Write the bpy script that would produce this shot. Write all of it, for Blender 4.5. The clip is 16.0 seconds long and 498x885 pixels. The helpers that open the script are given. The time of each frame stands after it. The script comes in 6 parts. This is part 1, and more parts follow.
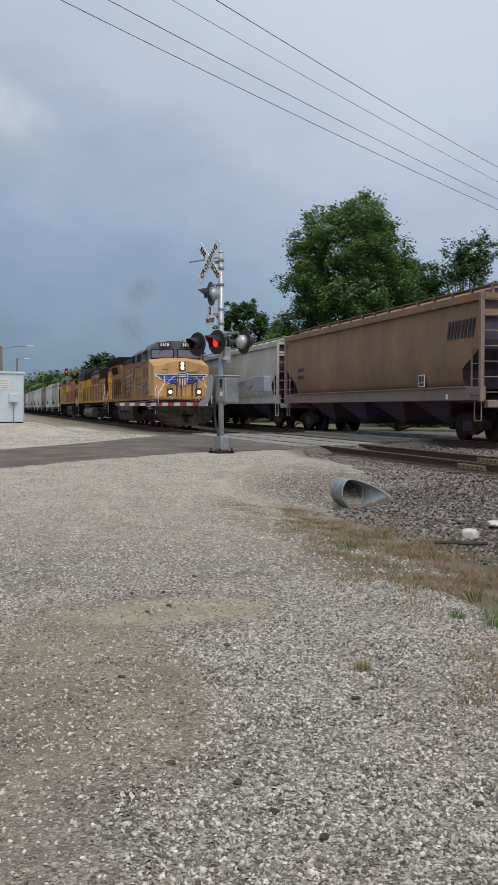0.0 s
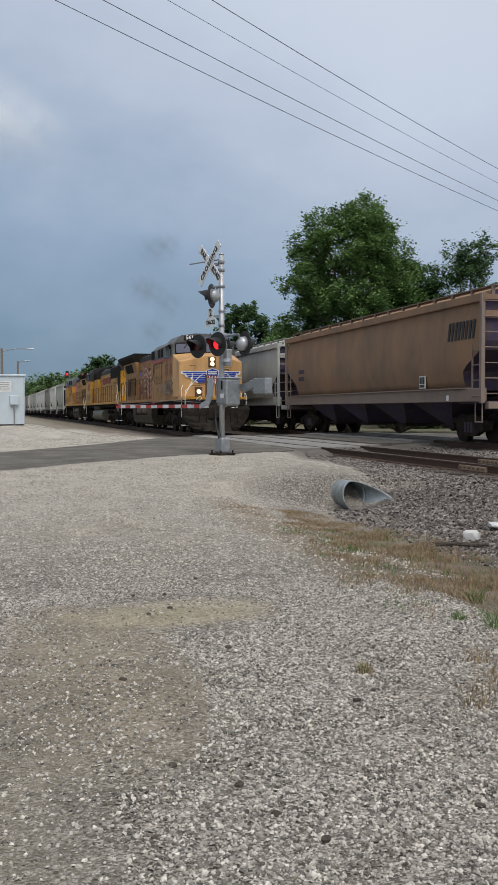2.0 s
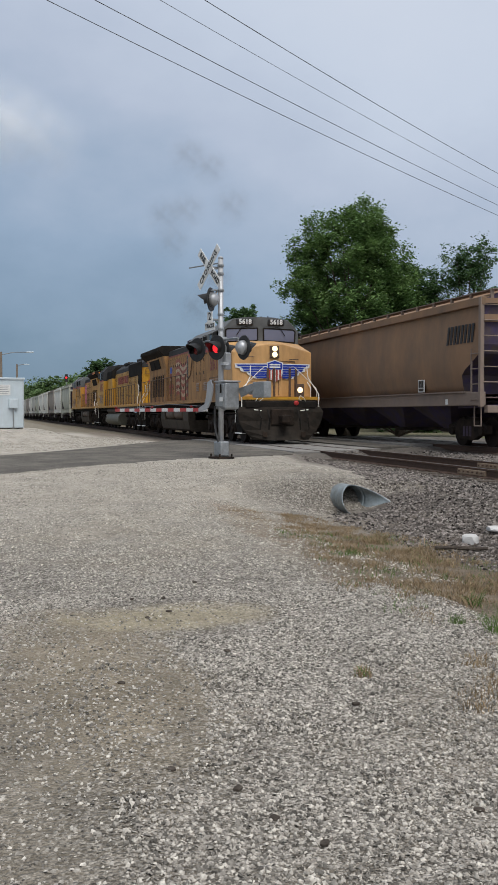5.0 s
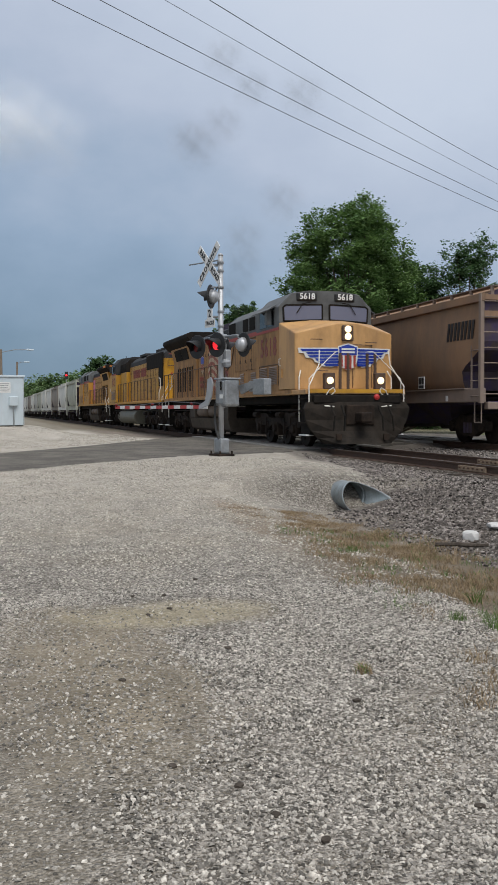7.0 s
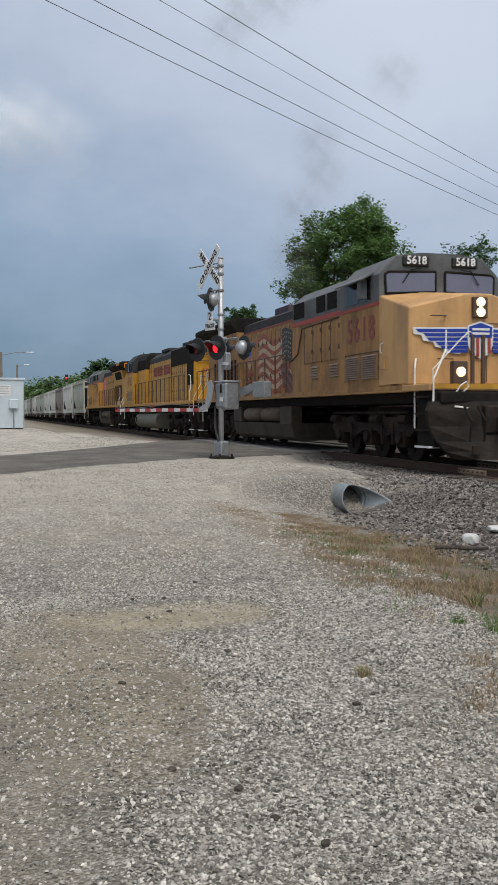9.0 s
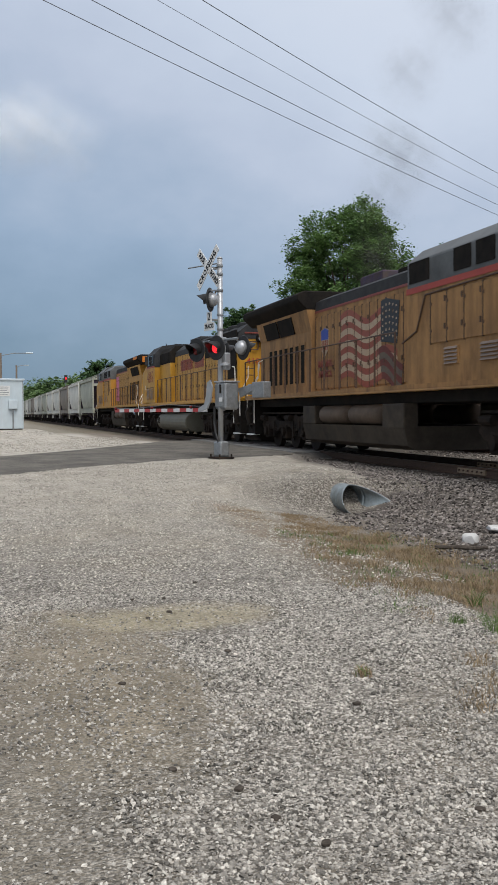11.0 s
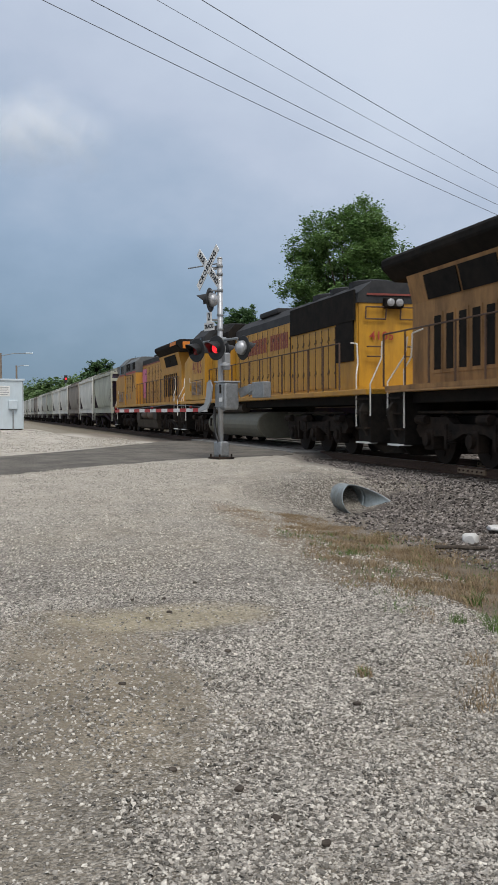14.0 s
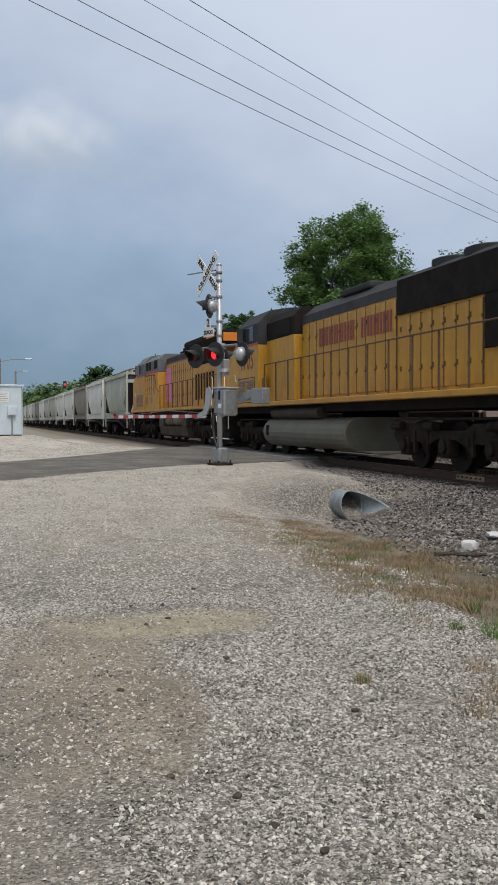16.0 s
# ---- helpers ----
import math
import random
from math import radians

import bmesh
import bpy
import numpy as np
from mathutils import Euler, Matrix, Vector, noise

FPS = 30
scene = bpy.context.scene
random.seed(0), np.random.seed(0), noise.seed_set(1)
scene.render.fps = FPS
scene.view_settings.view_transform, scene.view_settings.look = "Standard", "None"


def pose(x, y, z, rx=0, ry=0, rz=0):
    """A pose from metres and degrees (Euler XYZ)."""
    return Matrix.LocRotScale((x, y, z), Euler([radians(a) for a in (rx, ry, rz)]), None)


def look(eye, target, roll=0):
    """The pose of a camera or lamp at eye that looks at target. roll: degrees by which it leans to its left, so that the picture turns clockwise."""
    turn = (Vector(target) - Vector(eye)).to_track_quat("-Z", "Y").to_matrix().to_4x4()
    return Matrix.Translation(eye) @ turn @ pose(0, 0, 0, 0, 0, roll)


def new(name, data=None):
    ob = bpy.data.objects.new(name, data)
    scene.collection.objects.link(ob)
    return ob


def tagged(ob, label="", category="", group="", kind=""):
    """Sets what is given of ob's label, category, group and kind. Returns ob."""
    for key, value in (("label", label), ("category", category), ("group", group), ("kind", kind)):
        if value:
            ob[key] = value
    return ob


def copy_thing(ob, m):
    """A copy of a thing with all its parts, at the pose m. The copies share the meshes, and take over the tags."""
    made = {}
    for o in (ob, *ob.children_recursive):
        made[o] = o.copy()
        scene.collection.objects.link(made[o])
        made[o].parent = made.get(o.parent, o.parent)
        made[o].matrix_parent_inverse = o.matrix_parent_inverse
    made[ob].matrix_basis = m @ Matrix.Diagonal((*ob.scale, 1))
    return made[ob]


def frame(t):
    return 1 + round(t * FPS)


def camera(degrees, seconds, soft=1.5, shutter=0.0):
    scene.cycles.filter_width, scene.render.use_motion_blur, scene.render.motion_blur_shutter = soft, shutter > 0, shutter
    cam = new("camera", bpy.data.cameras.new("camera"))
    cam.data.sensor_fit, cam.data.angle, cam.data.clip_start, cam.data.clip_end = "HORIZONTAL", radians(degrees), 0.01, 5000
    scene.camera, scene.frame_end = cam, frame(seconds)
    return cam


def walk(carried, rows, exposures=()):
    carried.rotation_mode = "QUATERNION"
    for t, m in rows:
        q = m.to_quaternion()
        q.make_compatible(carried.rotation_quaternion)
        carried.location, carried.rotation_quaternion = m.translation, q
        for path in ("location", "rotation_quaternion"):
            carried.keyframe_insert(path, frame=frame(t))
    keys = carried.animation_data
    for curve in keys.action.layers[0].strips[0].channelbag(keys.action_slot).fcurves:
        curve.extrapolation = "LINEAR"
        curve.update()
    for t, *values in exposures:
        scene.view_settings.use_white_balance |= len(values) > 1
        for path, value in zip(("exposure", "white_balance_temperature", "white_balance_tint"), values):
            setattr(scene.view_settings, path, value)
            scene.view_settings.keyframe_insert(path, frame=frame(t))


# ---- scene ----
# World: x runs along the near track in the train's direction, y away from the viewer, z up from the rail tops.
EYE = Vector((0.0, -10.01, 1.075))
FOCAL, TURN, TILT = 1679.4, 0.2704, math.atan(61.4 / 1679.4)
cam = camera(2 * math.degrees(math.atan(441 / FOCAL)), 16.0, soft=1.1, shutter=0.4)
# seconds, sway to the right, sway downwards, lean
SWAY = [
    (0.0, 0.2, 0.0, 0.0), (0.5, 1.0, -2.9, -0.08), (1.0, 0.5, -3.6, -0.15), (1.5, 0.95, -0.9, -0.15), (2.0, 1.7, 3.4, -0.14),
    (2.5, 1.6, 6.0, -0.10), (3.0, 1.2, 6.4, -0.12), (3.5, 0.3, 8.9, -0.09), (4.0, 0.0, 10.6, -0.07), (5.2, 0.0, 9.6, -0.08),
    (6.5, 0.1, 7.8, -0.12), (7.0, 0.5, 4.6, -0.21), (7.5, 0.2, 6.3, -0.21), (8.0, -0.2, 8.4, -0.17), (8.5, 0.2, 9.8, -0.12),
    (9.0, 0.4, 9.7, -0.17), (10.2, 0.1, 9.8, -0.26), (11.5, -0.5, 10.0, -0.30), (12.0, -1.2, 12.4, -0.21), (12.5, -1.2, 13.3, -0.18),
    (13.0, -1.1, 12.3, -0.2), (13.5, -0.4, 10.2, -0.3), (14.0, -0.3, 10.1, -0.32), (14.5, -0.7, 13.0, -0.31), (15.0, -0.3, 14.7, -0.26),
    (15.5, -0.6, 14.9, -0.25), (16.0, -2.3, 21.1, -0.21)]


def aim(dx, dy, lean):
    yaw, tilt = TURN - dx / FOCAL, TILT - dy / FOCAL
    way = Vector((-math.cos(yaw) * math.cos(tilt), math.sin(yaw) * math.cos(tilt), -math.sin(tilt)))
    return look(EYE, EYE + way, lean)


walk(cam, [(t, aim(dx, dy, lean)) for t, dx, dy, lean in SWAY], [(0.0, 0.0), (9.0, 0.02), (11.5, 0.12), (12.5, 0.14), (14.0, 0.08), (16.0, 0.08)])

# ---- sky and sun: a bank of storm cloud over the track, brighter cloud overhead and behind ----
world = bpy.data.worlds.new("storm_sky")
scene.world = world
world.use_nodes = True
wn, wl = world.node_tree.nodes, world.node_tree.links
wn.clear()


def wnode(kind):
    return wn.new(kind)


w_out, w_bg = wnode("ShaderNodeOutputWorld"), wnode("ShaderNodeBackground")
w_sky = wnode("ShaderNodeTexSky")
w_sky.sky_type, w_sky.sun_disc = "NISHITA", False
w_sky.sun_elevation, w_sky.sun_rotation = radians(59), radians(92)
w_tc = wnode("ShaderNodeTexCoord")
w_sep = wnode("ShaderNodeSeparateXYZ")
wl.new(w_tc.outputs["Generated"], w_sep.inputs[0])


def wmath(op, a, b, clamp=False):
    n = wnode("ShaderNodeMath")
    n.operation, n.use_clamp = op, clamp
    for i, v in enumerate((a, b)):
        if isinstance(v, (int, float)):
            n.inputs[i].default_value = v
        else:
            wl.new(v, n.inputs[i])
    return n.outputs[0]


# how bright: rises with height and towards +y, and fully bright on the other side of the sky
w_h = wmath("ADD", wmath("MULTIPLY", w_sep.outputs[2], 1.38), wmath("MULTIPLY", w_sep.outputs[1], 0.42))
w_h = wmath("ADD", w_h, wmath("MULTIPLY", w_sep.outputs[0], 0.55))
w_n = wnode("ShaderNodeTexNoise")
w_n.inputs["Scale"].default_value, w_n.inputs["Detail"].default_value, w_n.inputs["Roughness"].default_value = 2.6, 6, 0.52
w_map = wnode("ShaderNodeMapping")
w_map.inputs["Scale"].default_value = (1, 1, 1.7)
wl.new(w_tc.outputs["Generated"], w_map.inputs[0])
wl.new(w_map.outputs[0], w_n.inputs["Vector"])
w_h = wmath("ADD", w_h, wmath("MULTIPLY", wmath("SUBTRACT", w_n.outputs["Fac"], 0.5), 0.34))
w_n2 = wnode("ShaderNodeTexNoise")
w_n2.inputs["Scale"].default_value, w_n2.inputs["Detail"].default_value, w_n2.inputs["Roughness"].default_value = 7.0, 7, 0.55
wl.new(w_map.outputs[0], w_n2.inputs["Vector"])
w_h = wmath("ADD", w_h, wmath("MULTIPLY", wmath("SUBTRACT", w_n2.outputs["Fac"], 0.48), 0.22))
w_ramp = wnode("ShaderNodeValToRGB")
wl.new(wmath("ADD", w_h, 0.60), w_ramp.inputs[0])
els = w_ramp.color_ramp.elements
els[0].position, els[0].color = 0.03, (0.12, 0.20, 0.285, 1)
els[1].position, els[1].color = 1.0, (0.70, 0.755, 0.86, 1)
for p, c in ((0.2, (0.175, 0.27, 0.385, 1)), (0.4, (0.31, 0.41, 0.55, 1)), (0.58, (0.50, 0.57, 0.70, 1)), (0.75, (0.62, 0.69, 0.81, 1))):
    els.new(p).color = c
w_mul = wnode("ShaderNodeMix")
w_mul.data_type, w_mul.blend_type = "RGBA", "MULTIPLY"
w_mul.inputs[0].default_value = 1.0
wl.new(w_sky.outputs[0], w_mul.inputs[6])
w_mul.inputs[7].default_value = (0.08, 0.08, 0.08, 1)
w_mix = wnode("ShaderNodeMix")
w_mix.data_type = "RGBA"
w_mix.inputs[0].default_value = 0.88
wl.new(w_mul.outputs[2], w_mix.inputs[6])
wl.new(w_ramp.outputs[0], w_mix.inputs[7])
wl.new(w_mix.outputs[2], w_bg.inputs[0])
w_bg.inputs[1].default_value = 1.0
wl.new(w_bg.outputs[0], w_out.inputs[0])

sun_data = bpy.data.lights.new("sun", "SUN")
sun_data.energy, sun_data.angle, sun_data.color = 2.7, radians(35), (1.0, 0.97, 0.93)
sun = new("sun", sun_data)
sun.matrix_world = look((26, -4, 44), (0, -5, 0))

# ---- materials ----
def nodes_of(name):
    m = bpy.data.materials.new(name)
    m.use_nodes = True
    nt = m.node_tree
    return m, nt.nodes, nt.links, nt.nodes["Principled BSDF"]


def put(nodes, links, kind, ins=None, **kw):
    n = nodes.new(kind)
    if "operation" in kw:
        n.operation = kw["operation"]
    if "data_type" in kw:
        n.data_type = kw["data_type"]
    if "interpolation_type" in kw:
        n.interpolation_type = kw["interpolation_type"]
    for k, v in (ins or {}).items():
        if isinstance(v, bpy.types.NodeSocket):
            links.new(v, n.inputs[k])
        else:
            n.inputs[k].default_value = v
    return n


def rgba(c):
    return (c[0], c[1], c[2], 1)


def surf(name, c1, c2, scale=3.0, rough=0.6, metal=0.0, bump=0.0, bscale=60.0, dirt=None, dscale=0.8, damt=0.5, streak=1.0, rand=0.0, emit=0.0, rv=0.12, island=0.0, spec=0.3):
    """Paint, wood, metal: two colours mixed by fine noise, soiled by a coarse noise, which may run down in streaks."""
    m, n, l, b = nodes_of(name)
    tc = put(n, l, "ShaderNodeTexCoord")
    geo = tc.outputs["Object"]
    n1 = put(n, l, "ShaderNodeTexNoise", {"Vector": geo, "Scale": scale, "Detail": 6.0, "Roughness": 0.65})
    r1 = put(n, l, "ShaderNodeMapRange", {"Value": n1.outputs["Fac"], 1: 0.3, 2: 0.7})
    col = put(n, l, "ShaderNodeMix", {0: r1.outputs[0], 6: rgba(c1), 7: rgba(c2)}, data_type="RGBA").outputs[2]
    if dirt:
        mp = put(n, l, "ShaderNodeMapping", {0: geo, 3: (1, 1, 1 / streak)})
        n2 = put(n, l, "ShaderNodeTexNoise", {"Vector": mp.outputs[0], "Scale": dscale * 2, "Detail": 7.0, "Roughness": 0.7})
        r2 = put(n, l, "ShaderNodeMapRange", {"Value": n2.outputs["Fac"], 1: 0.42, 2: 0.72, 3: 0.0, 4: damt})
        col = put(n, l, "ShaderNodeMix", {0: r2.outputs[0], 6: col, 7: rgba(dirt)}, data_type="RGBA").outputs[2]
    if rand or island:
        src = put(n, l, "ShaderNodeObjectInfo").outputs["Random"] if rand else put(n, l, "ShaderNodeNewGeometry").outputs["Random Per Island"]
        amt = rand or island
        r3 = put(n, l, "ShaderNodeMapRange", {"Value": src, 3: 1 - amt, 4: 1 + amt})
        hv = put(n, l, "ShaderNodeHueSaturation", {"Value": r3.outputs[0], "Color": col})
        col = hv.outputs[0]
    l.new(col, b.inputs["Base Color"])
    rr = put(n, l, "ShaderNodeMapRange", {"Value": n1.outputs["Fac"], 3: max(0.02, rough - rv), 4: min(1.0, rough + rv)})
    l.new(rr.outputs[0], b.inputs["Roughness"])
    b.inputs["Metallic"].default_value = metal
    b.inputs["Specular IOR Level"].default_value = spec
    if bump:
        nb = put(n, l, "ShaderNodeTexNoise", {"Vector": geo, "Scale": bscale, "Detail": 4.0})
        bp = put(n, l, "ShaderNodeBump", {"Strength": bump, "Distance": 0.02, "Height": nb.outputs["Fac"]})
        l.new(bp.outputs[0], b.inputs["Normal"])
    if emit:
        l.new(col, b.inputs["Emission Color"])
        b.inputs["Emission Strength"].default_value = emit
    return m


def ground_material():
    """Crushed limestone with a clay patch, brown weedy verge and grass far off, by the place in the plan."""
    m, n, l, b = nodes_of("gravel_ground")
    pos = put(n, l, "ShaderNodeNewGeometry").outputs["Position"]
    xyz = put(n, l, "ShaderNodeSeparateXYZ", {0: pos}).outputs
    vo = put(n, l, "ShaderNodeTexVoronoi", {"Vector": pos, "Scale": 48.0, "Randomness": 1.0})
    vb = put(n, l, "ShaderNodeTexVoronoi", {"Vector": pos, "Scale": 90.0})
    sp = put(n, l, "ShaderNodeSeparateColor", {0: vo.outputs["Color"]})
    sp2 = put(n, l, "ShaderNodeSeparateColor", {0: vb.outputs["Color"]})
    mixv = put(n, l, "ShaderNodeMath", {0: sp.outputs[0], 1: sp2.outputs[1]}, operation="ADD")
    ramp = put(n, l, "ShaderNodeValToRGB", {0: put(n, l, "ShaderNodeMath", {0: mixv.outputs[0], 1: 0.5}, operation="MULTIPLY").outputs[0]})
    e = ramp.color_ramp.elements
    e[0].color, e[1].color = (0.045, 0.039, 0.032, 1), (0.62, 0.57, 0.50, 1)
    e.new(0.36).color = (0.15, 0.134, 0.112, 1)
    e.new(0.62).color = (0.31, 0.282, 0.242, 1)
    col = ramp.outputs[0]
    big = put(n, l, "ShaderNodeTexNoise", {"Vector": pos, "Scale": 0.55, "Detail": 5.0, "Roughness": 0.6})
    mid = put(n, l, "ShaderNodeTexNoise", {"Vector": pos, "Scale": 3.5, "Detail": 6.0, "Roughness": 0.7})

    def mask(cx, cy, rx, ry, soft=0.5):
        dx = put(n, l, "ShaderNodeMath", {0: put(n, l, "ShaderNodeMath", {0: xyz[0], 1: cx}, operation="SUBTRACT").outputs[0], 1: rx}, operation="DIVIDE").outputs[0]
        dy = put(n, l, "ShaderNodeMath", {0: put(n, l, "ShaderNodeMath", {0: xyz[1], 1: cy}, operation="SUBTRACT").outputs[0], 1: ry}, operation="DIVIDE").outputs[0]
        d2 = put(n, l, "ShaderNodeMath", {0: put(n, l, "ShaderNodeMath", {0: dx, 1: dx}, operation="MULTIPLY").outputs[0], 1: put(n, l, "ShaderNodeMath", {0: dy, 1: dy}, operation="MULTIPLY").outputs[0]}, operation="ADD").outputs[0]
        nz = put(n, l, "ShaderNodeMath", {0: put(n, l, "ShaderNodeMath", {0: big.outputs["Fac"], 1: mid.outputs["Fac"]}, operation="ADD").outputs[0], 1: 1.0}, operation="SUBTRACT").outputs[0]
        d3 = put(n, l, "ShaderNodeMath", {0: d2, 1: put(n, l, "ShaderNodeMath", {0: nz, 1: 2.2}, operation="MULTIPLY").outputs[0]}, operation="ADD").outputs[0]
        return put(n, l, "ShaderNodeMapRange", {"Value": d3, 1: 1 - soft, 2: 1 + soft, 3: 1.0, 4: 0.0}, interpolation_type="SMOOTHSTEP").outputs[0]

    def over(col, fac, c, amt):
        f = put(n, l, "ShaderNodeMath", {0: fac, 1: amt}, operation="MULTIPLY").outputs[0]
        return put(n, l, "ShaderNodeMix", {0: f, 6: col, 7: rgba(c)}, data_type="RGBA").outputs[2]

    col = over(col, mask(-5.5, -9.4, 1.7, 0.6, 0.9), (0.26, 0.215, 0.145), 0.65)
    col = over(col, mask(-7.0, -8.65, 0.4, 0.7, 1.0), (0.42, 0.36, 0.23), 0.6)
    col = over(col, mask(-12.6, -6.3, 2.6, 0.5), (0.17, 0.12, 0.075), 0.8)
    col = over(col, mask(-9.0, -5.7, 4.6, 1.15, 0.8), (0.15, 0.112, 0.072), 0.8)
    col = over(col, mask(-4.0, -10.0, 1.5, 0.45, 0.9), (0.20, 0.172, 0.13), 0.6)
    col = over(col, mask(-14.1, -6.35, 0.9, 0.28, 0.6), (0.14, 0.082, 0.055), 0.7)
    col = over(col, mask(-10.5, -4.0, 4.6, 0.9), (0.095, 0.078, 0.062), 0.8)
    col = over(col, mask(-10.6, -2.7, 5.2, 1.7, 0.3), (0.085, 0.07, 0.06), 0.85)
    # warm stains in the gravel
    st = put(n, l, "ShaderNodeMapRange", {"Value": big.outputs["Fac"], 1: 0.5, 2: 0.72}).outputs[0]
    col = over(col, st, (0.29, 0.24, 0.17), 0.45)
    pale = put(n, l, "ShaderNodeMapRange", {"Value": xyz[0], 1: -9.0, 2: -17.0}).outputs[0]
    lotm = put(n, l, "ShaderNodeMapRange", {"Value": xyz[1], 1: -5.0, 2: -6.0}).outputs[0]
    lotm2 = put(n, l, "ShaderNodeMapRange", {"Value": xyz[0], 1: -16.5, 2: -18.5}).outputs[0]
    either = put(n, l, "ShaderNodeMath", {0: lotm, 1: lotm2}, operation="MAXIMUM").outputs[0]
    col = over(col, put(n, l, "ShaderNodeMath", {0: pale, 1: either}, operation="MULTIPLY").outputs[0], (0.56, 0.51, 0.43), 0.5)
    # far off: pale gravel strip, then grass
    far = put(n, l, "ShaderNodeMapRange", {"Value": xyz[0], 1: -27.0, 2: -31.0}).outputs[0]
    col = over(col, far, (0.62, 0.58, 0.51), 0.32)
    trk = put(n, l, "ShaderNodeMapRange", {"Value": xyz[1], 1: -5.2, 2: -4.3}).outputs[0]
    trk = put(n, l, "ShaderNodeMath", {0: trk, 1: put(n, l, "ShaderNodeMapRange", {"Value": xyz[0], 1: -38.0, 2: -42.0}).outputs[0]}, operation="MULTIPLY").outputs[0]
    col = over(col, trk, (0.20, 0.165, 0.13), 0.9)
    bed = put(n, l, "ShaderNodeMapRange", {"Value": xyz[1], 1: -2.6, 2: -1.6}).outputs[0]
    col = over(col, bed, (0.08, 0.068, 0.06), 0.8)
    gr = put(n, l, "ShaderNodeMapRange", {"Value": put(n, l, "ShaderNodeMath", {0: xyz[1], 1: put(n, l, "ShaderNodeMath", {0: mid.outputs["Fac"], 1: 3.0}, operation="MULTIPLY").outputs[0]}, operation="ADD").outputs[0], 1: 12.5, 2: 14.0}).outputs[0]
    grx = put(n, l, "ShaderNodeMapRange", {"Value": xyz[0], 1: -41.0, 2: -46.0}).outputs[0]
    col = over(col, put(n, l, "ShaderNodeMath", {0: gr, 1: grx}, operation="MULTIPLY").outputs[0], (0.10, 0.125, 0.035), 0.9)
    lane = put(n, l, "ShaderNodeMapRange", {"Value": xyz[1], 1: 7.5, 2: 9.0}).outputs[0]
    lanx = put(n, l, "ShaderNodeMapRange", {"Value": xyz[0], 1: -46.0, 2: -41.0}).outputs[0]
    col = over(col, put(n, l, "ShaderNodeMath", {0: lane, 1: lanx}, operation="MULTIPLY").outputs[0], (0.50, 0.48, 0.44), 0.8)
    wide = put(n, l, "ShaderNodeMapRange", {"Value": xyz[0], 1: -53.0, 2: -60.0}).outputs[0]
    col = over(col, wide, (0.17, 0.145, 0.10), 0.75)
    mot = put(n, l, "ShaderNodeTexNoise", {"Vector": pos, "Scale": 1.7, "Detail": 8.0, "Roughness": 0.75})
    mv = put(n, l, "ShaderNodeMapRange", {"Value": mot.outputs["Fac"], 1: 0.3, 2: 0.7, 3: 0.68, 4: 1.25}).outputs[0]
    col = put(n, l, "ShaderNodeHueSaturation", {"Value": mv, "Color": col}).outputs[0]
    l.new(col, b.inputs["Base Color"])
    b.inputs["Roughness"].default_value = 0.95
    b.inputs["Specular IOR Level"].default_value = 0.2
    hs = put(n, l, "ShaderNodeMath", {0: vo.outputs["Distance"], 1: put(n, l, "ShaderNodeMath", {0: vb.outputs["Distance"], 1: 0.5}, operation="MULTIPLY").outputs[0]}, operation="ADD").outputs[0]
    bp = put(n, l, "ShaderNodeBump", {"Strength": 1.0, "Distance": 0.02, "Height": hs})
    bp.invert = True
    l.new(bp.outputs[0], b.inputs["Normal"])
    return m


M = {}
M["ground"] = ground_material()
M["stone"] = surf("limestone_chips", (0.17, 0.155, 0.134), (0.44, 0.41, 0.36), 25, 0.9, bump=0.3, bscale=150, island=0.75, spec=0.08)
M["stone_pale"] = surf("dusty_limestone_chips", (0.25, 0.228, 0.192), (0.50, 0.465, 0.40), 25, 0.9, bump=0.3, bscale=150, island=0.6, spec=0.08)
M["ballast"] = surf("ballast_stone", (0.07, 0.06, 0.052), (0.24, 0.215, 0.195), 15, 0.9, bump=0.3, bscale=120, island=0.9, spec=0.08)
M["asphalt"] = surf("worn_asphalt", (0.065, 0.059, 0.052), (0.125, 0.115, 0.10), 14, 0.9, bump=0.6, bscale=90, dirt=(0.22, 0.20, 0.17), dscale=0.4, damt=0.75, spec=0.08)
M["crossing"] = surf("crossing_concrete", (0.19, 0.18, 0.165), (0.26, 0.25, 0.23), 12, 0.85, bump=0.2, dirt=(0.10, 0.09, 0.08), dscale=0.6, damt=0.7, rand=0.05)
M["rail"] = surf("rusty_rail", (0.06, 0.04, 0.032), (0.12, 0.08, 0.06), 30, 0.7, 0.3, 0.2, spec=0.08)
M["railtop"] = surf("polished_rail_head", (0.30, 0.28, 0.27), (0.22, 0.19, 0.17), 10, 0.35, 0.9)
M["tie"] = surf("creosote_tie", (0.04, 0.032, 0.026), (0.10, 0.085, 0.07), 20, 0.9, bump=0.5, bscale=40, rand=0.25, spec=0.08)
M["joint"] = surf("rusty_joint_bar", (0.20, 0.13, 0.08), (0.32, 0.25, 0.18), 20, 0.8, 0.2)
M["yellow_old"] = surf("faded_orange_paint", (0.47, 0.265, 0.10), (0.54, 0.315, 0.13), 2.0, 0.5, 0, dirt=(0.16, 0.095, 0.055), dscale=0.7, damt=0.65, streak=3.5)
# darker copy of the faded orange: real grime, plus side shade in the colour
M["yellow_grimy_shaded"] = surf("grimy_faded_shaded_orange_paint", (0.27, 0.15, 0.058), (0.37, 0.205, 0.085), 2.0, 0.6, 0, dirt=(0.075, 0.042, 0.024), dscale=1.1, damt=0.85, streak=4.5, spec=0.15)
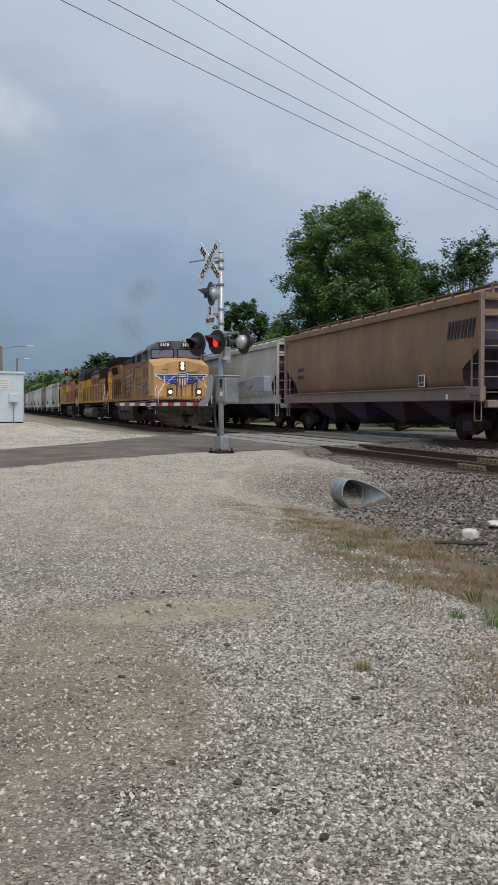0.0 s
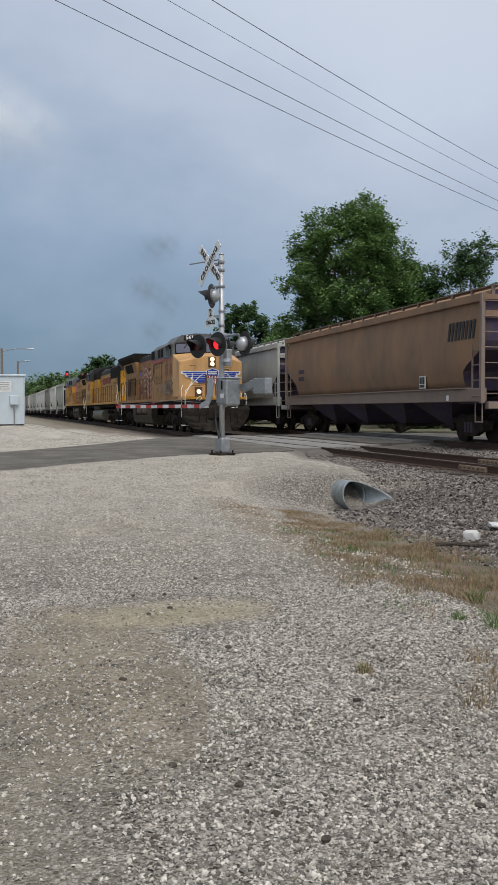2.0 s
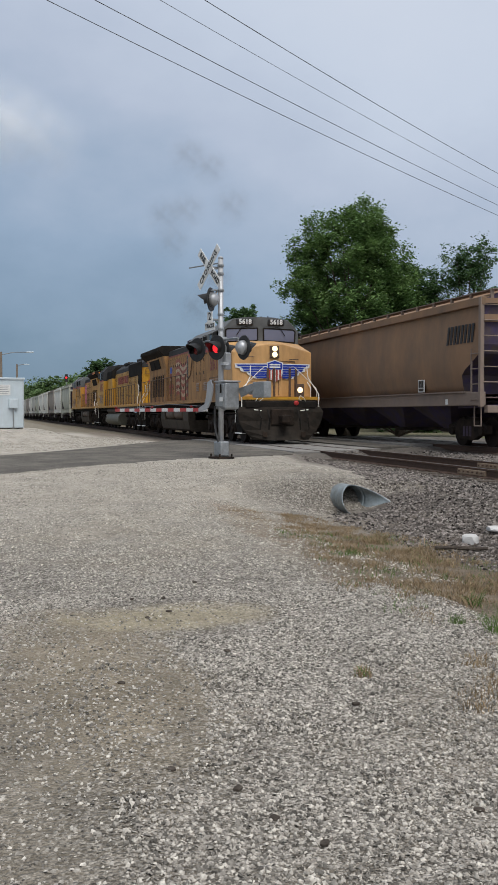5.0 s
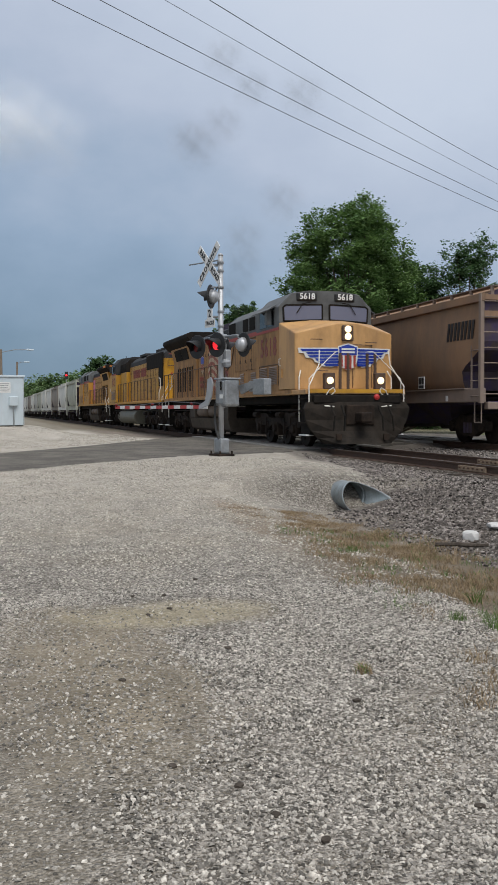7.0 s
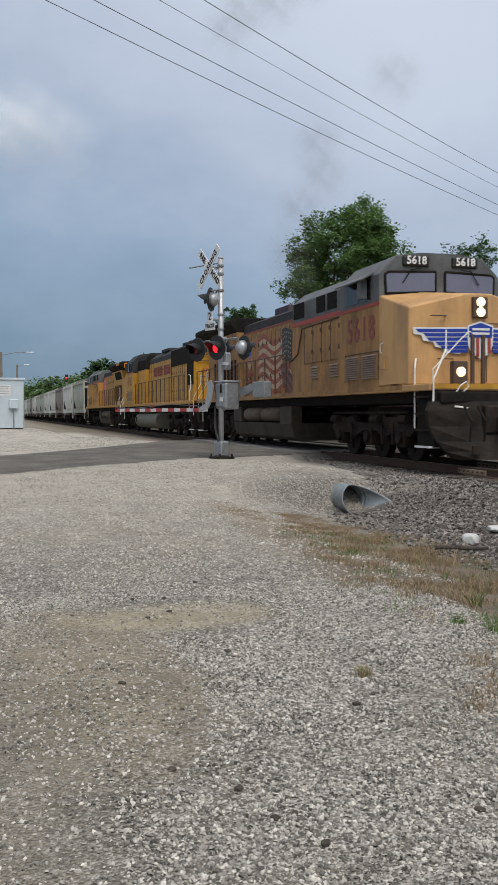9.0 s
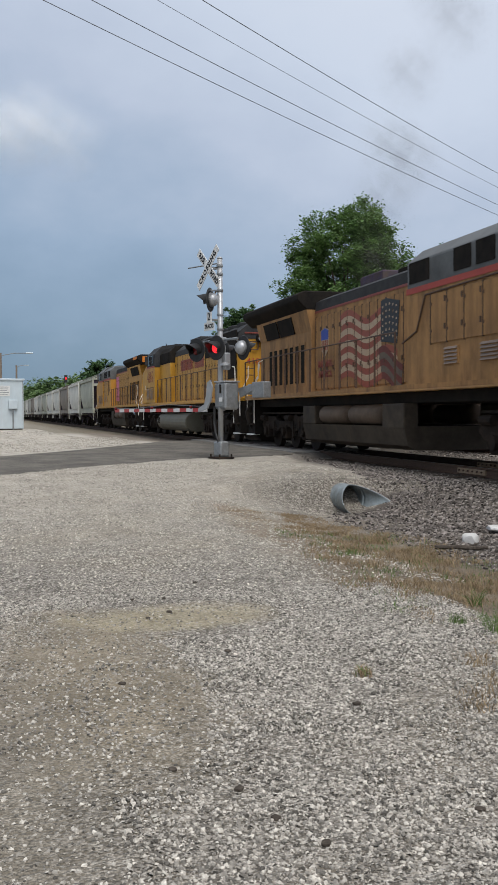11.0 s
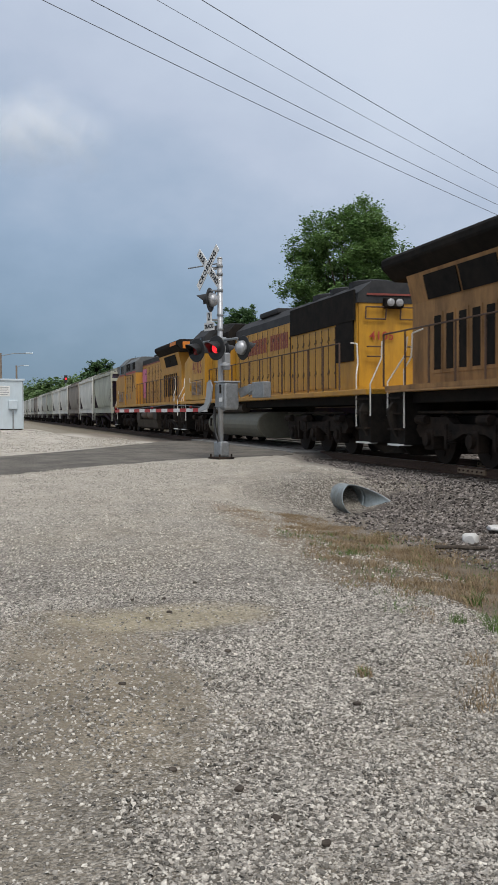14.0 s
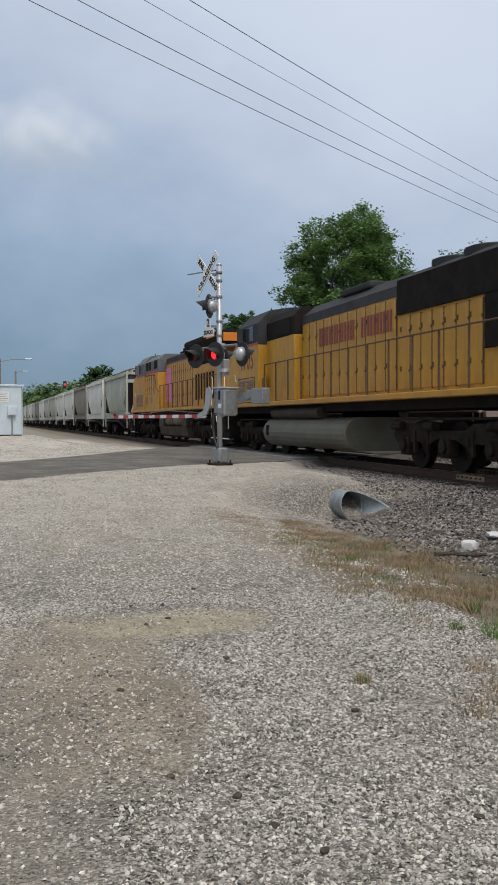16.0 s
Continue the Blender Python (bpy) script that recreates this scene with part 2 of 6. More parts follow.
M["yellow"] = surf("armour_yellow_paint", (0.50, 0.265, 0.025), (0.42, 0.215, 0.022), 2.0, 0.45, 0, dirt=(0.15, 0.075, 0.022), dscale=0.9, damt=0.7, streak=5)
M["orange"] = surf("orange_yellow_paint", (0.46, 0.235, 0.03), (0.40, 0.20, 0.03), 2.0, 0.5, 0, dirt=(0.22, 0.12, 0.05), dscale=0.6, damt=0.55, streak=4)
M["grey"] = surf("grey_roof_paint", (0.085, 0.09, 0.09), (0.12, 0.125, 0.125), 3, 0.6, 0, dirt=(0.035, 0.033, 0.03), dscale=0.5, damt=0.7)
M["darkgrey"] = surf("sooty_grey_paint", (0.028, 0.029, 0.031), (0.052, 0.052, 0.052), 3, 0.7, 0, dirt=(0.02, 0.02, 0.02), dscale=0.5, damt=0.7, spec=0.08)
M["black"] = surf("sooty_black", (0.008, 0.0078, 0.0075), (0.019, 0.017, 0.015), 5, 0.8, 0, rv=0.1, dirt=(0.035, 0.027, 0.021), dscale=1.0, damt=0.5, spec=0.05)
M["truck"] = surf("oily_truck_steel", (0.012, 0.010, 0.009), (0.026, 0.021, 0.018), 5, 0.75, 0.0, 0.2, dirt=(0.06, 0.042, 0.03), dscale=1.2, damt=0.65, spec=0.05)
M["wheel"] = surf("wheel_steel", (0.016, 0.012, 0.010), (0.034, 0.025, 0.02), 8, 0.65, 0.2, spec=0.08)
M["tank"] = surf("dusty_tank_paint", (0.045, 0.037, 0.029), (0.082, 0.066, 0.05), 3, 0.6, 0, dirt=(0.018, 0.015, 0.013), dscale=0.7, damt=0.75, spec=0.08)
M["tank_brown"] = surf("dusty_brown_tank_paint", (0.10, 0.072, 0.052), (0.14, 0.105, 0.078), 4, 0.6, 0, dirt=(0.04, 0.03, 0.024), dscale=0.8, damt=0.7, spec=0.1)
M["plough"] = surf("scraped_plough_steel", (0.016, 0.014, 0.012), (0.03, 0.026, 0.022), 4, 0.75, 0.0, 0.15, dirt=(0.048, 0.037, 0.028), dscale=1.5, damt=0.6, spec=0.06)
M["endorange"] = surf("bright_orange_paint", (0.55, 0.17, 0.02), (0.48, 0.15, 0.02), 3, 0.5)
M["red"] = surf("dark_red_paint", (0.28, 0.035, 0.025), (0.33, 0.06, 0.04), 6, 0.5)
M["letter_red"] = surf("weathered_red_lettering", (0.16, 0.035, 0.028), (0.22, 0.06, 0.045), 9, 0.55)
M["brightred"] = surf("gate_red", (0.42, 0.03, 0.03), (0.36, 0.035, 0.03), 8, 0.4)
M["white"] = surf("white_paint", (0.72, 0.72, 0.70), (0.62, 0.62, 0.60), 6, 0.5, dirt=(0.4, 0.39, 0.36), damt=0.5)
M["flagwhite"] = surf("faded_white_paint", (0.40, 0.315, 0.22), (0.34, 0.25, 0.165), 5, 0.6)
M["flagred"] = surf("faded_flag_red", (0.25, 0.06, 0.04), (0.21, 0.07, 0.045), 5, 0.6)
# darker flag colours for the painted shadow of the mural's fold
M["flagdarkred"] = surf("shaded_flag_red", (0.13, 0.03, 0.024), (0.10, 0.03, 0.024), 5, 0.6)
M["flagdark"] = surf("shaded_flag_grey", (0.12, 0.095, 0.07), (0.085, 0.07, 0.055), 5, 0.6)
M["flagblue"] = surf("faded_flag_blue", (0.02, 0.024, 0.03), (0.035, 0.04, 0.046), 5, 0.6)
M["blue"] = surf("emblem_blue", (0.015, 0.035, 0.25), (0.02, 0.05, 0.30), 6, 0.4)
M["pink"] = surf("pink_ribbon_paint", (0.55, 0.16, 0.28), (0.48, 0.15, 0.26), 4, 0.5)
# lavender base colour stands in for the sky mirrored in the panes
M["glass"] = surf("sky_coloured_glass", (0.10, 0.105, 0.155), (0.12, 0.125, 0.175), 1, 0.08, 0.0, rv=0.02, spec=0.6)
M["darkglass"] = surf("dark_glass", (0.02, 0.022, 0.025), (0.03, 0.032, 0.035), 1, 0.1, rv=0.02, spec=0.6)
M["handrail_white"] = surf("white_grab_iron", (0.75, 0.72, 0.66), (0.6, 0.57, 0.5), 10, 0.5)
M["brown_rail"] = surf("rusty_handrail", (0.06, 0.04, 0.03), (0.10, 0.06, 0.04), 10, 0.7)
M["headlight"] = surf("lit_headlight", (1.0, 0.76, 0.42), (1.0, 0.78, 0.46), 1, 0.3, emit=1.7)
M["lens"] = surf("clear_lamp_lens", (0.22, 0.22, 0.22), (0.30, 0.30, 0.30), 2, 0.1, spec=0.6)
M["redlit"] = surf("lit_red_lens", (1.0, 0.02, 0.03), (1.0, 0.03, 0.04), 1, 0.3, emit=1.2)
M["redunlit"] = surf("unlit_red_lens", (0.10, 0.008, 0.008), (0.13, 0.012, 0.012), 1, 0.2)
M["hop_brown"] = surf("rust_brown_hopper_paint", (0.225, 0.138, 0.085), (0.265, 0.165, 0.10), 1.2, 0.65, 0, dirt=(0.12, 0.10, 0.082), dscale=0.35, damt=0.8, streak=2.5, spec=0.08)
M["hop_sill"] = surf("dusty_brown_sill", (0.19, 0.14, 0.108), (0.23, 0.175, 0.14), 2.5, 0.7, 0, dirt=(0.14, 0.12, 0.11), dscale=0.6, damt=0.6)
# brown steel with the shade of car ends and undersides put into its colour
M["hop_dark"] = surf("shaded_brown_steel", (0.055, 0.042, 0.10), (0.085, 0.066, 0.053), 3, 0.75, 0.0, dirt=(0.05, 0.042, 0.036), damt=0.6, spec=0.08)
M["hop_umber"] = surf("grey_brown_hopper_paint", (0.26, 0.225, 0.185), (0.21, 0.185, 0.155), 1.5, 0.65, 0, dirt=(0.13, 0.11, 0.09), dscale=0.4, damt=0.7, streak=3)
M["hop_grey"] = surf("light_grey_hopper_paint", (0.45, 0.45, 0.40), (0.38, 0.38, 0.34), 1.5, 0.6, 0, dirt=(0.24, 0.22, 0.20), dscale=0.4, damt=0.7, streak=3)
M["hop_white"] = surf("white_hopper_paint", (0.66, 0.65, 0.59), (0.58, 0.575, 0.52), 1.5, 0.6, 0, dirt=(0.34, 0.33, 0.31), dscale=0.4, damt=0.6, streak=3)
M["hop_tan"] = surf("grey_green_hopper_paint", (0.42, 0.43, 0.35), (0.36, 0.37, 0.30), 1.5, 0.6, 0, dirt=(0.18, 0.17, 0.15), dscale=0.4, damt=0.7, streak=3)
M["galv"] = surf("galvanised_steel", (0.25, 0.262, 0.268), (0.36, 0.372, 0.378), 12, 0.42, 0.6, dirt=(0.15, 0.15, 0.145), dscale=2, damt=0.6)
M["alu"] = surf("cast_aluminium", (0.36, 0.37, 0.38), (0.46, 0.47, 0.48), 8, 0.42, 0.4, dirt=(0.22, 0.22, 0.22), dscale=2, damt=0.4)
M["signblack"] = surf("sign_black", (0.015, 0.015, 0.015), (0.025, 0.025, 0.025), 5, 0.45)
M["cabinet"] = surf("pale_metal_cabinet", (0.47, 0.54, 0.57), (0.53, 0.60, 0.635), 2, 0.5, 0.1, dirt=(0.36, 0.38, 0.39), dscale=0.5, damt=0.5, streak=3)
M["wood"] = surf("weathered_pole_wood", (0.16, 0.13, 0.10), (0.22, 0.18, 0.14), 6, 0.85)
M["wire"] = surf("dark_cable", (0.09, 0.095, 0.105), (0.13, 0.135, 0.145), 2, 0.6)
M["bark"] = surf("tree_bark", (0.07, 0.055, 0.04), (0.13, 0.10, 0.075), 6, 0.9, bump=0.6, bscale=12)
M["whitestone"] = surf("white_limestone_block", (0.42, 0.41, 0.39), (0.56, 0.55, 0.53), 8, 0.8, bump=0.5, bscale=25)
M["dry"] = surf("dry_weeds", (0.15, 0.105, 0.062), (0.33, 0.25, 0.155), 9, 0.85, island=0.35, spec=0.08)
M["green_weed"] = surf("green_weeds", (0.07, 0.12, 0.03), (0.11, 0.17, 0.05), 9, 0.7, island=0.3, spec=0.08)


def leaf_material(name, c1, c2):
    m = surf(name, c1, c2, 0.6, 0.6, island=0.4)
    b = m.node_tree.nodes["Principled BSDF"]
    b.inputs["Specular IOR Level"].default_value = 0.25
    n, l = m.node_tree.nodes, m.node_tree.links
    col = b.inputs["Base Color"].links[0].from_socket
    tr = put(n, l, "ShaderNodeBsdfTranslucent", {"Color": col})
    mx = put(n, l, "ShaderNodeMixShader", {0: 0.35, 1: b.outputs[0], 2: tr.outputs[0]})
    l.new(mx.outputs[0], n["Material Output"].inputs["Surface"])
    return m


M["leaf"] = leaf_material("green_leaves", (0.08, 0.152, 0.047), (0.145, 0.23, 0.072))
M["leaf_dark"] = leaf_material("dark_green_leaves", (0.055, 0.108, 0.045), (0.095, 0.16, 0.062))
M["leaf_far"] = leaf_material("far_green_leaves", (0.095, 0.16, 0.06), (0.14, 0.21, 0.08))
M["culvert"] = surf("dull_culvert_steel", (0.22, 0.26, 0.27), (0.33, 0.37, 0.38), 10, 0.42, 0.5, dirt=(0.10, 0.09, 0.08), dscale=2, damt=0.7)


def vapour(name, c1, c2, scale, radius, cover):
    """Smoke and cloud: a little matt colour, ragged, that thins out to nothing towards the rim of a puff."""
    m = surf(name, c1, c2, scale, 0.95, spec=0.0)
    n, l = m.node_tree.nodes, m.node_tree.links
    obj = put(n, l, "ShaderNodeTexCoord").outputs["Object"]
    ball = put(n, l, "ShaderNodeTexGradient", {"Vector": put(n, l, "ShaderNodeMapping", {0: obj, 3: (1 / radius, 1 / radius, 1 / radius)}).outputs[0]})
    ball.gradient_type = "SPHERICAL"
    rag = put(n, l, "ShaderNodeTexNoise", {"Vector": obj, "Scale": 2.2 / radius, "Detail": 4.0, "Roughness": 0.55})
    soft = put(n, l, "ShaderNodeMapRange", {"Value": ball.outputs["Fac"], 3: 0.0, 4: 1.0}, interpolation_type="SMOOTHSTEP").outputs[0]
    wisp = put(n, l, "ShaderNodeMapRange", {"Value": rag.outputs["Fac"], 1: 0.3, 2: 0.7, 3: 0.25 * cover, 4: cover}).outputs[0]
    fac = put(n, l, "ShaderNodeMath", {0: soft, 1: wisp}, operation="MULTIPLY").outputs[0]
    clear = put(n, l, "ShaderNodeBsdfTransparent")
    mx = put(n, l, "ShaderNodeMixShader", {0: fac, 1: clear.outputs[0], 2: n["Principled BSDF"].outputs[0]})
    l.new(mx.outputs[0], n["Material Output"].inputs["Surface"])
    return m


M["soot"] = vapour("exhaust_soot", (0.10, 0.096, 0.09), (0.15, 0.145, 0.138), 2, 1.2, 0.26)
M["vapour"] = vapour("cloud_vapour", (0.78, 0.79, 0.80), (0.86, 0.86, 0.86), 0.02, 42.0, 0.30)
M["tank_olive"] = surf("dusty_olive_tank_paint", (0.12, 0.115, 0.085), (0.16, 0.15, 0.115), 3, 0.55, 0, dirt=(0.06, 0.055, 0.045), dscale=0.7, damt=0.5, spec=0.2)

# ---- mesh helpers ----
def finish(name, bm, material, smooth=False):
    me = bpy.data.meshes.new(name)
    bmesh.ops.recalc_face_normals(bm, faces=bm.faces)
    bm.to_mesh(me)
    bm.free()
    me.materials.append(material)
    if smooth:
        for p in me.polygons:
            p.use_smooth = True
    return me


def part(name, bm, material, parent, label="", smooth=False):
    """One bmesh as ONE mesh object under a thing or a part."""
    ob = new(name, finish(name, bm, material, smooth))
    ob.parent = parent
    if label:
        tagged(ob, label)
    return ob


def alike(name, me, parent, m):
    """One more piece on a shared mesh."""
    ob = new(name, me)
    ob.parent = parent
    ob.matrix_basis = m
    return ob


def thing(name, label, category, m=None, group="", kind=""):
    ob = new(name)
    ob.empty_display_size = 0.2
    if m is not None:
        ob.matrix_basis = m
    return tagged(ob, label, category, group, kind)


def box(bm, x0, x1, y0, y1, z0, z1, bevel=0.0):
    r = bmesh.ops.create_cube(bm, size=1.0, matrix=Matrix.Translation(((x0 + x1) / 2, (y0 + y1) / 2, (z0 + z1) / 2)) @ Matrix.Diagonal((abs(x1 - x0), abs(y1 - y0), abs(z1 - z0), 1)))
    if bevel:
        es = list({e for v in r["verts"] for e in v.link_edges})
        bmesh.ops.bevel(bm, geom=es, offset=bevel, segments=2, affect="EDGES", profile=0.5)
    return bm


def boxes(*specs, bevel=0.0):
    bm = bmesh.new()
    for s in specs:
        box(bm, *s, bevel=bevel)
    return bm


def prism(bm, outline, axis, a, b):
    """Extrudes an outline of (p, q) from a to b along axis: x takes (y, z), y takes (x, z), z takes (x, y)."""
    def at(p, q, s):
        return {"x": (s, p, q), "y": (p, s, q), "z": (p, q, s)}[axis]
    v0 = [bm.verts.new(at(p, q, a)) for p, q in outline]
    v1 = [bm.verts.new(at(p, q, b)) for p, q in outline]
    n = len(outline)
    bm.faces.new(v0)
    bm.faces.new(v1[::-1])
    for i in range(n):
        bm.faces.new((v0[i], v1[i], v1[(i + 1) % n], v0[(i + 1) % n]))
    return bm


def cyl(bm, p, q, r, r2=None, seg=12, caps=True):
    p, q = Vector(p), Vector(q)
    d = q - p
    m = Matrix.Translation((p + q) / 2) @ d.to_track_quat("Z", "Y").to_matrix().to_4x4()
    bmesh.ops.create_cone(bm, cap_ends=caps, segments=seg, radius1=r, radius2=r if r2 is None else r2, depth=d.length, matrix=m)
    return bm


def tube(bm, pts, r, seg=6):
    for a, b in zip(pts, pts[1:]):
        if (Vector(a) - Vector(b)).length > 1e-4:
            cyl(bm, a, b, r, seg=seg)
    return bm


def lathe(bm, ring, m, seg=20):
    """Turns a profile of (radius, height) round z, placed by m."""
    rows = []
    for r, h in ring:
        rows.append([bm.verts.new(m @ Vector((r * math.cos(2 * math.pi * i / seg), r * math.sin(2 * math.pi * i / seg), h))) for i in range(seg)])
    for a, b in zip(rows, rows[1:]):
        for i in range(seg):
            bm.faces.new((a[i], a[(i + 1) % seg], b[(i + 1) % seg], b[i]))
    bm.faces.new(rows[0][::-1])
    bm.faces.new(rows[-1])
    return bm


def flat(bm, pts, normal, depth):
    """A thin plate: an outline of points in space, given depth along normal."""
    n = Vector(normal).normalized() * depth
    v0 = [bm.verts.new(p) for p in pts]
    v1 = [bm.verts.new(Vector(p) + n) for p in pts]
    bm.faces.new(v0)
    bm.faces.new(v1[::-1])
    k = len(pts)
    for i in range(k):
        bm.faces.new((v0[i], v1[i], v1[(i + 1) % k], v0[(i + 1) % k]))
    return bm


def lettering(name, text, size, material, parent, m, stretch=1.0, spacing=1.0, bold=0.0):
    cu = bpy.data.curves.new(name, "FONT")
    cu.body, cu.size, cu.extrude, cu.align_x, cu.align_y, cu.space_character, cu.offset = text, size, 0.004, "CENTER", "CENTER", spacing, bold
    cu.resolution_u = 3
    ob = bpy.data.objects.new(name, cu)
    scene.collection.objects.link(ob)
    me = bpy.data.meshes.new_from_object(ob.evaluated_get(bpy.context.evaluated_depsgraph_get()))
    bpy.data.objects.remove(ob)
    me.name = name
    me.transform(Matrix.Diagonal((stretch, 1, 1, 1)))
    me.materials.clear()
    me.materials.append(material)
    lo = new(name, me)
    lo.parent = parent
    lo.matrix_basis = m
    return lo


def step(a, b, v):
    """Smooth rise from 0 at a to 1 at b."""
    t = min(1.0, max(0.0, (v - a) / (b - a)))
    return t * t * (3 - 2 * t)


# ---- ground, road and tracks ----
FAR = 4.57          # the second track's centre
FAR_Z = 0.10
ROAD_Y = (-40.0, -14.0, -9.8, -8.0, -5.7, -2.8, -1.3, 2.3, 9.0, 30.0, 90.0)
ROAD_R = (5.0, -14.8, -18.8, -20.3, -22.9, -24.1, -25.5, -27.4, -29.0, -34.0, -46.0)
ROAD_L = (-12.0, -23.0, -27.6, -29.8, -33.3, -38.8, -39.5, -38.0, -39.0, -44.0, -56.0)


def road_edges(y):
    return float(np.interp(y, ROAD_Y, ROAD_R)), float(np.interp(y, ROAD_Y, ROAD_L))


def road_z(x, y):
    return -0.02 - 0.06 * step(-4.0, -11.0, y) + 0.07 * step(1.5, 3.5, y) - 0.25 * step(7.5, 16.0, y)


def lie(x, y):
    """The height of the ground."""
    lot = -0.45 + 0.40 * step(-11.0, -20.5, x)
    lot += 0.40 * step(-38.0, -45.5, x) * step(-5.4, -8.0, y) * step(-55.0, -50.0, x)
    lot -= 0.12 * step(-7.5, -11.0, x) * step(-20.5, -12, x) * step(-6.3, -5.0, y)
    lot += 0.17 * step(-15.2, -16.3, x) * step(-5.6, -4.3, y) * step(-20.5, -17.5, x)
    d = step(-7.3, -4.4, y) * step(-16.3, -15.85, x)
    z = lot * (1 - d) - (0.60 + 0.10 * step(-14.6, -15.3, x) * step(-5.2, -4.4, y)) * d
    b = step(-4.1, -1.9, y)
    z = z * (1 - b) - 0.20 * b
    z += FAR_Z * step(1.6, 3.0, y)
    z -= 0.45 * step(6.6, 9.0, y)
    return z


def inside_road(x, y):
    r, l = road_edges(y)
    return l < x < r


def ground_height(x, y):
    z = lie(x, y)
    r, l = road_edges(y)
    if l < x < r:
        s = min(1.0, min(r - x, x - l) / 0.5)
        z = z * (1 - s) + (road_z(x, y) - 0.09) * s if z > road_z(x, y) - 0.09 else z
    if x >= r and -4 < y < 8:
        e = step(1.4, 0.15, x - r)
        z = z * (1 - e) + max(z, road_z(x, y) - 0.035) * e
    return z


def build_ground():
    xs = sorted(set([-1500, -900, -500, -300, -200, -150, -120, -100, -85, -70, -60, 4, 10, 20, 40, 80, 200, 600]
                    + [round(-60 + i * 1.0, 3) for i in range(30)] + [round(-30 + 0.25 * i, 3) for i in range(133)]))
    ys = sorted(set([-900, -400, -150, -80, -50, -35, -25, -18, 9, 10, 12, 15, 20, 30, 45, 70, 110, 180, 350, 900] + [round(-14 + 0.2 * i, 3) for i in range(113)]))
    verts = []
    for y in ys:
        for x in xs:
            wob = 0.0
            if -30 < x < 4 and -14 < y < 8:
                wob = 0.018 * noise.noise((x * 0.9, y * 0.9, 0)) + 0.012 * noise.noise((x * 3.1, y * 3.1, 5))
            verts.append((x, y, ground_height(x, y) + wob))
    k = len(xs)
    faces = [(j * k + i, j * k + i + 1, (j + 1) * k + i + 1, (j + 1) * k + i) for j in range(len(ys) - 1) for i in range(k - 1)]
    me = bpy.data.meshes.new("ground")
    me.from_pydata(verts, [], faces)
    me.materials.append(M["ground"])
    for p in me.polygons:
        p.use_smooth = True
    return tagged(new("ground", me), "crushed grey limestone lot with weedy ditch and far grass", "gravel ground", kind="structure")


def build_road():
    bm = bmesh.new()
    ys = [-40, -30, -22, -17] + [-14 + 0.5 * i for i in range(24)]
    spans = [("near", [y for y in ys if y <= -1.7] + [-1.66]), ("far", [6.25, 7, 8, 9, 11, 14, 18, 24, 30, 45, 60, 90])]
    for _, line in spans:
        rows = []
        for y in line:
            r, l = road_edges(y)
            row = []
            for i in range(13):
                s = i / 12
                x = l + (r - l) * s
                if 0 < i < 12:
                    x += 0
                else:
                    x += 0.15 * noise.noise((y * 1.3, 3 + i, 0))
                row.append((bm.verts.new((x, y, road_z(x, y) - (0.03 if i in (0, 12) else 0))), bm.verts.new((x, y, road_z(x, y) - 0.2))))
            rows.append(row)
        for a, b in zip(rows, rows[1:]):
            for i in range(12):
                bm.faces.new((a[i][0], a[i + 1][0], b[i + 1][0], b[i][0]))
            bm.faces.new((a[0][0], b[0][0], b[0][1], a[0][1]))
            bm.faces.new((a[12][0], a[12][1], b[12][1], b[12][0]))
        for row in (rows[0], rows[-1]):
            for i in range(12):
                bm.faces.new((row[i][0], row[i][1], row[i + 1][1], row[i + 1][0]))
    return tagged(new("road", finish("road", bm, M["asphalt"])), "worn dark asphalt road curving over the crossing", "road", kind="structure")


RAIL = [(-0.07, -0.18), (0.07, -0.18), (0.07, -0.165), (0.012, -0.145), (0.012, -0.045), (0.036, -0.035), (0.036, -0.006), (0.028, -0.003), (-0.028, -0.003), (-0.036, -0.006), (-0.036, -0.035), (-0.012, -0.045), (-0.012, -0.145), (-0.07, -0.165)]


def build_track(name, yc, zc, label):
    root = thing(name, label, "railway track", pose(0, yc, zc), kind="structure")
    for side in (-0.72, 0.72):
        bm = bmesh.new()
        prism(bm, [(p + side, q) for p, q in RAIL], "x", -420, 60)
        rail = part("rail", bm, M["rail"], root)
        part("rail_head", boxes((-420, 60, side - 0.027, side + 0.027, -0.004, 0.0)), M["railtop"], rail, "worn shiny running surface")
    tie = finish("tie", boxes((-0.11, 0.11, -1.3, 1.3, -0.36, -0.175), bevel=0.012), M["tie"])
    rng = random.Random(3)
    for i in range(120):
        x = -4 - 0.53 * i
        r, l = road_edges(yc)
        if l + 0.2 < x < r - 0.2:
            continue
        alike("tie", tie, root, pose(x, rng.uniform(-0.06, 0.06), rng.uniform(-0.012, 0.006), 0, 0, rng.uniform(-1.5, 1.5)))
    bm = bmesh.new()
    for i in range(1, 260):
        for x in (-68 - 0.53 * i,):
            box(bm, x - 0.11, x + 0.11, -1.3, 1.3, -0.36, -0.178)
    tagged(part("ties", bm, M["tie"], root), kind="stuff")
    plate = finish("tie_plate", boxes((-0.1, 0.1, -0.16, 0.16, -0.178, -0.165)), M["rail"])
    for i in range(38):
        x = -10 - 0.53 * i
        if x < -25:
            break
        for side in (-0.72, 0.72):
            alike("tie_plate", plate, root, pose(x, side, 0))
    return root


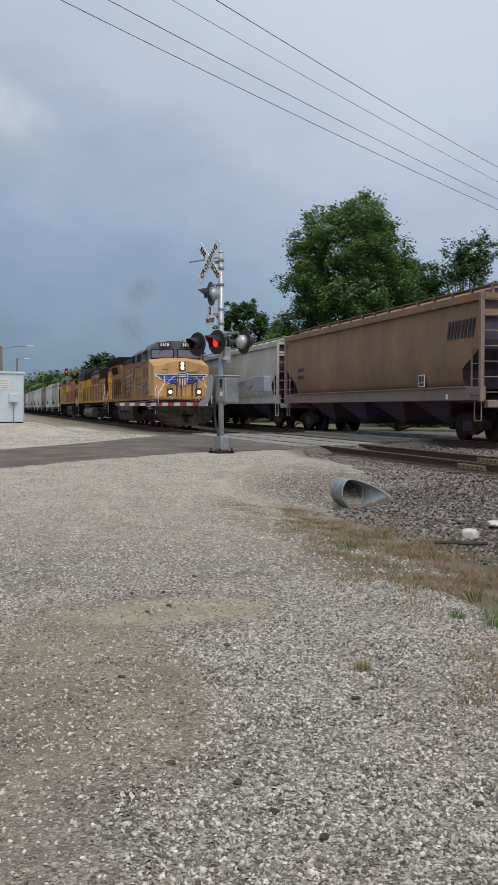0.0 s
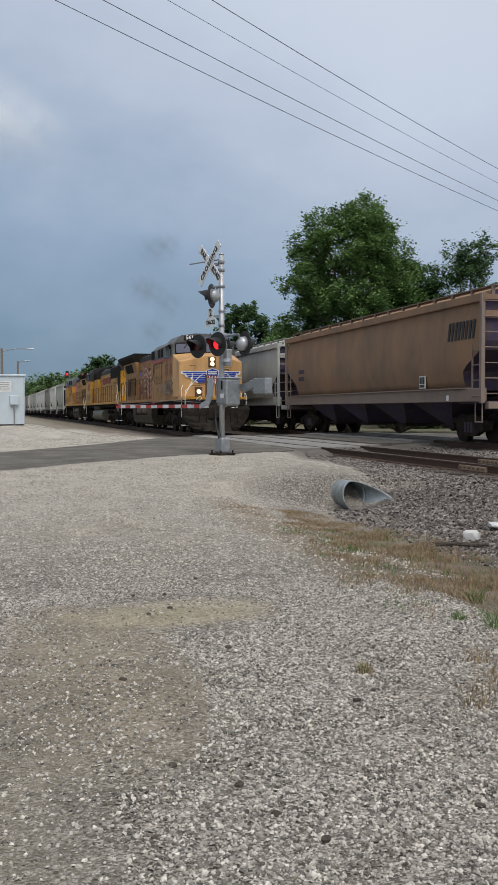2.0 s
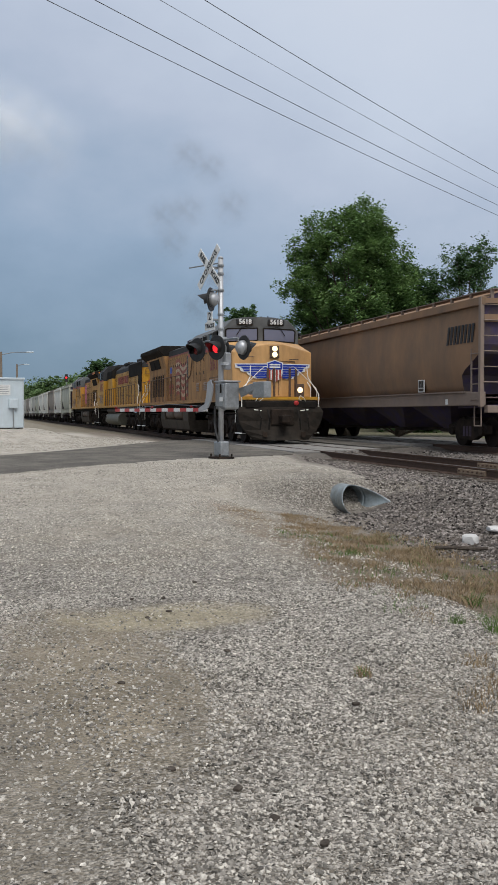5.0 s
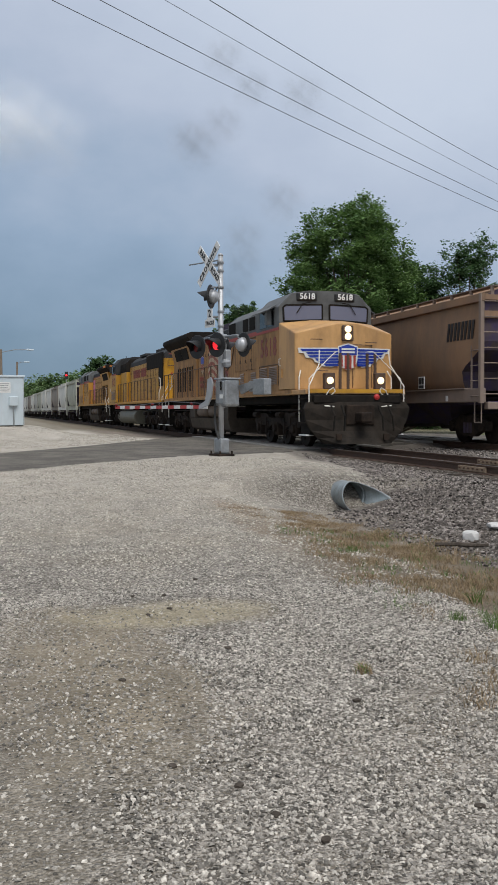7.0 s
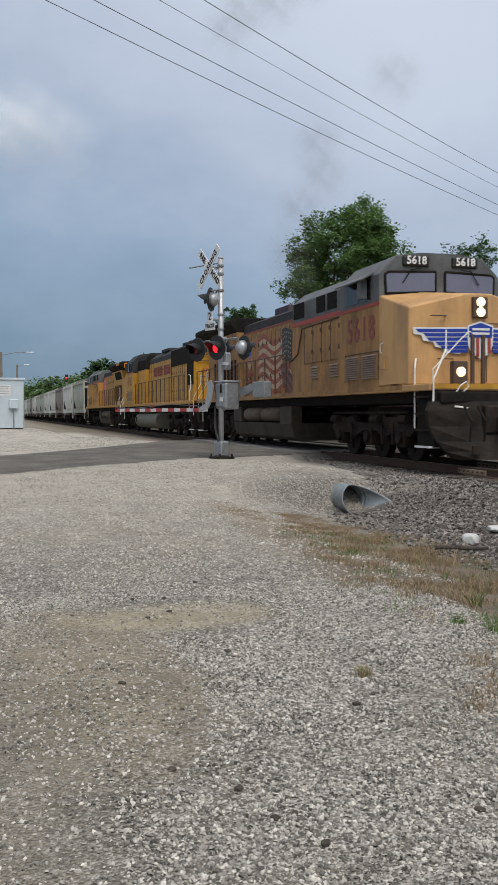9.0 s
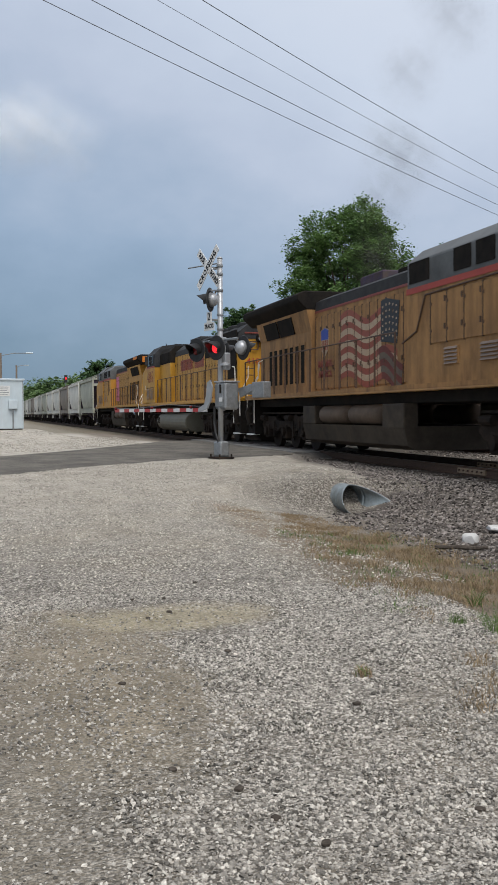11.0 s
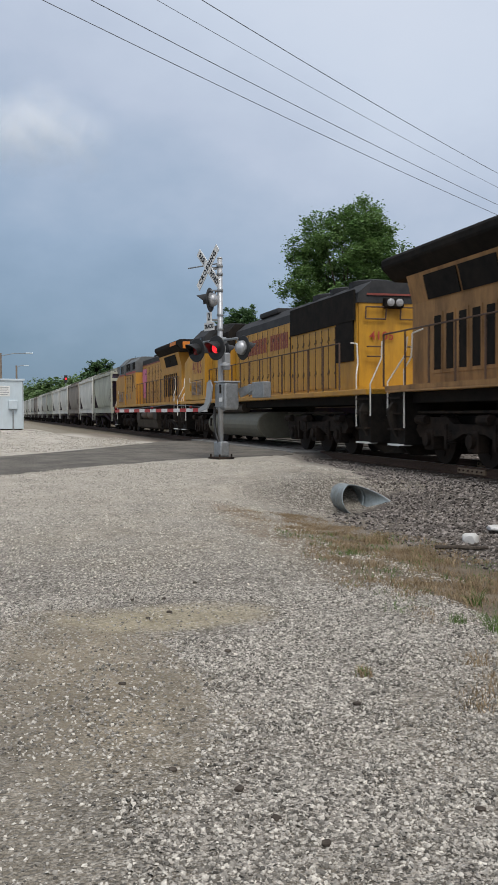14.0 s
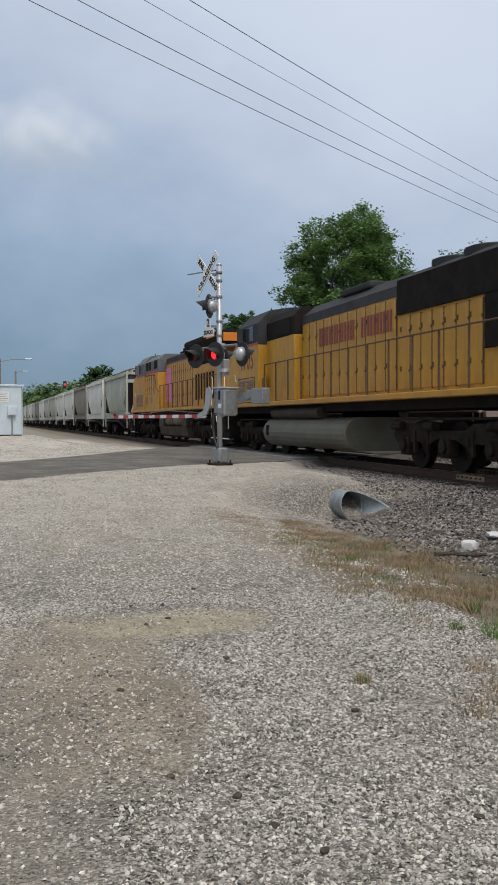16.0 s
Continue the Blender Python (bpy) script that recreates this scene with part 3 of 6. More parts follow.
def joint_bars(root):
    """Tan insulated joints clamped to the webs of the rails."""
    for x, side in ((-16.9, -0.72), (-18.7, 0.72)):
        bm = boxes((x - 0.55, x + 0.55, side - 0.05, side + 0.05, -0.15, -0.045), bevel=0.01)
        j = part("joint_bar", bm, M["joint"], root, "tan insulated joint bar on the rail")
        for k in range(6):
            xx = x - 0.45 + 0.18 * k
            part("bolt", cyl(bmesh.new(), (xx, side - 0.08, -0.09), (xx, side + 0.08, -0.09), 0.018, seg=6), M["rail"], j)


def build_crossing():
    """Concrete panels level with the rail tops, with flangeways beside the rails."""
    root = thing("crossing", "worn grey concrete panels between the rails of the crossing", "level crossing", kind="structure")
    for yc, z in ((0.0, 0.0), (FAR, FAR_Z)):
        for y0, y1 in ((-1.6, -0.80), (-0.64, 0.64), (0.80, 1.6)):
            r, l = road_edges(yc + (y0 + y1) / 2)
            n = 6
            w = (r - l) / n
            me = finish("crossing_panel", boxes((0.006, w - 0.006, y0, y1, -0.16, -0.012), bevel=0.012), M["crossing"])
            for i in range(n):
                alike("crossing_panel", me, root, pose(l + i * w, yc, z + 0.004 * (i % 2)))
    r, l = road_edges(2.3)
    bm = boxes((l, r, 1.62, FAR - 1.62, -0.2, 0.03))
    part("middle_strip", bm, M["asphalt"], root, "asphalt strip between the two tracks")
    return root


build_ground()
build_road()
track_near = build_track("track_near", 0.0, 0.0, "rusty steel rails on dark timber ties")
joint_bars(track_near)
build_track("track_far", FAR, FAR_Z, "second rusty track under the parked hoppers")
build_crossing()

# ---- rolling stock ----
def wheelset(parent, x, r, group=None, name="wheelset"):
    bm = bmesh.new()
    for s in (-1, 1):
        y = 0.72 * s
        cyl(bm, (0, y - 0.065, 0), (0, y + 0.065, 0), r, seg=24)
        cyl(bm, (0, y - 0.09 * s, 0), (0, y - 0.055 * s, 0), r + 0.026, seg=24)
        for k in range(3):
            a = 2.1 * k
            box(bm, r * 0.55 * math.cos(a) - 0.05, r * 0.55 * math.cos(a) + 0.05, y + 0.05 * s, y + 0.085 * s, r * 0.55 * math.sin(a) - 0.05, r * 0.55 * math.sin(a) + 0.05)
    cyl(bm, (0, -1.0, 0), (0, 1.0, 0), 0.085, seg=10)
    ob = part(name, bm, M["wheel"], parent)
    ob.location = (x, 0, r)
    WHEELS.append((ob, x, r))
    return ob


WHEELS = []


def loco_truck(root, xc):
    """Three-axle truck: side frames with journal boxes, springs and brake gear."""
    tr = new("truck")
    tr.parent = root
    tr.location = (xc, 0, 0)
    for s in (-1, 1):
        y = 1.03 * s
        bm = bmesh.new()
        prism(bm, [(-2.5, 0.72), (-2.3, 0.98), (-1.1, 0.98), (-0.8, 0.84), (0.6, 0.84), (0.9, 0.98), (2.3, 0.98), (2.5, 0.72), (2.3, 0.55), (1.25, 0.60), (0.9, 0.50), (0.4, 0.66), (-0.4, 0.66), (-0.9, 0.50), (-1.25, 0.60), (-2.3, 0.55)], "y", y - 0.09, y + 0.09)
        fr = part("side_frame", bm, M["truck"], tr)
        for ax in (-1.85, 0.0, 1.85):
            bm = boxes((ax - 0.2, ax + 0.2, y - 0.12, y + 0.14 * 1, 0.30, 0.72), bevel=0.03)
            cyl(bm, (ax, y, 0.52), (ax, y + 0.2 * s, 0.52), 0.14, seg=12)
            part("journal_box", bm, M["truck"], fr)
        for ax in (-0.95, 0.95):
            bm = bmesh.new()
            for k in range(6):
                cyl(bm, (ax, y + 0.03 * s, 0.44 + 0.05 * k), (ax, y + 0.03 * s, 0.468 + 0.05 * k), 0.10, seg=10)
            part("coil_spring", bm, M["truck"], fr)
        bm = bmesh.new()
        for ax in (-2.05, 2.1, 0.55):
            cyl(bm, (ax - 0.22, y + 0.15 * s, 0.93), (ax + 0.22, y + 0.15 * s, 0.93), 0.1, seg=10)
        tube(bm, [(-2.3, y + 0.12 * s, 1.08), (2.3, y + 0.12 * s, 1.08)], 0.03)
        for ax in (-1.1, 0.8, 1.4):
            box(bm, ax - 0.05, ax + 0.05, y + 0.05 * s, y + 0.12 * s, 0.35, 0.85)
        part("brake_gear", bm, M["truck"], fr)
    for ax in (-1.85, 0.0, 1.85):
        w = wheelset(root, xc + ax, 0.52)
    part("truck_bolster", boxes((-2.2, 2.2, -0.6, 0.6, 0.6, 1.0)), M["black"], tr)
    return tr


def handrail(root, xs, y, z0, z1, material, r=0.018):
    bm = tube(bmesh.new(), [(xs[0], y, z1), (xs[-1], y, z1)], r)
    rail = part("handrail", bm, material, root)
    for x in xs:
        part("stanchion", cyl(bmesh.new(), (x, y, z0), (x, y, z1), r * 1.35, seg=6), material, rail)
    return rail


def louvers(root, x0, x1, z0, z1, y, n, material, name="louver_door", horizontal=True):
    s = -1 if y < 0 else 1
    bm = boxes((x0, x1, y, y + 0.02 * s, z0, z1))
    ob = part(name, bm, material, root)
    bm = bmesh.new()
    if horizontal:
        h = (z1 - z0) / n
        for i in range(n):
            prism(bm, [(y + 0.02 * s, z0 + h * (i + 0.15)), (y + 0.05 * s, z0 + h * (i + 0.15)), (y + 0.02 * s, z0 + h * (i + 0.85))], "x", x0 + 0.05, x1 - 0.05)
    else:
        h = (x1 - x0) / n
        for i in range(n):
            box(bm, x0 + h * (i + 0.12), x0 + h * (i + 0.88), y + 0.02 * s, y + 0.03 * s, z0 + 0.06, z1 - 0.06)
    part("slats", bm, M["hop_sill"] if horizontal else M["black"], ob, "dirty slatted grille")
    return ob


def doors(root, x0, x1, z0, z1, y, n, material, seam, parent_name="hood_door", handles=True):
    """A row of hood doors, each a thin raised panel with latches."""
    s = -1 if y < 0 else 1
    w = (x1 - x0) / n
    bm = boxes((0.015, w - 0.015, 0, 0.022 * s, z0, z1), bevel=0.006)
    me = finish(parent_name, bm, material)
    bm = bmesh.new()
    for zz in (z0 + 0.25 * (z1 - z0), z0 + 0.8 * (z1 - z0)):
        box(bm, w - 0.085, w - 0.045, 0.022 * s, 0.045 * s, zz, zz + 0.11)
        box(bm, 0.03, 0.055, 0.022 * s, 0.035 * s, zz - 0.03, zz + 0.03)
    lm = finish("latch", bm, M["brown_rail"])
    sm = finish("seam", boxes((-0.011, 0.011, 0, 0.031 * s, z0 - 0.02, z1 + 0.02)), M["brown_rail"])
    for i in range(n):
        d = alike(parent_name, me, root, pose(x0 + i * w, y, 0))
        alike("latch", lm, d, Matrix())
        alike("seam", sm, d, Matrix())


def under_deck(root, x0, x1, tank0, tank1, tank_round):
    """Frame, fuel tank and air tanks below the deck; x0 rear end, x1 front end."""
    part("frame_sill", boxes((x0, x1, -1.2, 1.2, 1.28, 1.52), bevel=0.02), M["black"], root, "black frame sill")
    if tank_round:
        bm = bmesh.new()
        arc = [(1.0 + 0.43 * math.cos(a), 0.70 + 0.43 * math.sin(a)) for a in [math.pi * (0.5 - i / 10) for i in range(11)]]
        prism(bm, [(-p, q) for p, q in arc] + arc[::-1], "x", tank0, tank1)
        bmesh.ops.bevel(bm, geom=[e for e in bm.edges if e.calc_length() < 0.5 and abs(e.verts[0].co.x - e.verts[1].co.x) < 0.01], offset=0.03, segments=1, affect="EDGES")
        t = part("fuel_tank", bm, M["tank_olive"], root, "dusty olive grey fuel tank")
        for s in (-1, 1):
            part("air_tank", cyl(bmesh.new(), (tank0 + 2.2, 1.2 * s, 1.27), (tank1 - 0.6, 1.2 * s, 1.27), 0.16, seg=16), M["tank"], root)
            part("filler", boxes((tank1 - 0.6, tank1 - 0.45, 1.4 * s, 1.46 * s, 0.6, 0.9)), M["black"], t)
    else:
        bm = bmesh.new()
        prism(bm, [(-1.40, 0.78), (-1.30, 0.36), (-1.1, 0.26), (1.1, 0.26), (1.30, 0.36), (1.40, 0.78)], "x", tank0, tank1)
        t = part("fuel_tank", bm, M["tank"], root, "dusty dark fuel tank")
        for s in (-1, 1):
            part("side_box", boxes((tank0, tank0 + 1.0, 1.1 * s, 1.4 * s, 0.78, 1.28), bevel=0.03), M["tank"], t)
            part("front_box", boxes((tank1 - 1.15, tank1, 1.05 * s, 1.40 * s, 0.72, 1.28), bevel=0.03), M["tank"], t)
            for k in range(2):
                xa = tank0 + 1.2 + 2.1 * k
                bm = lathe(bmesh.new(), [(0.12, 0.0), (0.21, 0.05), (0.245, 0.14), (0.245, 1.81), (0.21, 1.90), (0.12, 1.95)], Matrix.Translation((xa, 1.15 * s, 1.03)) @ pose(0, 0, 0, 0, 90, 0), 18)
                part("air_tank", bm, M["tank_brown"], root, "dusty brown air tank", True)
    part("coupler", boxes((x0 - 0.6, x0, -0.12, 0.12, 0.75, 1.0), (x1, x1 + 0.55, -0.12, 0.12, 0.75, 1.0), bevel=0.04), M["truck"], root)


def stairs(root, x, s, way, white=True):
    """Steps at a corner of the deck: a dark well with three treads and bent grab irons. way: +1 at the front end."""
    y = 1.42 * s
    bm = boxes((x - 0.75 * way, x, 0.8 * s, 1.38 * s, 0.38, 1.62))
    w = part("step_well", bm, M["black"], root, "dark step well")
    for k in range(4):
        z = 0.36 + 0.34 * k
        part("tread", boxes((x - 0.7 * way, x - 0.05 * way, 1.2 * s, 1.47 * s, z, z + 0.04)), M["white"] if k == 0 else M["truck"], w)
    g = M["handrail_white"] if white else M["brown_rail"]
    part("grab_iron", tube(bmesh.new(), [(x - 0.8 * way, y, 0.75), (x - 0.8 * way, y, 2.0), (x - 0.95 * way, y - 0.1 * s, 2.25), (x - 1.0 * way, y - 0.1 * s, 2.75), (x - 1.45 * way, y - 0.12 * s, 2.8)], 0.018), g, w)
    part("grab_iron", tube(bmesh.new(), [(x + 0.06 * way, y, 1.0), (x + 0.06 * way, y, 1.75), (x - 0.1 * way, y - 0.35 * s, 2.35), (x - 0.15 * way, y - 0.38 * s, 2.75)], 0.018), g, w)


def pilot(root, x, way):
    """A V-shaped plough under the deck's end at x, swept back to its sides, with the coupler through it."""
    bm = bmesh.new()
    rows = []
    for z, half, mid, fwd, side in ((1.30, 1.48, 0.6, 0.20, 0.10), (1.12, 1.58, 0.6, 0.24, 0.14), (0.8, 1.52, 0.55, 0.26, 0.10), (0.5, 1.36, 0.5, 0.36, 0.10), (0.30, 1.18, 0.46, 0.48, 0.14), (0.14, 1.0, 0.42, 0.62, 0.20)):
        front = [(side, -half), (fwd * 0.8, -mid - 0.25), (fwd, -mid * 0.6), (fwd, mid * 0.6), (fwd * 0.8, mid + 0.25), (side, half)]
        back = [(side - 0.12, half), (side - 0.12, -half)]
        rows.append([bm.verts.new((x + way * a, b, z)) for a, b in front + back])
    for a, b in zip(rows, rows[1:]):
        for i in range(8):
            bm.faces.new((a[i], a[(i + 1) % 8], b[(i + 1) % 8], b[i]))
    bm.faces.new(rows[0])
    bm.faces.new(rows[-1][::-1])
    p = part("plough", bm, M["plough"], root, "dark dirty snow plough")
    part("coupler_pocket", boxes((x + 0.2 * way, x + 0.36 * way, -0.42, 0.42, 0.66, 1.22), bevel=0.03), M["truck"], p)
    part("knuckle", boxes((x + 0.3 * way, x + 0.85 * way, -0.16, 0.16, 0.72, 1.02), bevel=0.05), M["truck"], p)
    for y in (-0.85, -0.55, 0.55, 0.85):
        part("air_hose", tube(bmesh.new(), [(x + 0.3 * way, y, 1.2), (x + 0.6 * way, y, 0.9), (x + 0.6 * way, y * 1.05, 0.5)], 0.028), M["black"], p)
    for s in (-1, 1):
        part("bracket_plate", boxes((x + 0.48 * way, x + 0.54 * way, 0.62 * s, 0.78 * s, 0.25, 0.42)), M["truck"], p)
    return p


def bar_row(parent, name, xc, zc, y, s, pattern, width, height, slant, material, label):
    """A word drawn as plain bars: a pair of upright strokes for each mark in the pattern, a gap for each blank."""
    cell = width / len(pattern)
    for i, ch in enumerate(pattern):
        if ch == " ":
            continue
        x = xc - width / 2 + cell * i
        for k, (a, b) in enumerate(((0.08, 0.36), (0.56, 0.84))):
            q = [(x + cell * a, zc - height / 2), (x + cell * b, zc - height / 2), (x + cell * b + slant, zc + height / 2), (x + cell * a + slant, zc + height / 2)]
            part(name, flat(bmesh.new(), [(px, y, pz) for px, pz in q], (0, s, 0), 0.014), material, parent, label)


def face(y, x, z, ry=0.0):
    """A pose for lettering on a side: y < 0 looks to -y, y > 0 to +y."""
    return Matrix.Translation((x, y, z)) @ (pose(0, 0, 0, 90, 0, 0) if y < 0 else pose(0, 0, 0, 90, 0, 180))


def wide_cab(root, xn, paint, roofpaint, number, lead, gevo=True):
    """Nose and cab, front towards +x with the nose's foot at xn."""
    deck, top = 1.66, 4.70
    side = 1.50
    # nose: a shallow wedge with sloped top
    prow = 0.28
    v = {}
    bm = bmesh.new()
    xb = xn - 1.55
    sh, mid = 3.29, 3.58
    P = {"a": (xn, -side, deck), "b": (xn + prow, -0.28, deck), "c": (xn + prow, 0.28, deck), "d": (xn, side, deck), "e": (xn, -side, sh), "f": (xn + prow * 0.85, -0.28, mid), "g": (xn + prow * 0.85, 0.28, mid), "h": (xn, side, sh),
         "i": (xb, -side, deck), "j": (xb, side, deck), "k": (xb, -side, sh + 0.42), "l": (xb, side, sh + 0.42), "m": (xb, -0.5, sh + 0.52), "n": (xb, 0.5, sh + 0.52)}
    v = {k: bm.verts.new(p) for k, p in P.items()}
    for f in ("abfe", "bcgf", "cdhg", "aeki", "djlh", "efmk", "fgnm", "ghln", "ijlnmk", "abcdji"):
        bm.faces.new([v[c] for c in f])
    es = [e for e in bm.edges]
    bmesh.ops.bevel(bm, geom=es, offset=0.035, segments=2, affect="EDGES", profile=0.5)
    nose = part("nose", bm, paint, root, "wedge-shaped nose")
    # cab
    xr = xn - 4.0
    low = bmesh.new()
    prism(low, [(-side, deck), (side, deck), (side, 3.5), (-side, 3.5)], "x", xr, xb + 0.02)
    part("cab_side", low, M["yellow_grimy_shaded"] if lead else paint, root)
    bm = bmesh.new()
    prism(bm, [(-side, 3.5), (side, 3.5), (side, 4.2), (1.08, 4.62), (0.5, top), (-0.5, top), (-1.08, 4.62), (-side, 4.2)], "x", xr, xb + 0.02)
    bmesh.ops.bevel(bm, geom=list(bm.edges), offset=0.03, segments=2, affect="EDGES", profile=0.5)
    cab = part("cab_top", bm, roofpaint, root, "grey upper cab with windows")
    xf = xb + 0.02
    for s in (-1, 1):
        pts = [(xf, 0.12 * s, 3.82), (xf, 1.34 * s, 3.76), (xf, 1.36 * s, 4.18), (xf, 1.28 * s, 4.24), (xf, 0.12 * s, 4.28)]
        # the lead's panes have the sky's reflection in their colour
        part("windshield", flat(bmesh.new(), pts, (1, 0, 0), 0.03), M["glass"] if lead else M["darkglass"], cab, "windshield pane")
        rim = [(p[0] + 0.02, p[1], p[2]) for p in pts]
        part("window_seal", tube(bmesh.new(), rim + rim[:1], 0.03), M["black"], cab)
        part("wiper", tube(bmesh.new(), [(xf + 0.06, 0.5 * s, 4.34), (xf + 0.07, 0.75 * s, 4.3), (xf + 0.06, 0.95 * s, 4.0)], 0.012), M["black"], cab)
        part("number_board", boxes((xf - 0.12, xf + 0.06, 0.28 * s, 0.94 * s, 4.38, 4.64), bevel=0.05), M["signblack"], cab, "black number board")
        if lead:
            lettering("number", number, 0.25, M["white"], cab, Matrix.Translation((xf + 0.068, 0.61 * s, 4.51)) @ pose(0, 0, 0, 90, 0, 90), 0.95, 1.05, 0.006)
        # side windows under an awning
        y = side * s
        part("side_window", boxes((xn - 3.5, xn - 2.75, y, y + 0.015 * s, 3.66, 4.15)), M["darkglass"], cab)
        part("side_window", boxes((xn - 2.65, xn - 2.0, y, y + 0.015 * s, 3.66, 4.15)), M["darkglass"], cab)
        part("mirror", boxes((xn - 2.35, xn - 2.12, y + 0.05 * s, y + 0.2 * s, 3.7, 4.15)), roofpaint, cab)
        if lead:
            part("awning", flat(bmesh.new(), [(xn - 3.6, y * 0.98, 4.25), (xn - 1.9, y * 0.98, 4.25), (xn - 1.9, y * 1.18, 4.08), (xn - 3.6, y * 1.18, 4.08)], (0, 0.3 * s, 1), 0.03), roofpaint, cab, "grey sun awning")
        part("sill_stripe", boxes((xr, xb, y, y + 0.012 * s, 3.50, 3.58)), M["red"], cab, "red stripe")
        if number:
            lettering("number", number, 0.80, M["letter_red"], root, face(y + 0.006 * s, xn - 2.61, 3.0), 0.94, 1.2, 0.012)
        for a in (xn - 3.55, xn - 2.52):
            louvers(root, a, a + 0.92, 1.86, 2.42, y, 11, M["yellow_grimy_shaded"] if lead else paint)
        part("panel_rim", tube(bmesh.new(), [(xn - 3.6, y, 1.82), (xn - 3.6, y, 2.47), (xn - 1.55, y, 2.47), (xn - 1.55, y, 1.82)], 0.015), M["brown_rail"], root)
        part("lamp_box", boxes((xn - 1.35, xn - 1.15, y, y + 0.05 * s, 2.05, 2.3)), paint, root)
        part("grab_iron", tube(bmesh.new(), [(xn - 1.35, y, 2.4), (xn - 1.35, y + 0.05 * s, 2.42), (xn - 1.35, y + 0.05 * s, 2.6), (xn - 1.2, y + 0.05 * s, 2.62)], 0.012), M["handrail_white"], root)
    part("roof_box", boxes((xr + 0.3, xb - 0.5, -0.35, 0.35, top, top + 0.06), bevel=0.02), M["darkgrey"], cab)
    bm = bmesh.new()
    tube(bm, [(xb - 1.0, 0.6, 4.68), (xb - 1.0, 0.6, 4.85)], 0.02)
    box(bm, xb - 1.4, xb - 1.2, -0.8, -0.65, 4.62, 4.74)
    part("antenna", bm, M["black"], cab)
    # headlights in a dark housing on the nose, ditch lights below
    part("headlight_housing", boxes((xn + 0.15, xn + prow + 0.05, -0.17, 0.17, 3.06, 3.5), bevel=0.02), M["brown_rail"], nose)
    for z in (3.39, 3.18):
        part("headlight", lathe(bmesh.new(), [(0.10, 0), (0.10, 0.03), (0.06, 0.045)], Matrix.Translation((xn + prow + 0.03, 0, z)) @ pose(0, 0, 0, 0, 90, 0), 16), M["headlight"] if lead else M["lens"], nose, "lit headlight" if lead else "headlight", True)
    for s in (-1, 1):
        part("ditch_light_housing", boxes((xn + 0.72, xn + 0.90, 0.60 * s, 0.92 * s, 1.66, 2.12), bevel=0.02), M["brown_rail"], nose)
        part("ditch_light", lathe(bmesh.new(), [(0.10, 0), (0.10, 0.03), (0.055, 0.05)], Matrix.Translation((xn + 0.89, 0.76 * s, 1.90)) @ pose(0, 0, 0, 0, 90, 0), 16), M["headlight"] if lead else M["lens"], nose, "lit ditch light" if lead else "ditch light", True)
    # nose door and its seams
    seam = [(on_nose(xn, prow, yy) + 0.012, yy, zz) for yy, zz in ((0.16, 1.72), (0.16, 2.95), (0.28, 2.95), (0.8, 2.95), (0.8, 1.72))]
    part("nose_door", tube(bmesh.new(), seam, 0.012), M["brown_rail"], nose, "nose door outline")
    for yy, zz in ((-0.9, 3.1), (0.75, 3.02), (-0.75, 2.2)):
        xx = on_nose(xn, prow, yy)
        part("grab_iron", tube(bmesh.new(), [(xx, yy - 0.16, zz), (xx + 0.08, yy - 0.16, zz), (xx + 0.08, yy + 0.16, zz), (xx, yy + 0.16, zz)], 0.012), M["brown_rail"], nose)
    for yy in (-0.40, -0.16, 0.42, 0.66):
        part("end_post", boxes((xn + 0.62, xn + 0.68, yy, yy + 0.07, 1.66, 2.68)), M["brown_rail"], nose, "rusty walkway post")
    part("deck_stripe", boxes((xn + 0.955, xn + 0.965, -1.42, 1.42, 1.56, 1.66)), M["yellow"], nose, "bright yellow stripe along the deck")
    part("anticlimber", boxes((xn + 0.7, xn + 1.1, -1.3, 1.3, 1.26, 1.5), bevel=0.04), M["black"], nose, "dark anticlimber beam")
    for s in (-1, 1):
        part("front_rail", tube(bmesh.new(), [(xn + 0.9, 1.38 * s, 1.05), (xn + 0.9, 1.38 * s, 1.95), (xn + 0.85, 0.75 * s, 2.55), (xn + 0.85, 0.55 * s, 2.72), (xn + 0.7, 0.42 * s, 2.72)], 0.013), M["handrail_white"], nose)
        part("front_loop", tube(bmesh.new(), [(xn + 1.0, 1.0 * s, 1.36), (xn + 1.05, 0.85 * s, 1.62), (xn + 1.05, 0.72 * s, 1.7), (xn + 1.05, 0.66 * s, 1.6), (xn + 1.0, 0.9 * s, 1.38)], 0.013), M["handrail_white"], nose)
        part("cut_lever", tube(bmesh.new(), [(xn + 1.1, 0.3 * s, 1.12), (xn + 1.1, 1.0 * s, 1.2)], 0.02), M["handrail_white"], nose)
    if lead:
        emblem(nose, xn, prow)
    return nose


def on_nose(xn, prow, y):
    """How far forward the nose's face stands at y."""
    a = abs(y)
    return xn + (prow if a < 0.28 else prow * (1.5 - a) / 1.22)


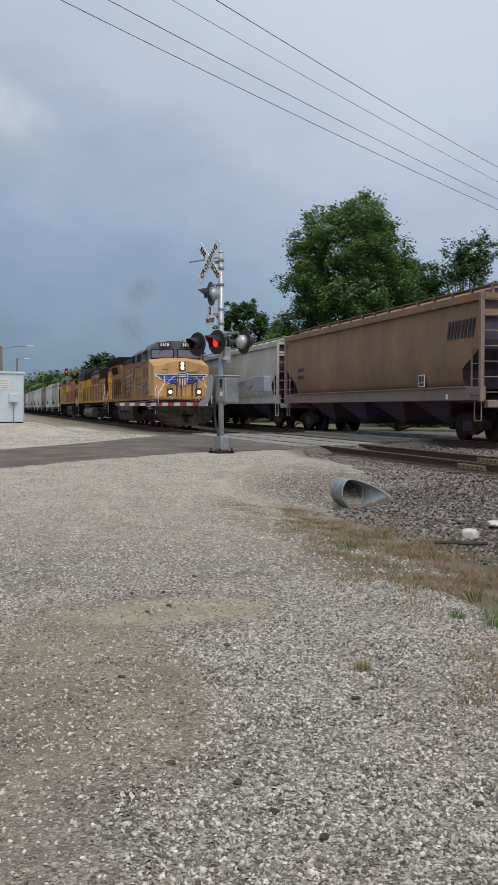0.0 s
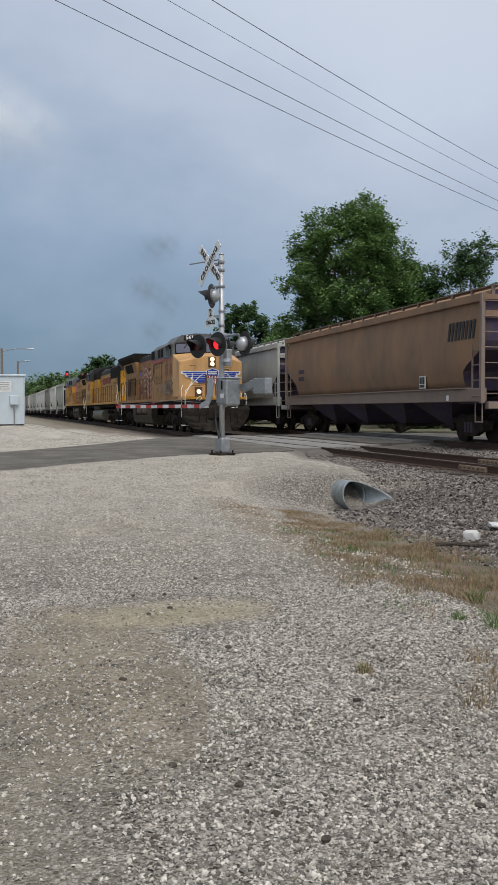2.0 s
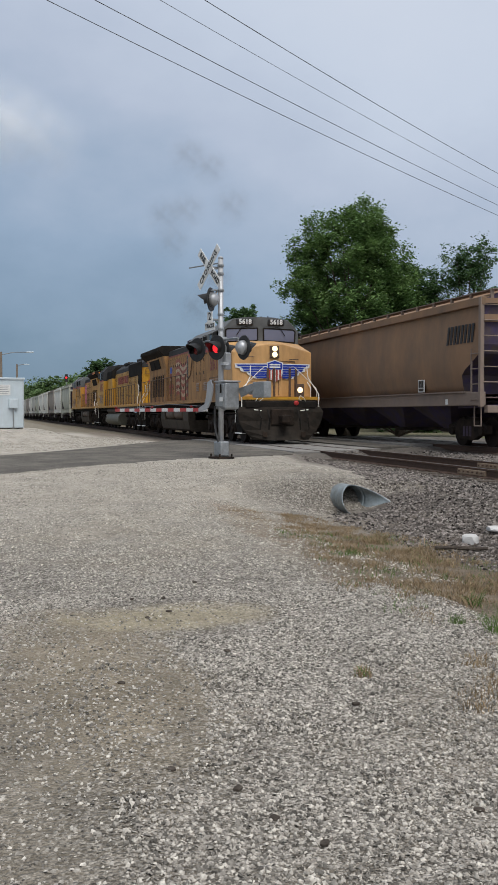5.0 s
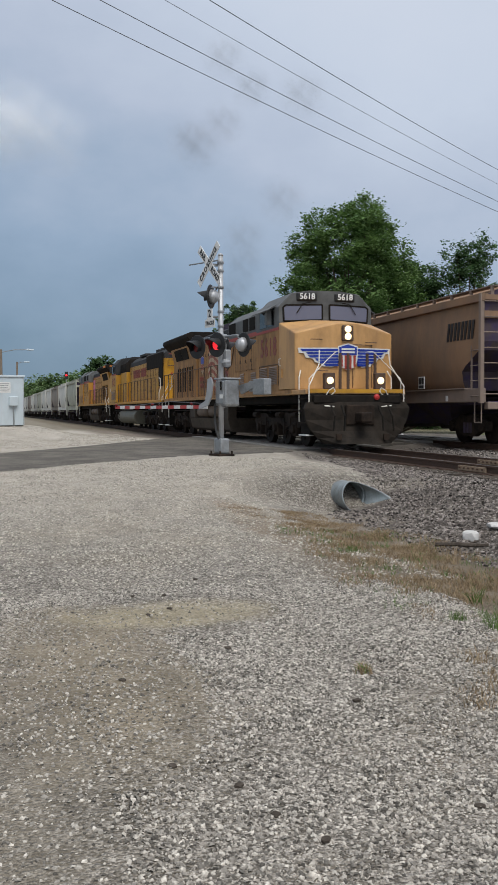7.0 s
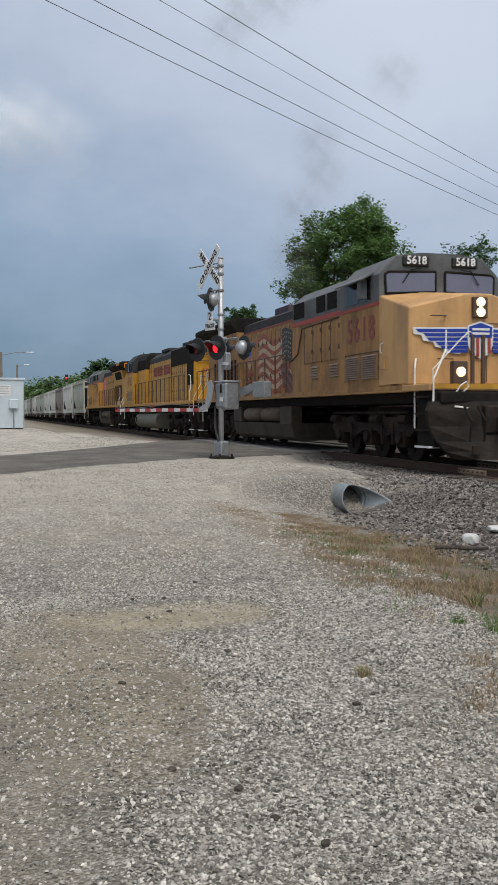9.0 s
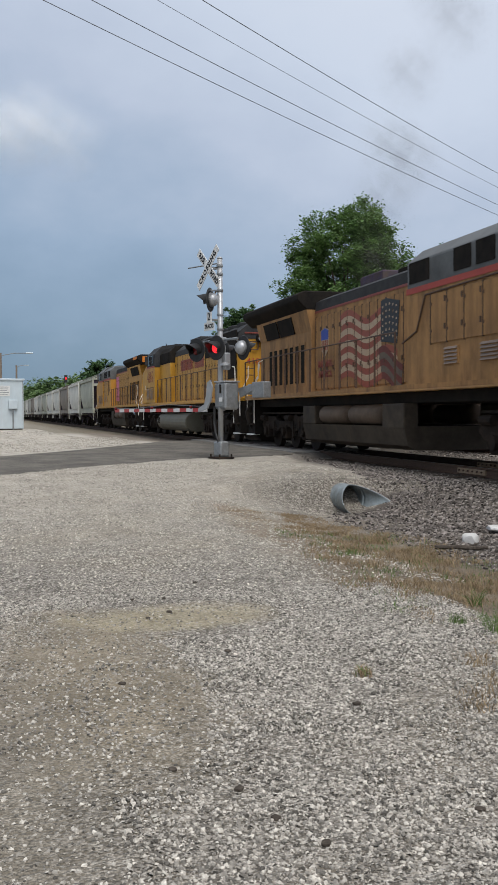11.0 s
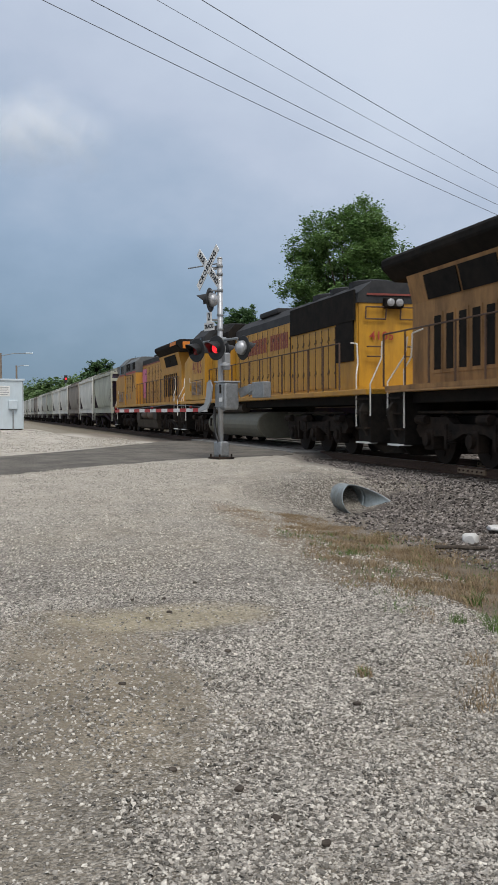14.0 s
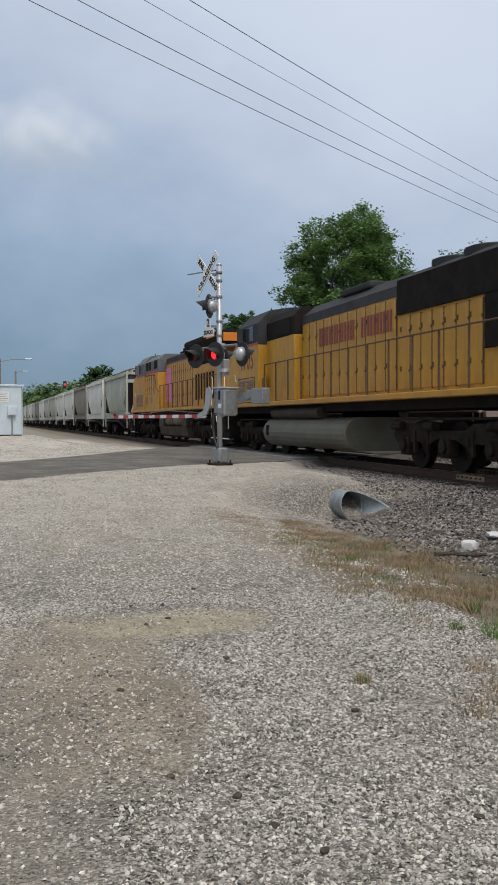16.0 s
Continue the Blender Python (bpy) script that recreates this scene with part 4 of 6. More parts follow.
def emblem(nose, xn, prow):
    """Winged shield: blue wings edged white, shield with red and white stripes, on the nose's two slanted faces."""
    def plate(name, pts, lift, material, label=""):
        ring = [(on_nose(xn, prow, y) + lift, y, z) for y, z in pts]
        part(name, flat(bmesh.new(), ring, (1, 0, 0), 0.008), material, nose, label)
    for s in (-1, 1):
        wing = [(0.3, 2.86), (1.42, 2.86), (1.40, 2.72), (1.25, 2.70), (1.2, 2.58), (1.0, 2.55), (0.95, 2.45), (0.8, 2.42), (0.74, 2.33), (0.45, 2.30), (0.3, 2.42)]
        plate("wing_edge", [(y * s, z) for y, z in wing], 0.02, M["white"], "white edge of the wing")
        for i, (z, y1) in enumerate(((2.79, 1.36), (2.70, 1.20), (2.61, 1.14), (2.52, 0.95), (2.44, 0.86), (2.36, 0.70))):
            plate("feather", [(0.29 * s, z + 0.036), (y1 * s, z + 0.036), ((y1 - 0.06) * s, z - 0.03), (0.29 * s, z - 0.03)], 0.03, M["blue"])
    sh = [(-0.30, 2.90), (0, 2.99), (0.30, 2.90), (0.29, 2.5), (0.22, 2.32), (0, 2.2), (-0.22, 2.32), (-0.29, 2.5)]
    plate("shield_edge", sh, 0.035, M["white"], "white shield")
    plate("shield_top", [(-0.27, 2.87), (0, 2.955), (0.27, 2.87), (0.265, 2.65), (-0.265, 2.65)], 0.046, M["blue"])
    for y in (-0.2, -0.07, 0.07, 0.2):
        plate("stripe", [(y - 0.035, 2.64), (y + 0.035, 2.64), (y + 0.035, 2.32 if abs(y) > 0.1 else 2.25), (y - 0.035, 2.32 if abs(y) > 0.1 else 2.25)], 0.046, M["red"])
    for z in (2.82, 2.73):
        plate("shield_bar", [(-0.2, z - 0.025), (0.2, z - 0.025), (0.2, z + 0.025), (-0.2, z + 0.025)], 0.056, M["white"], "unreadable white lettering")


def flag(root, x0, x1, y):
    """A rippling painted flag: canton of dark blue, stripes of faded red and white."""
    s = -1 if y < 0 else 1
    fl = new("flag_mural")
    fl.parent = root
    xc = x1 - 1.0

    def wave(x):
        return 0.13 * math.sin((x - x0) * 2.6) - 0.05 * (x - x0)

    n = 30
    for i in range(11):
        z1 = 3.62 - 0.155 * i
        z0 = z1 - 0.155
        bm = bmesh.new()
        xa, xb = x0 + 0.12 * math.sin(i), x1 - 0.1
        if i < 6:
            xb = xc
        cols = []
        for k in range(n + 1):
            x = xa + (xb - xa) * k / n
            w = wave(x)
            cols.append([bm.verts.new((x, y + d * s, z)) for d in (0.022, 0.027) for z in (z0 + w, z1 + w)])
        for a, b in zip(cols, cols[1:]):
            for q in ((0, 1), (1, 3), (3, 2), (2, 0)):
                bm.faces.new((a[q[0]], a[q[1]], b[q[1]], b[q[0]]))
        bm.faces.new([cols[0][j] for j in (0, 1, 3, 2)])
        bm.faces.new([cols[-1][j] for j in (0, 2, 3, 1)])
        part("stripe", bm, M["flagred"] if i % 2 == 0 else M["flagwhite"], fl)
        # lower stripes repeat in dark colours as the fold's painted shadow
        if i >= 6:
            fold = bmesh.new()
            cols = []
            for k in range(n + 1):
                x = xc - 0.15 + 0.05 * i - 0.3 + (1.35 - 0.07 * (i - 6)) * k / n
                w = wave(x) - 0.25 * step(xc, x1, x)
                cols.append([fold.verts.new((x, y + d * s, z)) for d in (0.029, 0.034) for z in (z0 + w, z1 + w)])
            for a, b in zip(cols, cols[1:]):
                for q in ((0, 1), (1, 3), (3, 2), (2, 0)):
                    fold.faces.new((a[q[0]], a[q[1]], b[q[1]], b[q[0]]))
            fold.faces.new([cols[0][j] for j in (0, 1, 3, 2)])
            fold.faces.new([cols[-1][j] for j in (0, 2, 3, 1)])
            part("stripe", fold, M["flagdarkred"] if i % 2 == 0 else M["flagdark"], fl, "shadowed fold of the flag, painted in dark stripes")
    part("canton", flat(bmesh.new(), [(xc, y + 0.026 * s, 2.75), (x1 - 0.1, y + 0.026 * s, 2.65), (x1 + 0.05, y + 0.026 * s, 3.6), (xc + 0.3, y + 0.026 * s, 3.74), (xc, y + 0.026 * s, 3.7)], (0, s, 0), 0.012), M["flagblue"], fl, "dark star field")
    bm = bmesh.new()
    for i in range(5):
        for j in range(6):
            x, z = xc + 0.12 + 0.19 * i, 2.82 + 0.145 * j + 0.05 * math.sin(i)
            box(bm, x - 0.025, x + 0.025, y + 0.038 * s - 0.004, y + 0.038 * s + 0.004, z - 0.025, z + 0.025)
    tagged(part("stars", bm, M["flagwhite"], fl), "small faded stars", kind="stuff")
    return fl


def gevo(name, label, paint, number, lead):
    """Six-axle wide-cab locomotive with flared radiator wings; origin amidships on the rails, front to +x. Nose foot at +9.9."""
    root = thing(name, label, "locomotive", group="locomotives of the moving train")
    X = lambda u: u + 9.9
    # the lead's sides take the paint darkened for grime and for shade
    side_paint = M["yellow_grimy_shaded"] if lead else paint
    roof = M["grey"]
    part("deck", boxes((-10.75, 10.85, -1.5, 1.5, 1.52, 1.66), bevel=0.02), paint, root)
    under_deck(root, -10.6, 10.4, X(-14.9), X(-8.2), False)
    loco_truck(root, X(-3.0))
    loco_truck(root, X(-17.4))
    pilot(root, 10.82, 1)
    pilot(root, -10.4, -1)
    wide_cab(root, 9.9, paint, roof, number, lead)
    if lead:
        part("red_cap", lathe(bmesh.new(), [(0.09, 0), (0.08, 0.04), (0.03, 0.06)], Matrix.Translation((11.0, 0.55, 1.44)) @ pose(0, 0, 0, 0, 90, 0), 12), M["brightred"], root, "small red cap on the anticlimber")
    for s in (-1, 1):
        stairs(root, 10.85, s, 1)
        stairs(root, -10.75, s, -1)
    # equipment blocks behind the cab, full width
    blk = bmesh.new()
    prism(blk, [(-1.42, 1.66), (1.42, 1.66), (1.42, 3.55), (-1.42, 3.55)], "x", X(-8.0), X(-4.0))
    part("equipment_body", blk, side_paint, root)
    up = bmesh.new()
    prism(up, [(-1.42, 3.55), (1.42, 3.55), (1.42, 4.2), (1.05, 4.5), (-1.05, 4.5), (-1.42, 4.2)], "x", X(-8.0), X(-4.0))
    bmesh.ops.bevel(up, geom=list(up.edges), offset=0.04, segments=2, affect="EDGES", profile=0.5)
    part("equipment_top", up, roof, root, "grey upper body with dark windows")
    for s in (-1, 1):
        y = 1.42 * s
        part("stripe", boxes((X(-8.0), X(-4.0), y, y + 0.012 * s, 3.54, 3.66)), M["red"], root, "red stripe")
        for a, b in ((-5.9, -5.25), (-5.05, -4.4), (-7.85, -6.95)):
            part("vent", boxes((X(a), X(b), y, y + 0.02 * s, 3.75, 4.18)), M["black"], root, "black vent screen")
        doors(root, X(-6.85), X(-4.1), 2.45, 3.42, y, 4, side_paint, 0.02)
        louvers(root, X(-6.3), X(-5.7), 2.0, 2.35, y, 5, side_paint)
        louvers(root, X(-4.9), X(-4.2), 2.0, 2.35, y, 5, side_paint)
        part("panel_rim", tube(bmesh.new(), [(X(-8.2), y * 1.01, 2.55), (X(-7.5), y * 1.01, 2.75), (X(-7.1), y * 1.01, 3.45), (X(-4.0), y * 1.01, 3.5)], 0.02), M["brown_rail"], root)
    # engine hood
    bm = bmesh.new()
    prism(bm, [(-0.98, 1.66), (0.98, 1.66), (0.98, 3.95), (-0.98, 3.95)], "x", X(-15.0), X(-8.0))
    hood = part("engine_hood", bm, side_paint, root)
    bm = bmesh.new()
    prism(bm, [(-0.985, 3.93), (0.985, 3.93), (0.96, 4.2), (0.6, 4.36), (-0.6, 4.36), (-0.96, 4.2)], "x", X(-15.0), X(-8.0))
    part("hood_roof", bm, M["darkgrey"], root, "sooty grey hood roof")
    part("exhaust_outlet", boxes((X(-13.1), X(-11.6), -0.4, 0.4, 4.34, 4.66), bevel=0.04), M["hop_dark"], root, "rusty exhaust outlet")
    part("roof_vent", boxes((X(-10.5), X(-9.2), -0.5, 0.5, 4.34, 4.50), bevel=0.03), M["black"], root)
    part("horn", boxes((X(-9.4), X(-8.9), -0.2, 0.3, 4.5, 4.72), bevel=0.06), M["black"], root)
    # radiator section with overhanging wings
    bm = bmesh.new()
    prism(bm, [(-1.1, 1.66), (1.1, 1.66), (1.1, 3.4), (1.25, 4.0), (-1.25, 4.0), (-1.1, 3.4)], "x", X(-20.1), X(-15.0))
    rad = part("radiator_body", bm, side_paint, root)
    bm = bmesh.new()
    prism(bm, [(-1.5, 4.27), (-1.2, 3.98), (1.2, 3.98), (1.5, 4.27), (1.5, 4.44), (1.3, 4.54), (-1.3, 4.54), (-1.5, 4.44)], "x", X(-20.9), X(-15.05))
    bmesh.ops.bevel(bm, geom=list(bm.edges), offset=0.03, segments=1, affect="EDGES")
    part("radiator_wing", bm, M["black"], root, "overhanging sooty radiator wing")
    for s in (-1, 1):
        y = 1.1 * s
        for a, b in ((-19.3, -17.9), (-17.8, -16.4)):
            part("radiator_screen", flat(bmesh.new(), [(X(a), 1.115 * s, 3.42), (X(b), 1.115 * s, 3.42), (X(b), 1.24 * s, 3.92), (X(a), 1.24 * s, 3.92)], (0, s, -0.2), 0.02), M["black"], rad, "black radiator screen")
        for i in range(7):
            a = -19.05 + 0.53 * i
            part("tall_vent", boxes((X(a), X(a + 0.3), y, y + 0.02 * s, 1.95, 3.05)), M["black"], rad, "dark tall vent opening")
            part("vent_frame", boxes((X(a - 0.06), X(a + 0.36), y, y + 0.015 * s, 1.88, 3.12)), side_paint, rad)
        part("rear_light", lathe(bmesh.new(), [(0.09, 0), (0.09, 0.05)], Matrix.Translation((X(-20.1), 0.5 * s, 3.6)) @ pose(0, 0, 0, 0, -90, 0), 12), M["lens"], rad)
        # hood doors
        yy = 0.98 * s
        doors(root, X(-14.9), X(-8.1), 1.75, 3.75, yy, 14, side_paint, 0.02)
        part("stripe", boxes((X(-15.0), X(-8.0), yy, yy + 0.012 * s, 3.88, 3.94)), M["letter_red"], root, "red stripe")
        part("deck_edge", boxes((-10.75, X(-0.3), 1.5 * s, 1.515 * s, 1.56, 1.66)), side_paint if lead else M["yellow"], root, "rust-stained deck edge")
        xs = [X(-20.9 + 1.12 * i) for i in range(12)]
        handrail(root, xs, 1.43 * s, 1.66, 2.82, M["brown_rail"])
        if lead:
            flag(root, X(-13.0), X(-9.3), yy)
            lettering("slogan", "BUILDING", 0.27, M["letter_red"], root, face(yy + 0.036 * s, X(-14.12), 2.42), 0.9, 1.05, 0.004)
            lettering("slogan", "AMERICA", 0.27, M["letter_red"], root, face(yy + 0.036 * s, X(-14.12), 2.14), 0.9, 1.05, 0.004)
            part("shield_plate", flat(bmesh.new(), [(X(-14.12) + a, yy + 0.032 * s, z) for a, z in ((-0.3, 3.35), (0, 3.42), (0.3, 3.35), (0.27, 2.8), (0, 2.62), (-0.27, 2.8))], (0, s, 0), 0.008), M["flagwhite"], root, "faded shield")
            part("shield_band", flat(bmesh.new(), [(X(-14.12) + a, yy + 0.042 * s, z) for a, z in ((-0.28, 3.33), (0, 3.4), (0.28, 3.33), (0.27, 3.08), (-0.27, 3.08))], (0, s, 0), 0.008), M["blue"], root)
            for k in range(4):
                a = -0.2 + 0.133 * k
                part("shield_stripe", boxes((X(-14.12) + a - 0.03, X(-14.12) + a + 0.03, yy + 0.042 * s, yy + 0.05 * s, 2.8, 3.06)), M["flagred"], root)
    if not lead:
        part("end_panel", boxes((X(-20.96), X(-20.9), -1.2, 1.2, 4.10, 4.42), bevel=0.01), M["endorange"], root, "bright orange panel on the radiator end")
        for s in (-1, 1):
            yy = 0.98 * s
            part("wing_panel", boxes((X(-20.8), X(-19.4), 1.505 * s, 1.52 * s, 4.27, 4.43)), M["endorange"], root, "bright orange panel")
            ribbon = [(0, 1.9), (0.25, 1.9), (0.55, 2.7), (0.75, 3.6), (0.55, 3.85), (0.25, 3.75), (0.1, 3.3), (0.45, 2.5), (0.9, 1.9), (0.62, 1.9), (0.2, 2.6), (0.05, 3.2)]
            part("ribbon_plate", boxes((X(-9.5), X(-8.1), yy, yy + 0.036 * s, 2.0, 3.7), bevel=0.01), M["pink"], root, "pink awareness panel")
    return root


def hood_unit(name, label, paint, number):
    """Six-axle wide-cab locomotive with flat radiator grilles at the rear; origin amidships, front to +x, rear deck end at -10.9."""
    root = thing(name, label, "locomotive", group="locomotives of the moving train")
    R = lambda v: -10.9 + v      # metres ahead of the rear deck end
    roof = M["darkgrey"]
    part("deck", boxes((-10.9, 10.9, -1.5, 1.5, 1.50, 1.64), bevel=0.02), paint, root)
    under_deck(root, -10.8, 10.6, R(9.4), R(16.5), True)
    loco_truck(root, R(4.6))
    loco_truck(root, R(18.0))
    pilot(root, -10.6, -1)
    pilot(root, 10.5, 1)
    wide_cab(root, 9.9, paint, roof, number, False)
    for s in (-1, 1):
        stairs(root, -10.9, s, -1)
        stairs(root, 10.9, s, 1)
    bm = bmesh.new()
    prism(bm, [(-0.95, 1.64), (0.95, 1.64), (0.95, 3.9), (0.9, 4.1), (0.55, 4.38), (-0.55, 4.38), (-0.9, 4.1), (-0.95, 3.9)], "x", R(1.9), R(14.0))
    bmesh.ops.bevel(bm, geom=[e for e in bm.edges if e.calc_length() < 3], offset=0.05, segments=2, affect="EDGES")
    part("long_hood", bm, paint, root)
    bm = bmesh.new()
    prism(bm, [(-0.96, 3.86), (0.96, 3.86), (0.915, 4.12), (0.56, 4.41), (-0.56, 4.41), (-0.915, 4.12)], "x", R(1.88), R(14.05))
    part("hood_roof", bm, roof, root, "dark grey hood roof")
    part("blower_body", boxes((R(14.0), R(17.2), -1.2, 1.2, 1.64, 3.62), bevel=0.04), paint, root)
    bm = bmesh.new()
    prism(bm, [(-1.2, 3.6), (1.2, 3.6), (1.2, 4.15), (0.95, 4.42), (-0.95, 4.42), (-1.2, 4.15)], "x", R(14.0), R(17.2))
    part("blower_top", bm, M["black"], root, "sooty black upper body")
    part("dynamic_brake", boxes((R(9.5), R(11.6), -0.7, 0.7, 4.38, 4.56), bevel=0.05), M["darkgrey"], root)
    for k in range(3):
        part("radiator_fan", lathe(bmesh.new(), [(0.62, 0), (0.62, 0.16), (0.5, 0.2)], Matrix.Translation((R(3.2 + 1.45 * k), 0, 4.38)), 18), M["darkgrey"], root)
    for s in (-1, 1):
        y = 0.95 * s
        part("radiator_grille", boxes((R(2.0), R(7.2), y, y + 0.06 * s, 3.42, 4.2), bevel=0.01), M["black"], root, "long black radiator grille")
        part("grille_cover", boxes((R(2.1), R(3.3), y, y + 0.05 * s, 2.4, 3.42), bevel=0.01), M["black"], root, "black intake screen")
        doors(root, R(3.4), R(7.1), 1.75, 3.35, y, 7, paint, 0.02)
        doors(root, R(7.3), R(13.9), 1.75, 3.8, y, 11, paint, 0.02)
        bar_row(root, "road_name_bar", R(10.0), 3.35, y + 0.022 * s, s, "11111 1111111", 5.0, 0.5, 0.0, M["letter_red"], "plain dark red bars of the road name")
        part("blower_screen", boxes((R(14.3), R(16.4), 1.2 * s, 1.22 * s, 3.68, 4.12)), M["black"], root)
        louvers(root, R(16.5), R(18.3), 1.95, 2.45, 1.32 * s, 8, paint)
        xs = [R(1.9 + 1.2 * i) for i in range(13)]
        handrail(root, xs, 1.43 * s, 1.64, 2.82, M["brown_rail"])
        part("deck_edge", boxes((-10.9, 10.5, 1.5 * s, 1.515 * s, 1.52, 1.62)), M["orange"], root, "rust-stained deck edge")
        if s > 0:
            lettering("number", number, 0.30, M["red"], root, Matrix.Translation((R(1.85), 0.30 * s, 3.02)) @ pose(0, 0, 0, 90, 0, -90), 1.05, 1.08, 0.003)
        part("ladder", tube(bmesh.new(), [(R(1.83), 0.75 * s, 3.45), (R(1.8), 0.75 * s, 3.75), (R(1.8), 0.2 * s, 3.75), (R(1.83), 0.2 * s, 3.45), (R(1.83), 0.75 * s, 3.45)], 0.02), M["brown_rail"], root)
        part("grab_iron", tube(bmesh.new(), [(R(1.84), 0.7 * s, 2.5), (R(1.78), 0.7 * s, 2.5), (R(1.78), 0.35 * s, 2.5), (R(1.84), 0.35 * s, 2.5)], 0.018), M["brown_rail"], root)
        part("grab_iron", tube(bmesh.new(), [(R(1.84), 0.7 * s, 2.75), (R(1.78), 0.7 * s, 2.75), (R(1.78), 0.35 * s, 2.75), (R(1.84), 0.35 * s, 2.75)], 0.018), M["brown_rail"], root)
    hb = part("headlight_housing", boxes((R(1.7), R(1.95), -0.26, 0.26, 3.72, 4.0), bevel=0.05), M["black"], root)
    for s in (-1, 1):
        part("headlight", lathe(bmesh.new(), [(0.1, 0), (0.1, 0.02), (0.05, 0.04)], Matrix.Translation((R(1.7), 0.12 * s, 3.86)) @ pose(0, 0, 0, 0, -90, 0), 14), M["lens"], hb)
    part("end_stripe", boxes((R(1.85), R(1.9), -0.7, 0.7, 4.05, 4.10)), M["letter_red"], root, "red stripe")
    part("deck_stripe", boxes((R(1.86), R(1.89), -0.95, 0.95, 1.66, 1.74)), M["yellow"], root)
    return root


def freight_truck(root, xc):
    tr = new("truck")
    tr.parent = root
    tr.location = (xc, 0, 0)
    for s in (-1, 1):
        y = 1.0 * s
        bm = bmesh.new()
        prism(bm, [(-1.15, 0.62), (-1.1, 0.38), (-0.75, 0.36), (-0.35, 0.2), (0.35, 0.2), (0.75, 0.36), (1.1, 0.38), (1.15, 0.62), (0.5, 0.78), (-0.5, 0.78)], "y", y - 0.08, y + 0.08)
        fr = part("side_frame", bm, M["truck"], tr)
        for ax in (-0.87, 0.87):
            bm = cyl(bmesh.new(), (ax, y, 0.46), (ax, y + 0.16 * s, 0.46), 0.13, seg=12)
            part("journal_cap", bm, M["truck"], fr)
        bm = bmesh.new()
        for k in (-0.18, 0, 0.18):
            cyl(bm, (k, y + 0.04 * s, 0.3), (k, y + 0.04 * s, 0.6), 0.075, seg=8)
        part("spring_group", bm, M["hop_dark"], fr)
    part("bolster", boxes((-0.25, 0.25, -1.0, 1.0, 0.55, 0.85), bevel=0.03), M["truck"], tr)
    for ax in (-0.87, 0.87):
        wheelset(root, xc + ax, 0.43)
    return tr


def hopper(name, label, length, bays, body, sill, dark, group, eave=4.15, full=True, curved=True):
    """Covered hopper car of that length over its end posts; origin amidships on the rails."""
    root = thing(name, label, "hopper car", group=group)
    h = length / 2
    w = 1.58
    slope = 1.3 if length > 14 else 1.6
    zb = 1.52
    # bulging side walls between the slope sheets
    bm = bmesh.new()
    half = [(w * 0.885, zb), (w * 0.935, 1.8), (w * 0.97, 2.05), (w * 0.985, 2.2), (w * 0.995, 2.4), (w, 2.6), (w, 2.85), (w * 0.99, 3.2), (w * 0.975, 3.5), (w * 0.955, eave - 0.25), (w * 0.945, eave), (0.75, eave + 0.32)]
    prof = [(-y, z) for y, z in half] + half[::-1]
    ends = [(-h + slope, -h + 0.1), (h - slope, h - 0.1)]
    rings = []
    for lowx, topx in ends:
        ring = []
        for y, z in prof:
            if curved:
                k = step(1.95, 2.75, z) if length > 14 else step(1.8, 3.7, z)
            else:
                k = max(0.0, min(1.0, (z - zb) / (eave - zb)))
            ring.append(bm.verts.new((lowx + (topx - lowx) * k, y, z)))
        rings.append(ring)
    n = len(prof)
    for i in range(n):
        bm.faces.new((rings[0][i], rings[0][(i + 1) % n], rings[1][(i + 1) % n], rings[1][i]))
    shell = [[v.co.copy() for v in ring] for ring in rings]
    ob = part("body", bm, body, root, "", True)
    # end caps coloured dark for the shade there, whatever the body's paint
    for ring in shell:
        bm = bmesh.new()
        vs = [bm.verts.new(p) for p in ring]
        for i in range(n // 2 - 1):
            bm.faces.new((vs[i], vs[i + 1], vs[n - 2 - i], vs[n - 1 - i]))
        part("slope_sheet", bm, dark, root, "sloped end sheet with shade in its dark colour")
    part("roof", boxes((-h + 0.1, h - 0.1, -0.8, 0.8, eave + 0.3, eave + 0.36), bevel=0.02), body, root)
    for s in (-1, 1):
        part("top_chord", boxes((-h, h, w * 0.95 * s, w * 1.02 * s, eave - 0.16, eave + 0.06), bevel=0.015), body, root)
        part("side_sill", boxes((-h + 0.1, h - 0.1, w * 0.90 * s, w * 1.01 * s, 1.18, 1.56), bevel=0.02), sill, root, "dusty side sill")
        part("sill_ledge", boxes((-h + 0.9, h - 0.9, w * 0.93 * s, w * 1.05 * s, 1.55, 1.585)), sill, root)
        for e in (-1, 1):
            part("corner_post", boxes((e * h - 0.07 * e - 0.06, e * h - 0.07 * e + 0.06, w * 0.97 * s, w * 1.04 * s, 1.15, eave + 0.05)), sill, root)
            ladder = new("ladder")
            ladder.parent = root
            xa, xb = e * (h - 0.12), e * (h - 0.62)
            part("ladder_rail", boxes((xb - 0.02, xb + 0.02, w * 1.0 * s - 0.02, w * 1.0 * s + 0.02, 1.2, 2.75)), sill, ladder)
            for k in range(4 if full else 3):
                z = 1.35 + 0.42 * k
                part("rung", tube(bmesh.new(), [(xa, w * 1.02 * s, z), (xb, w * 1.02 * s, z)], 0.015, 5), sill, ladder)
            if full:
                for k in range(7):
                    z = 1.4 + 0.42 * k
                    part("rung", tube(bmesh.new(), [(e * (h + 0.01), w * 0.98 * s, z), (e * (h + 0.01), w * 0.6 * s, z)], 0.015, 5), sill, ladder)
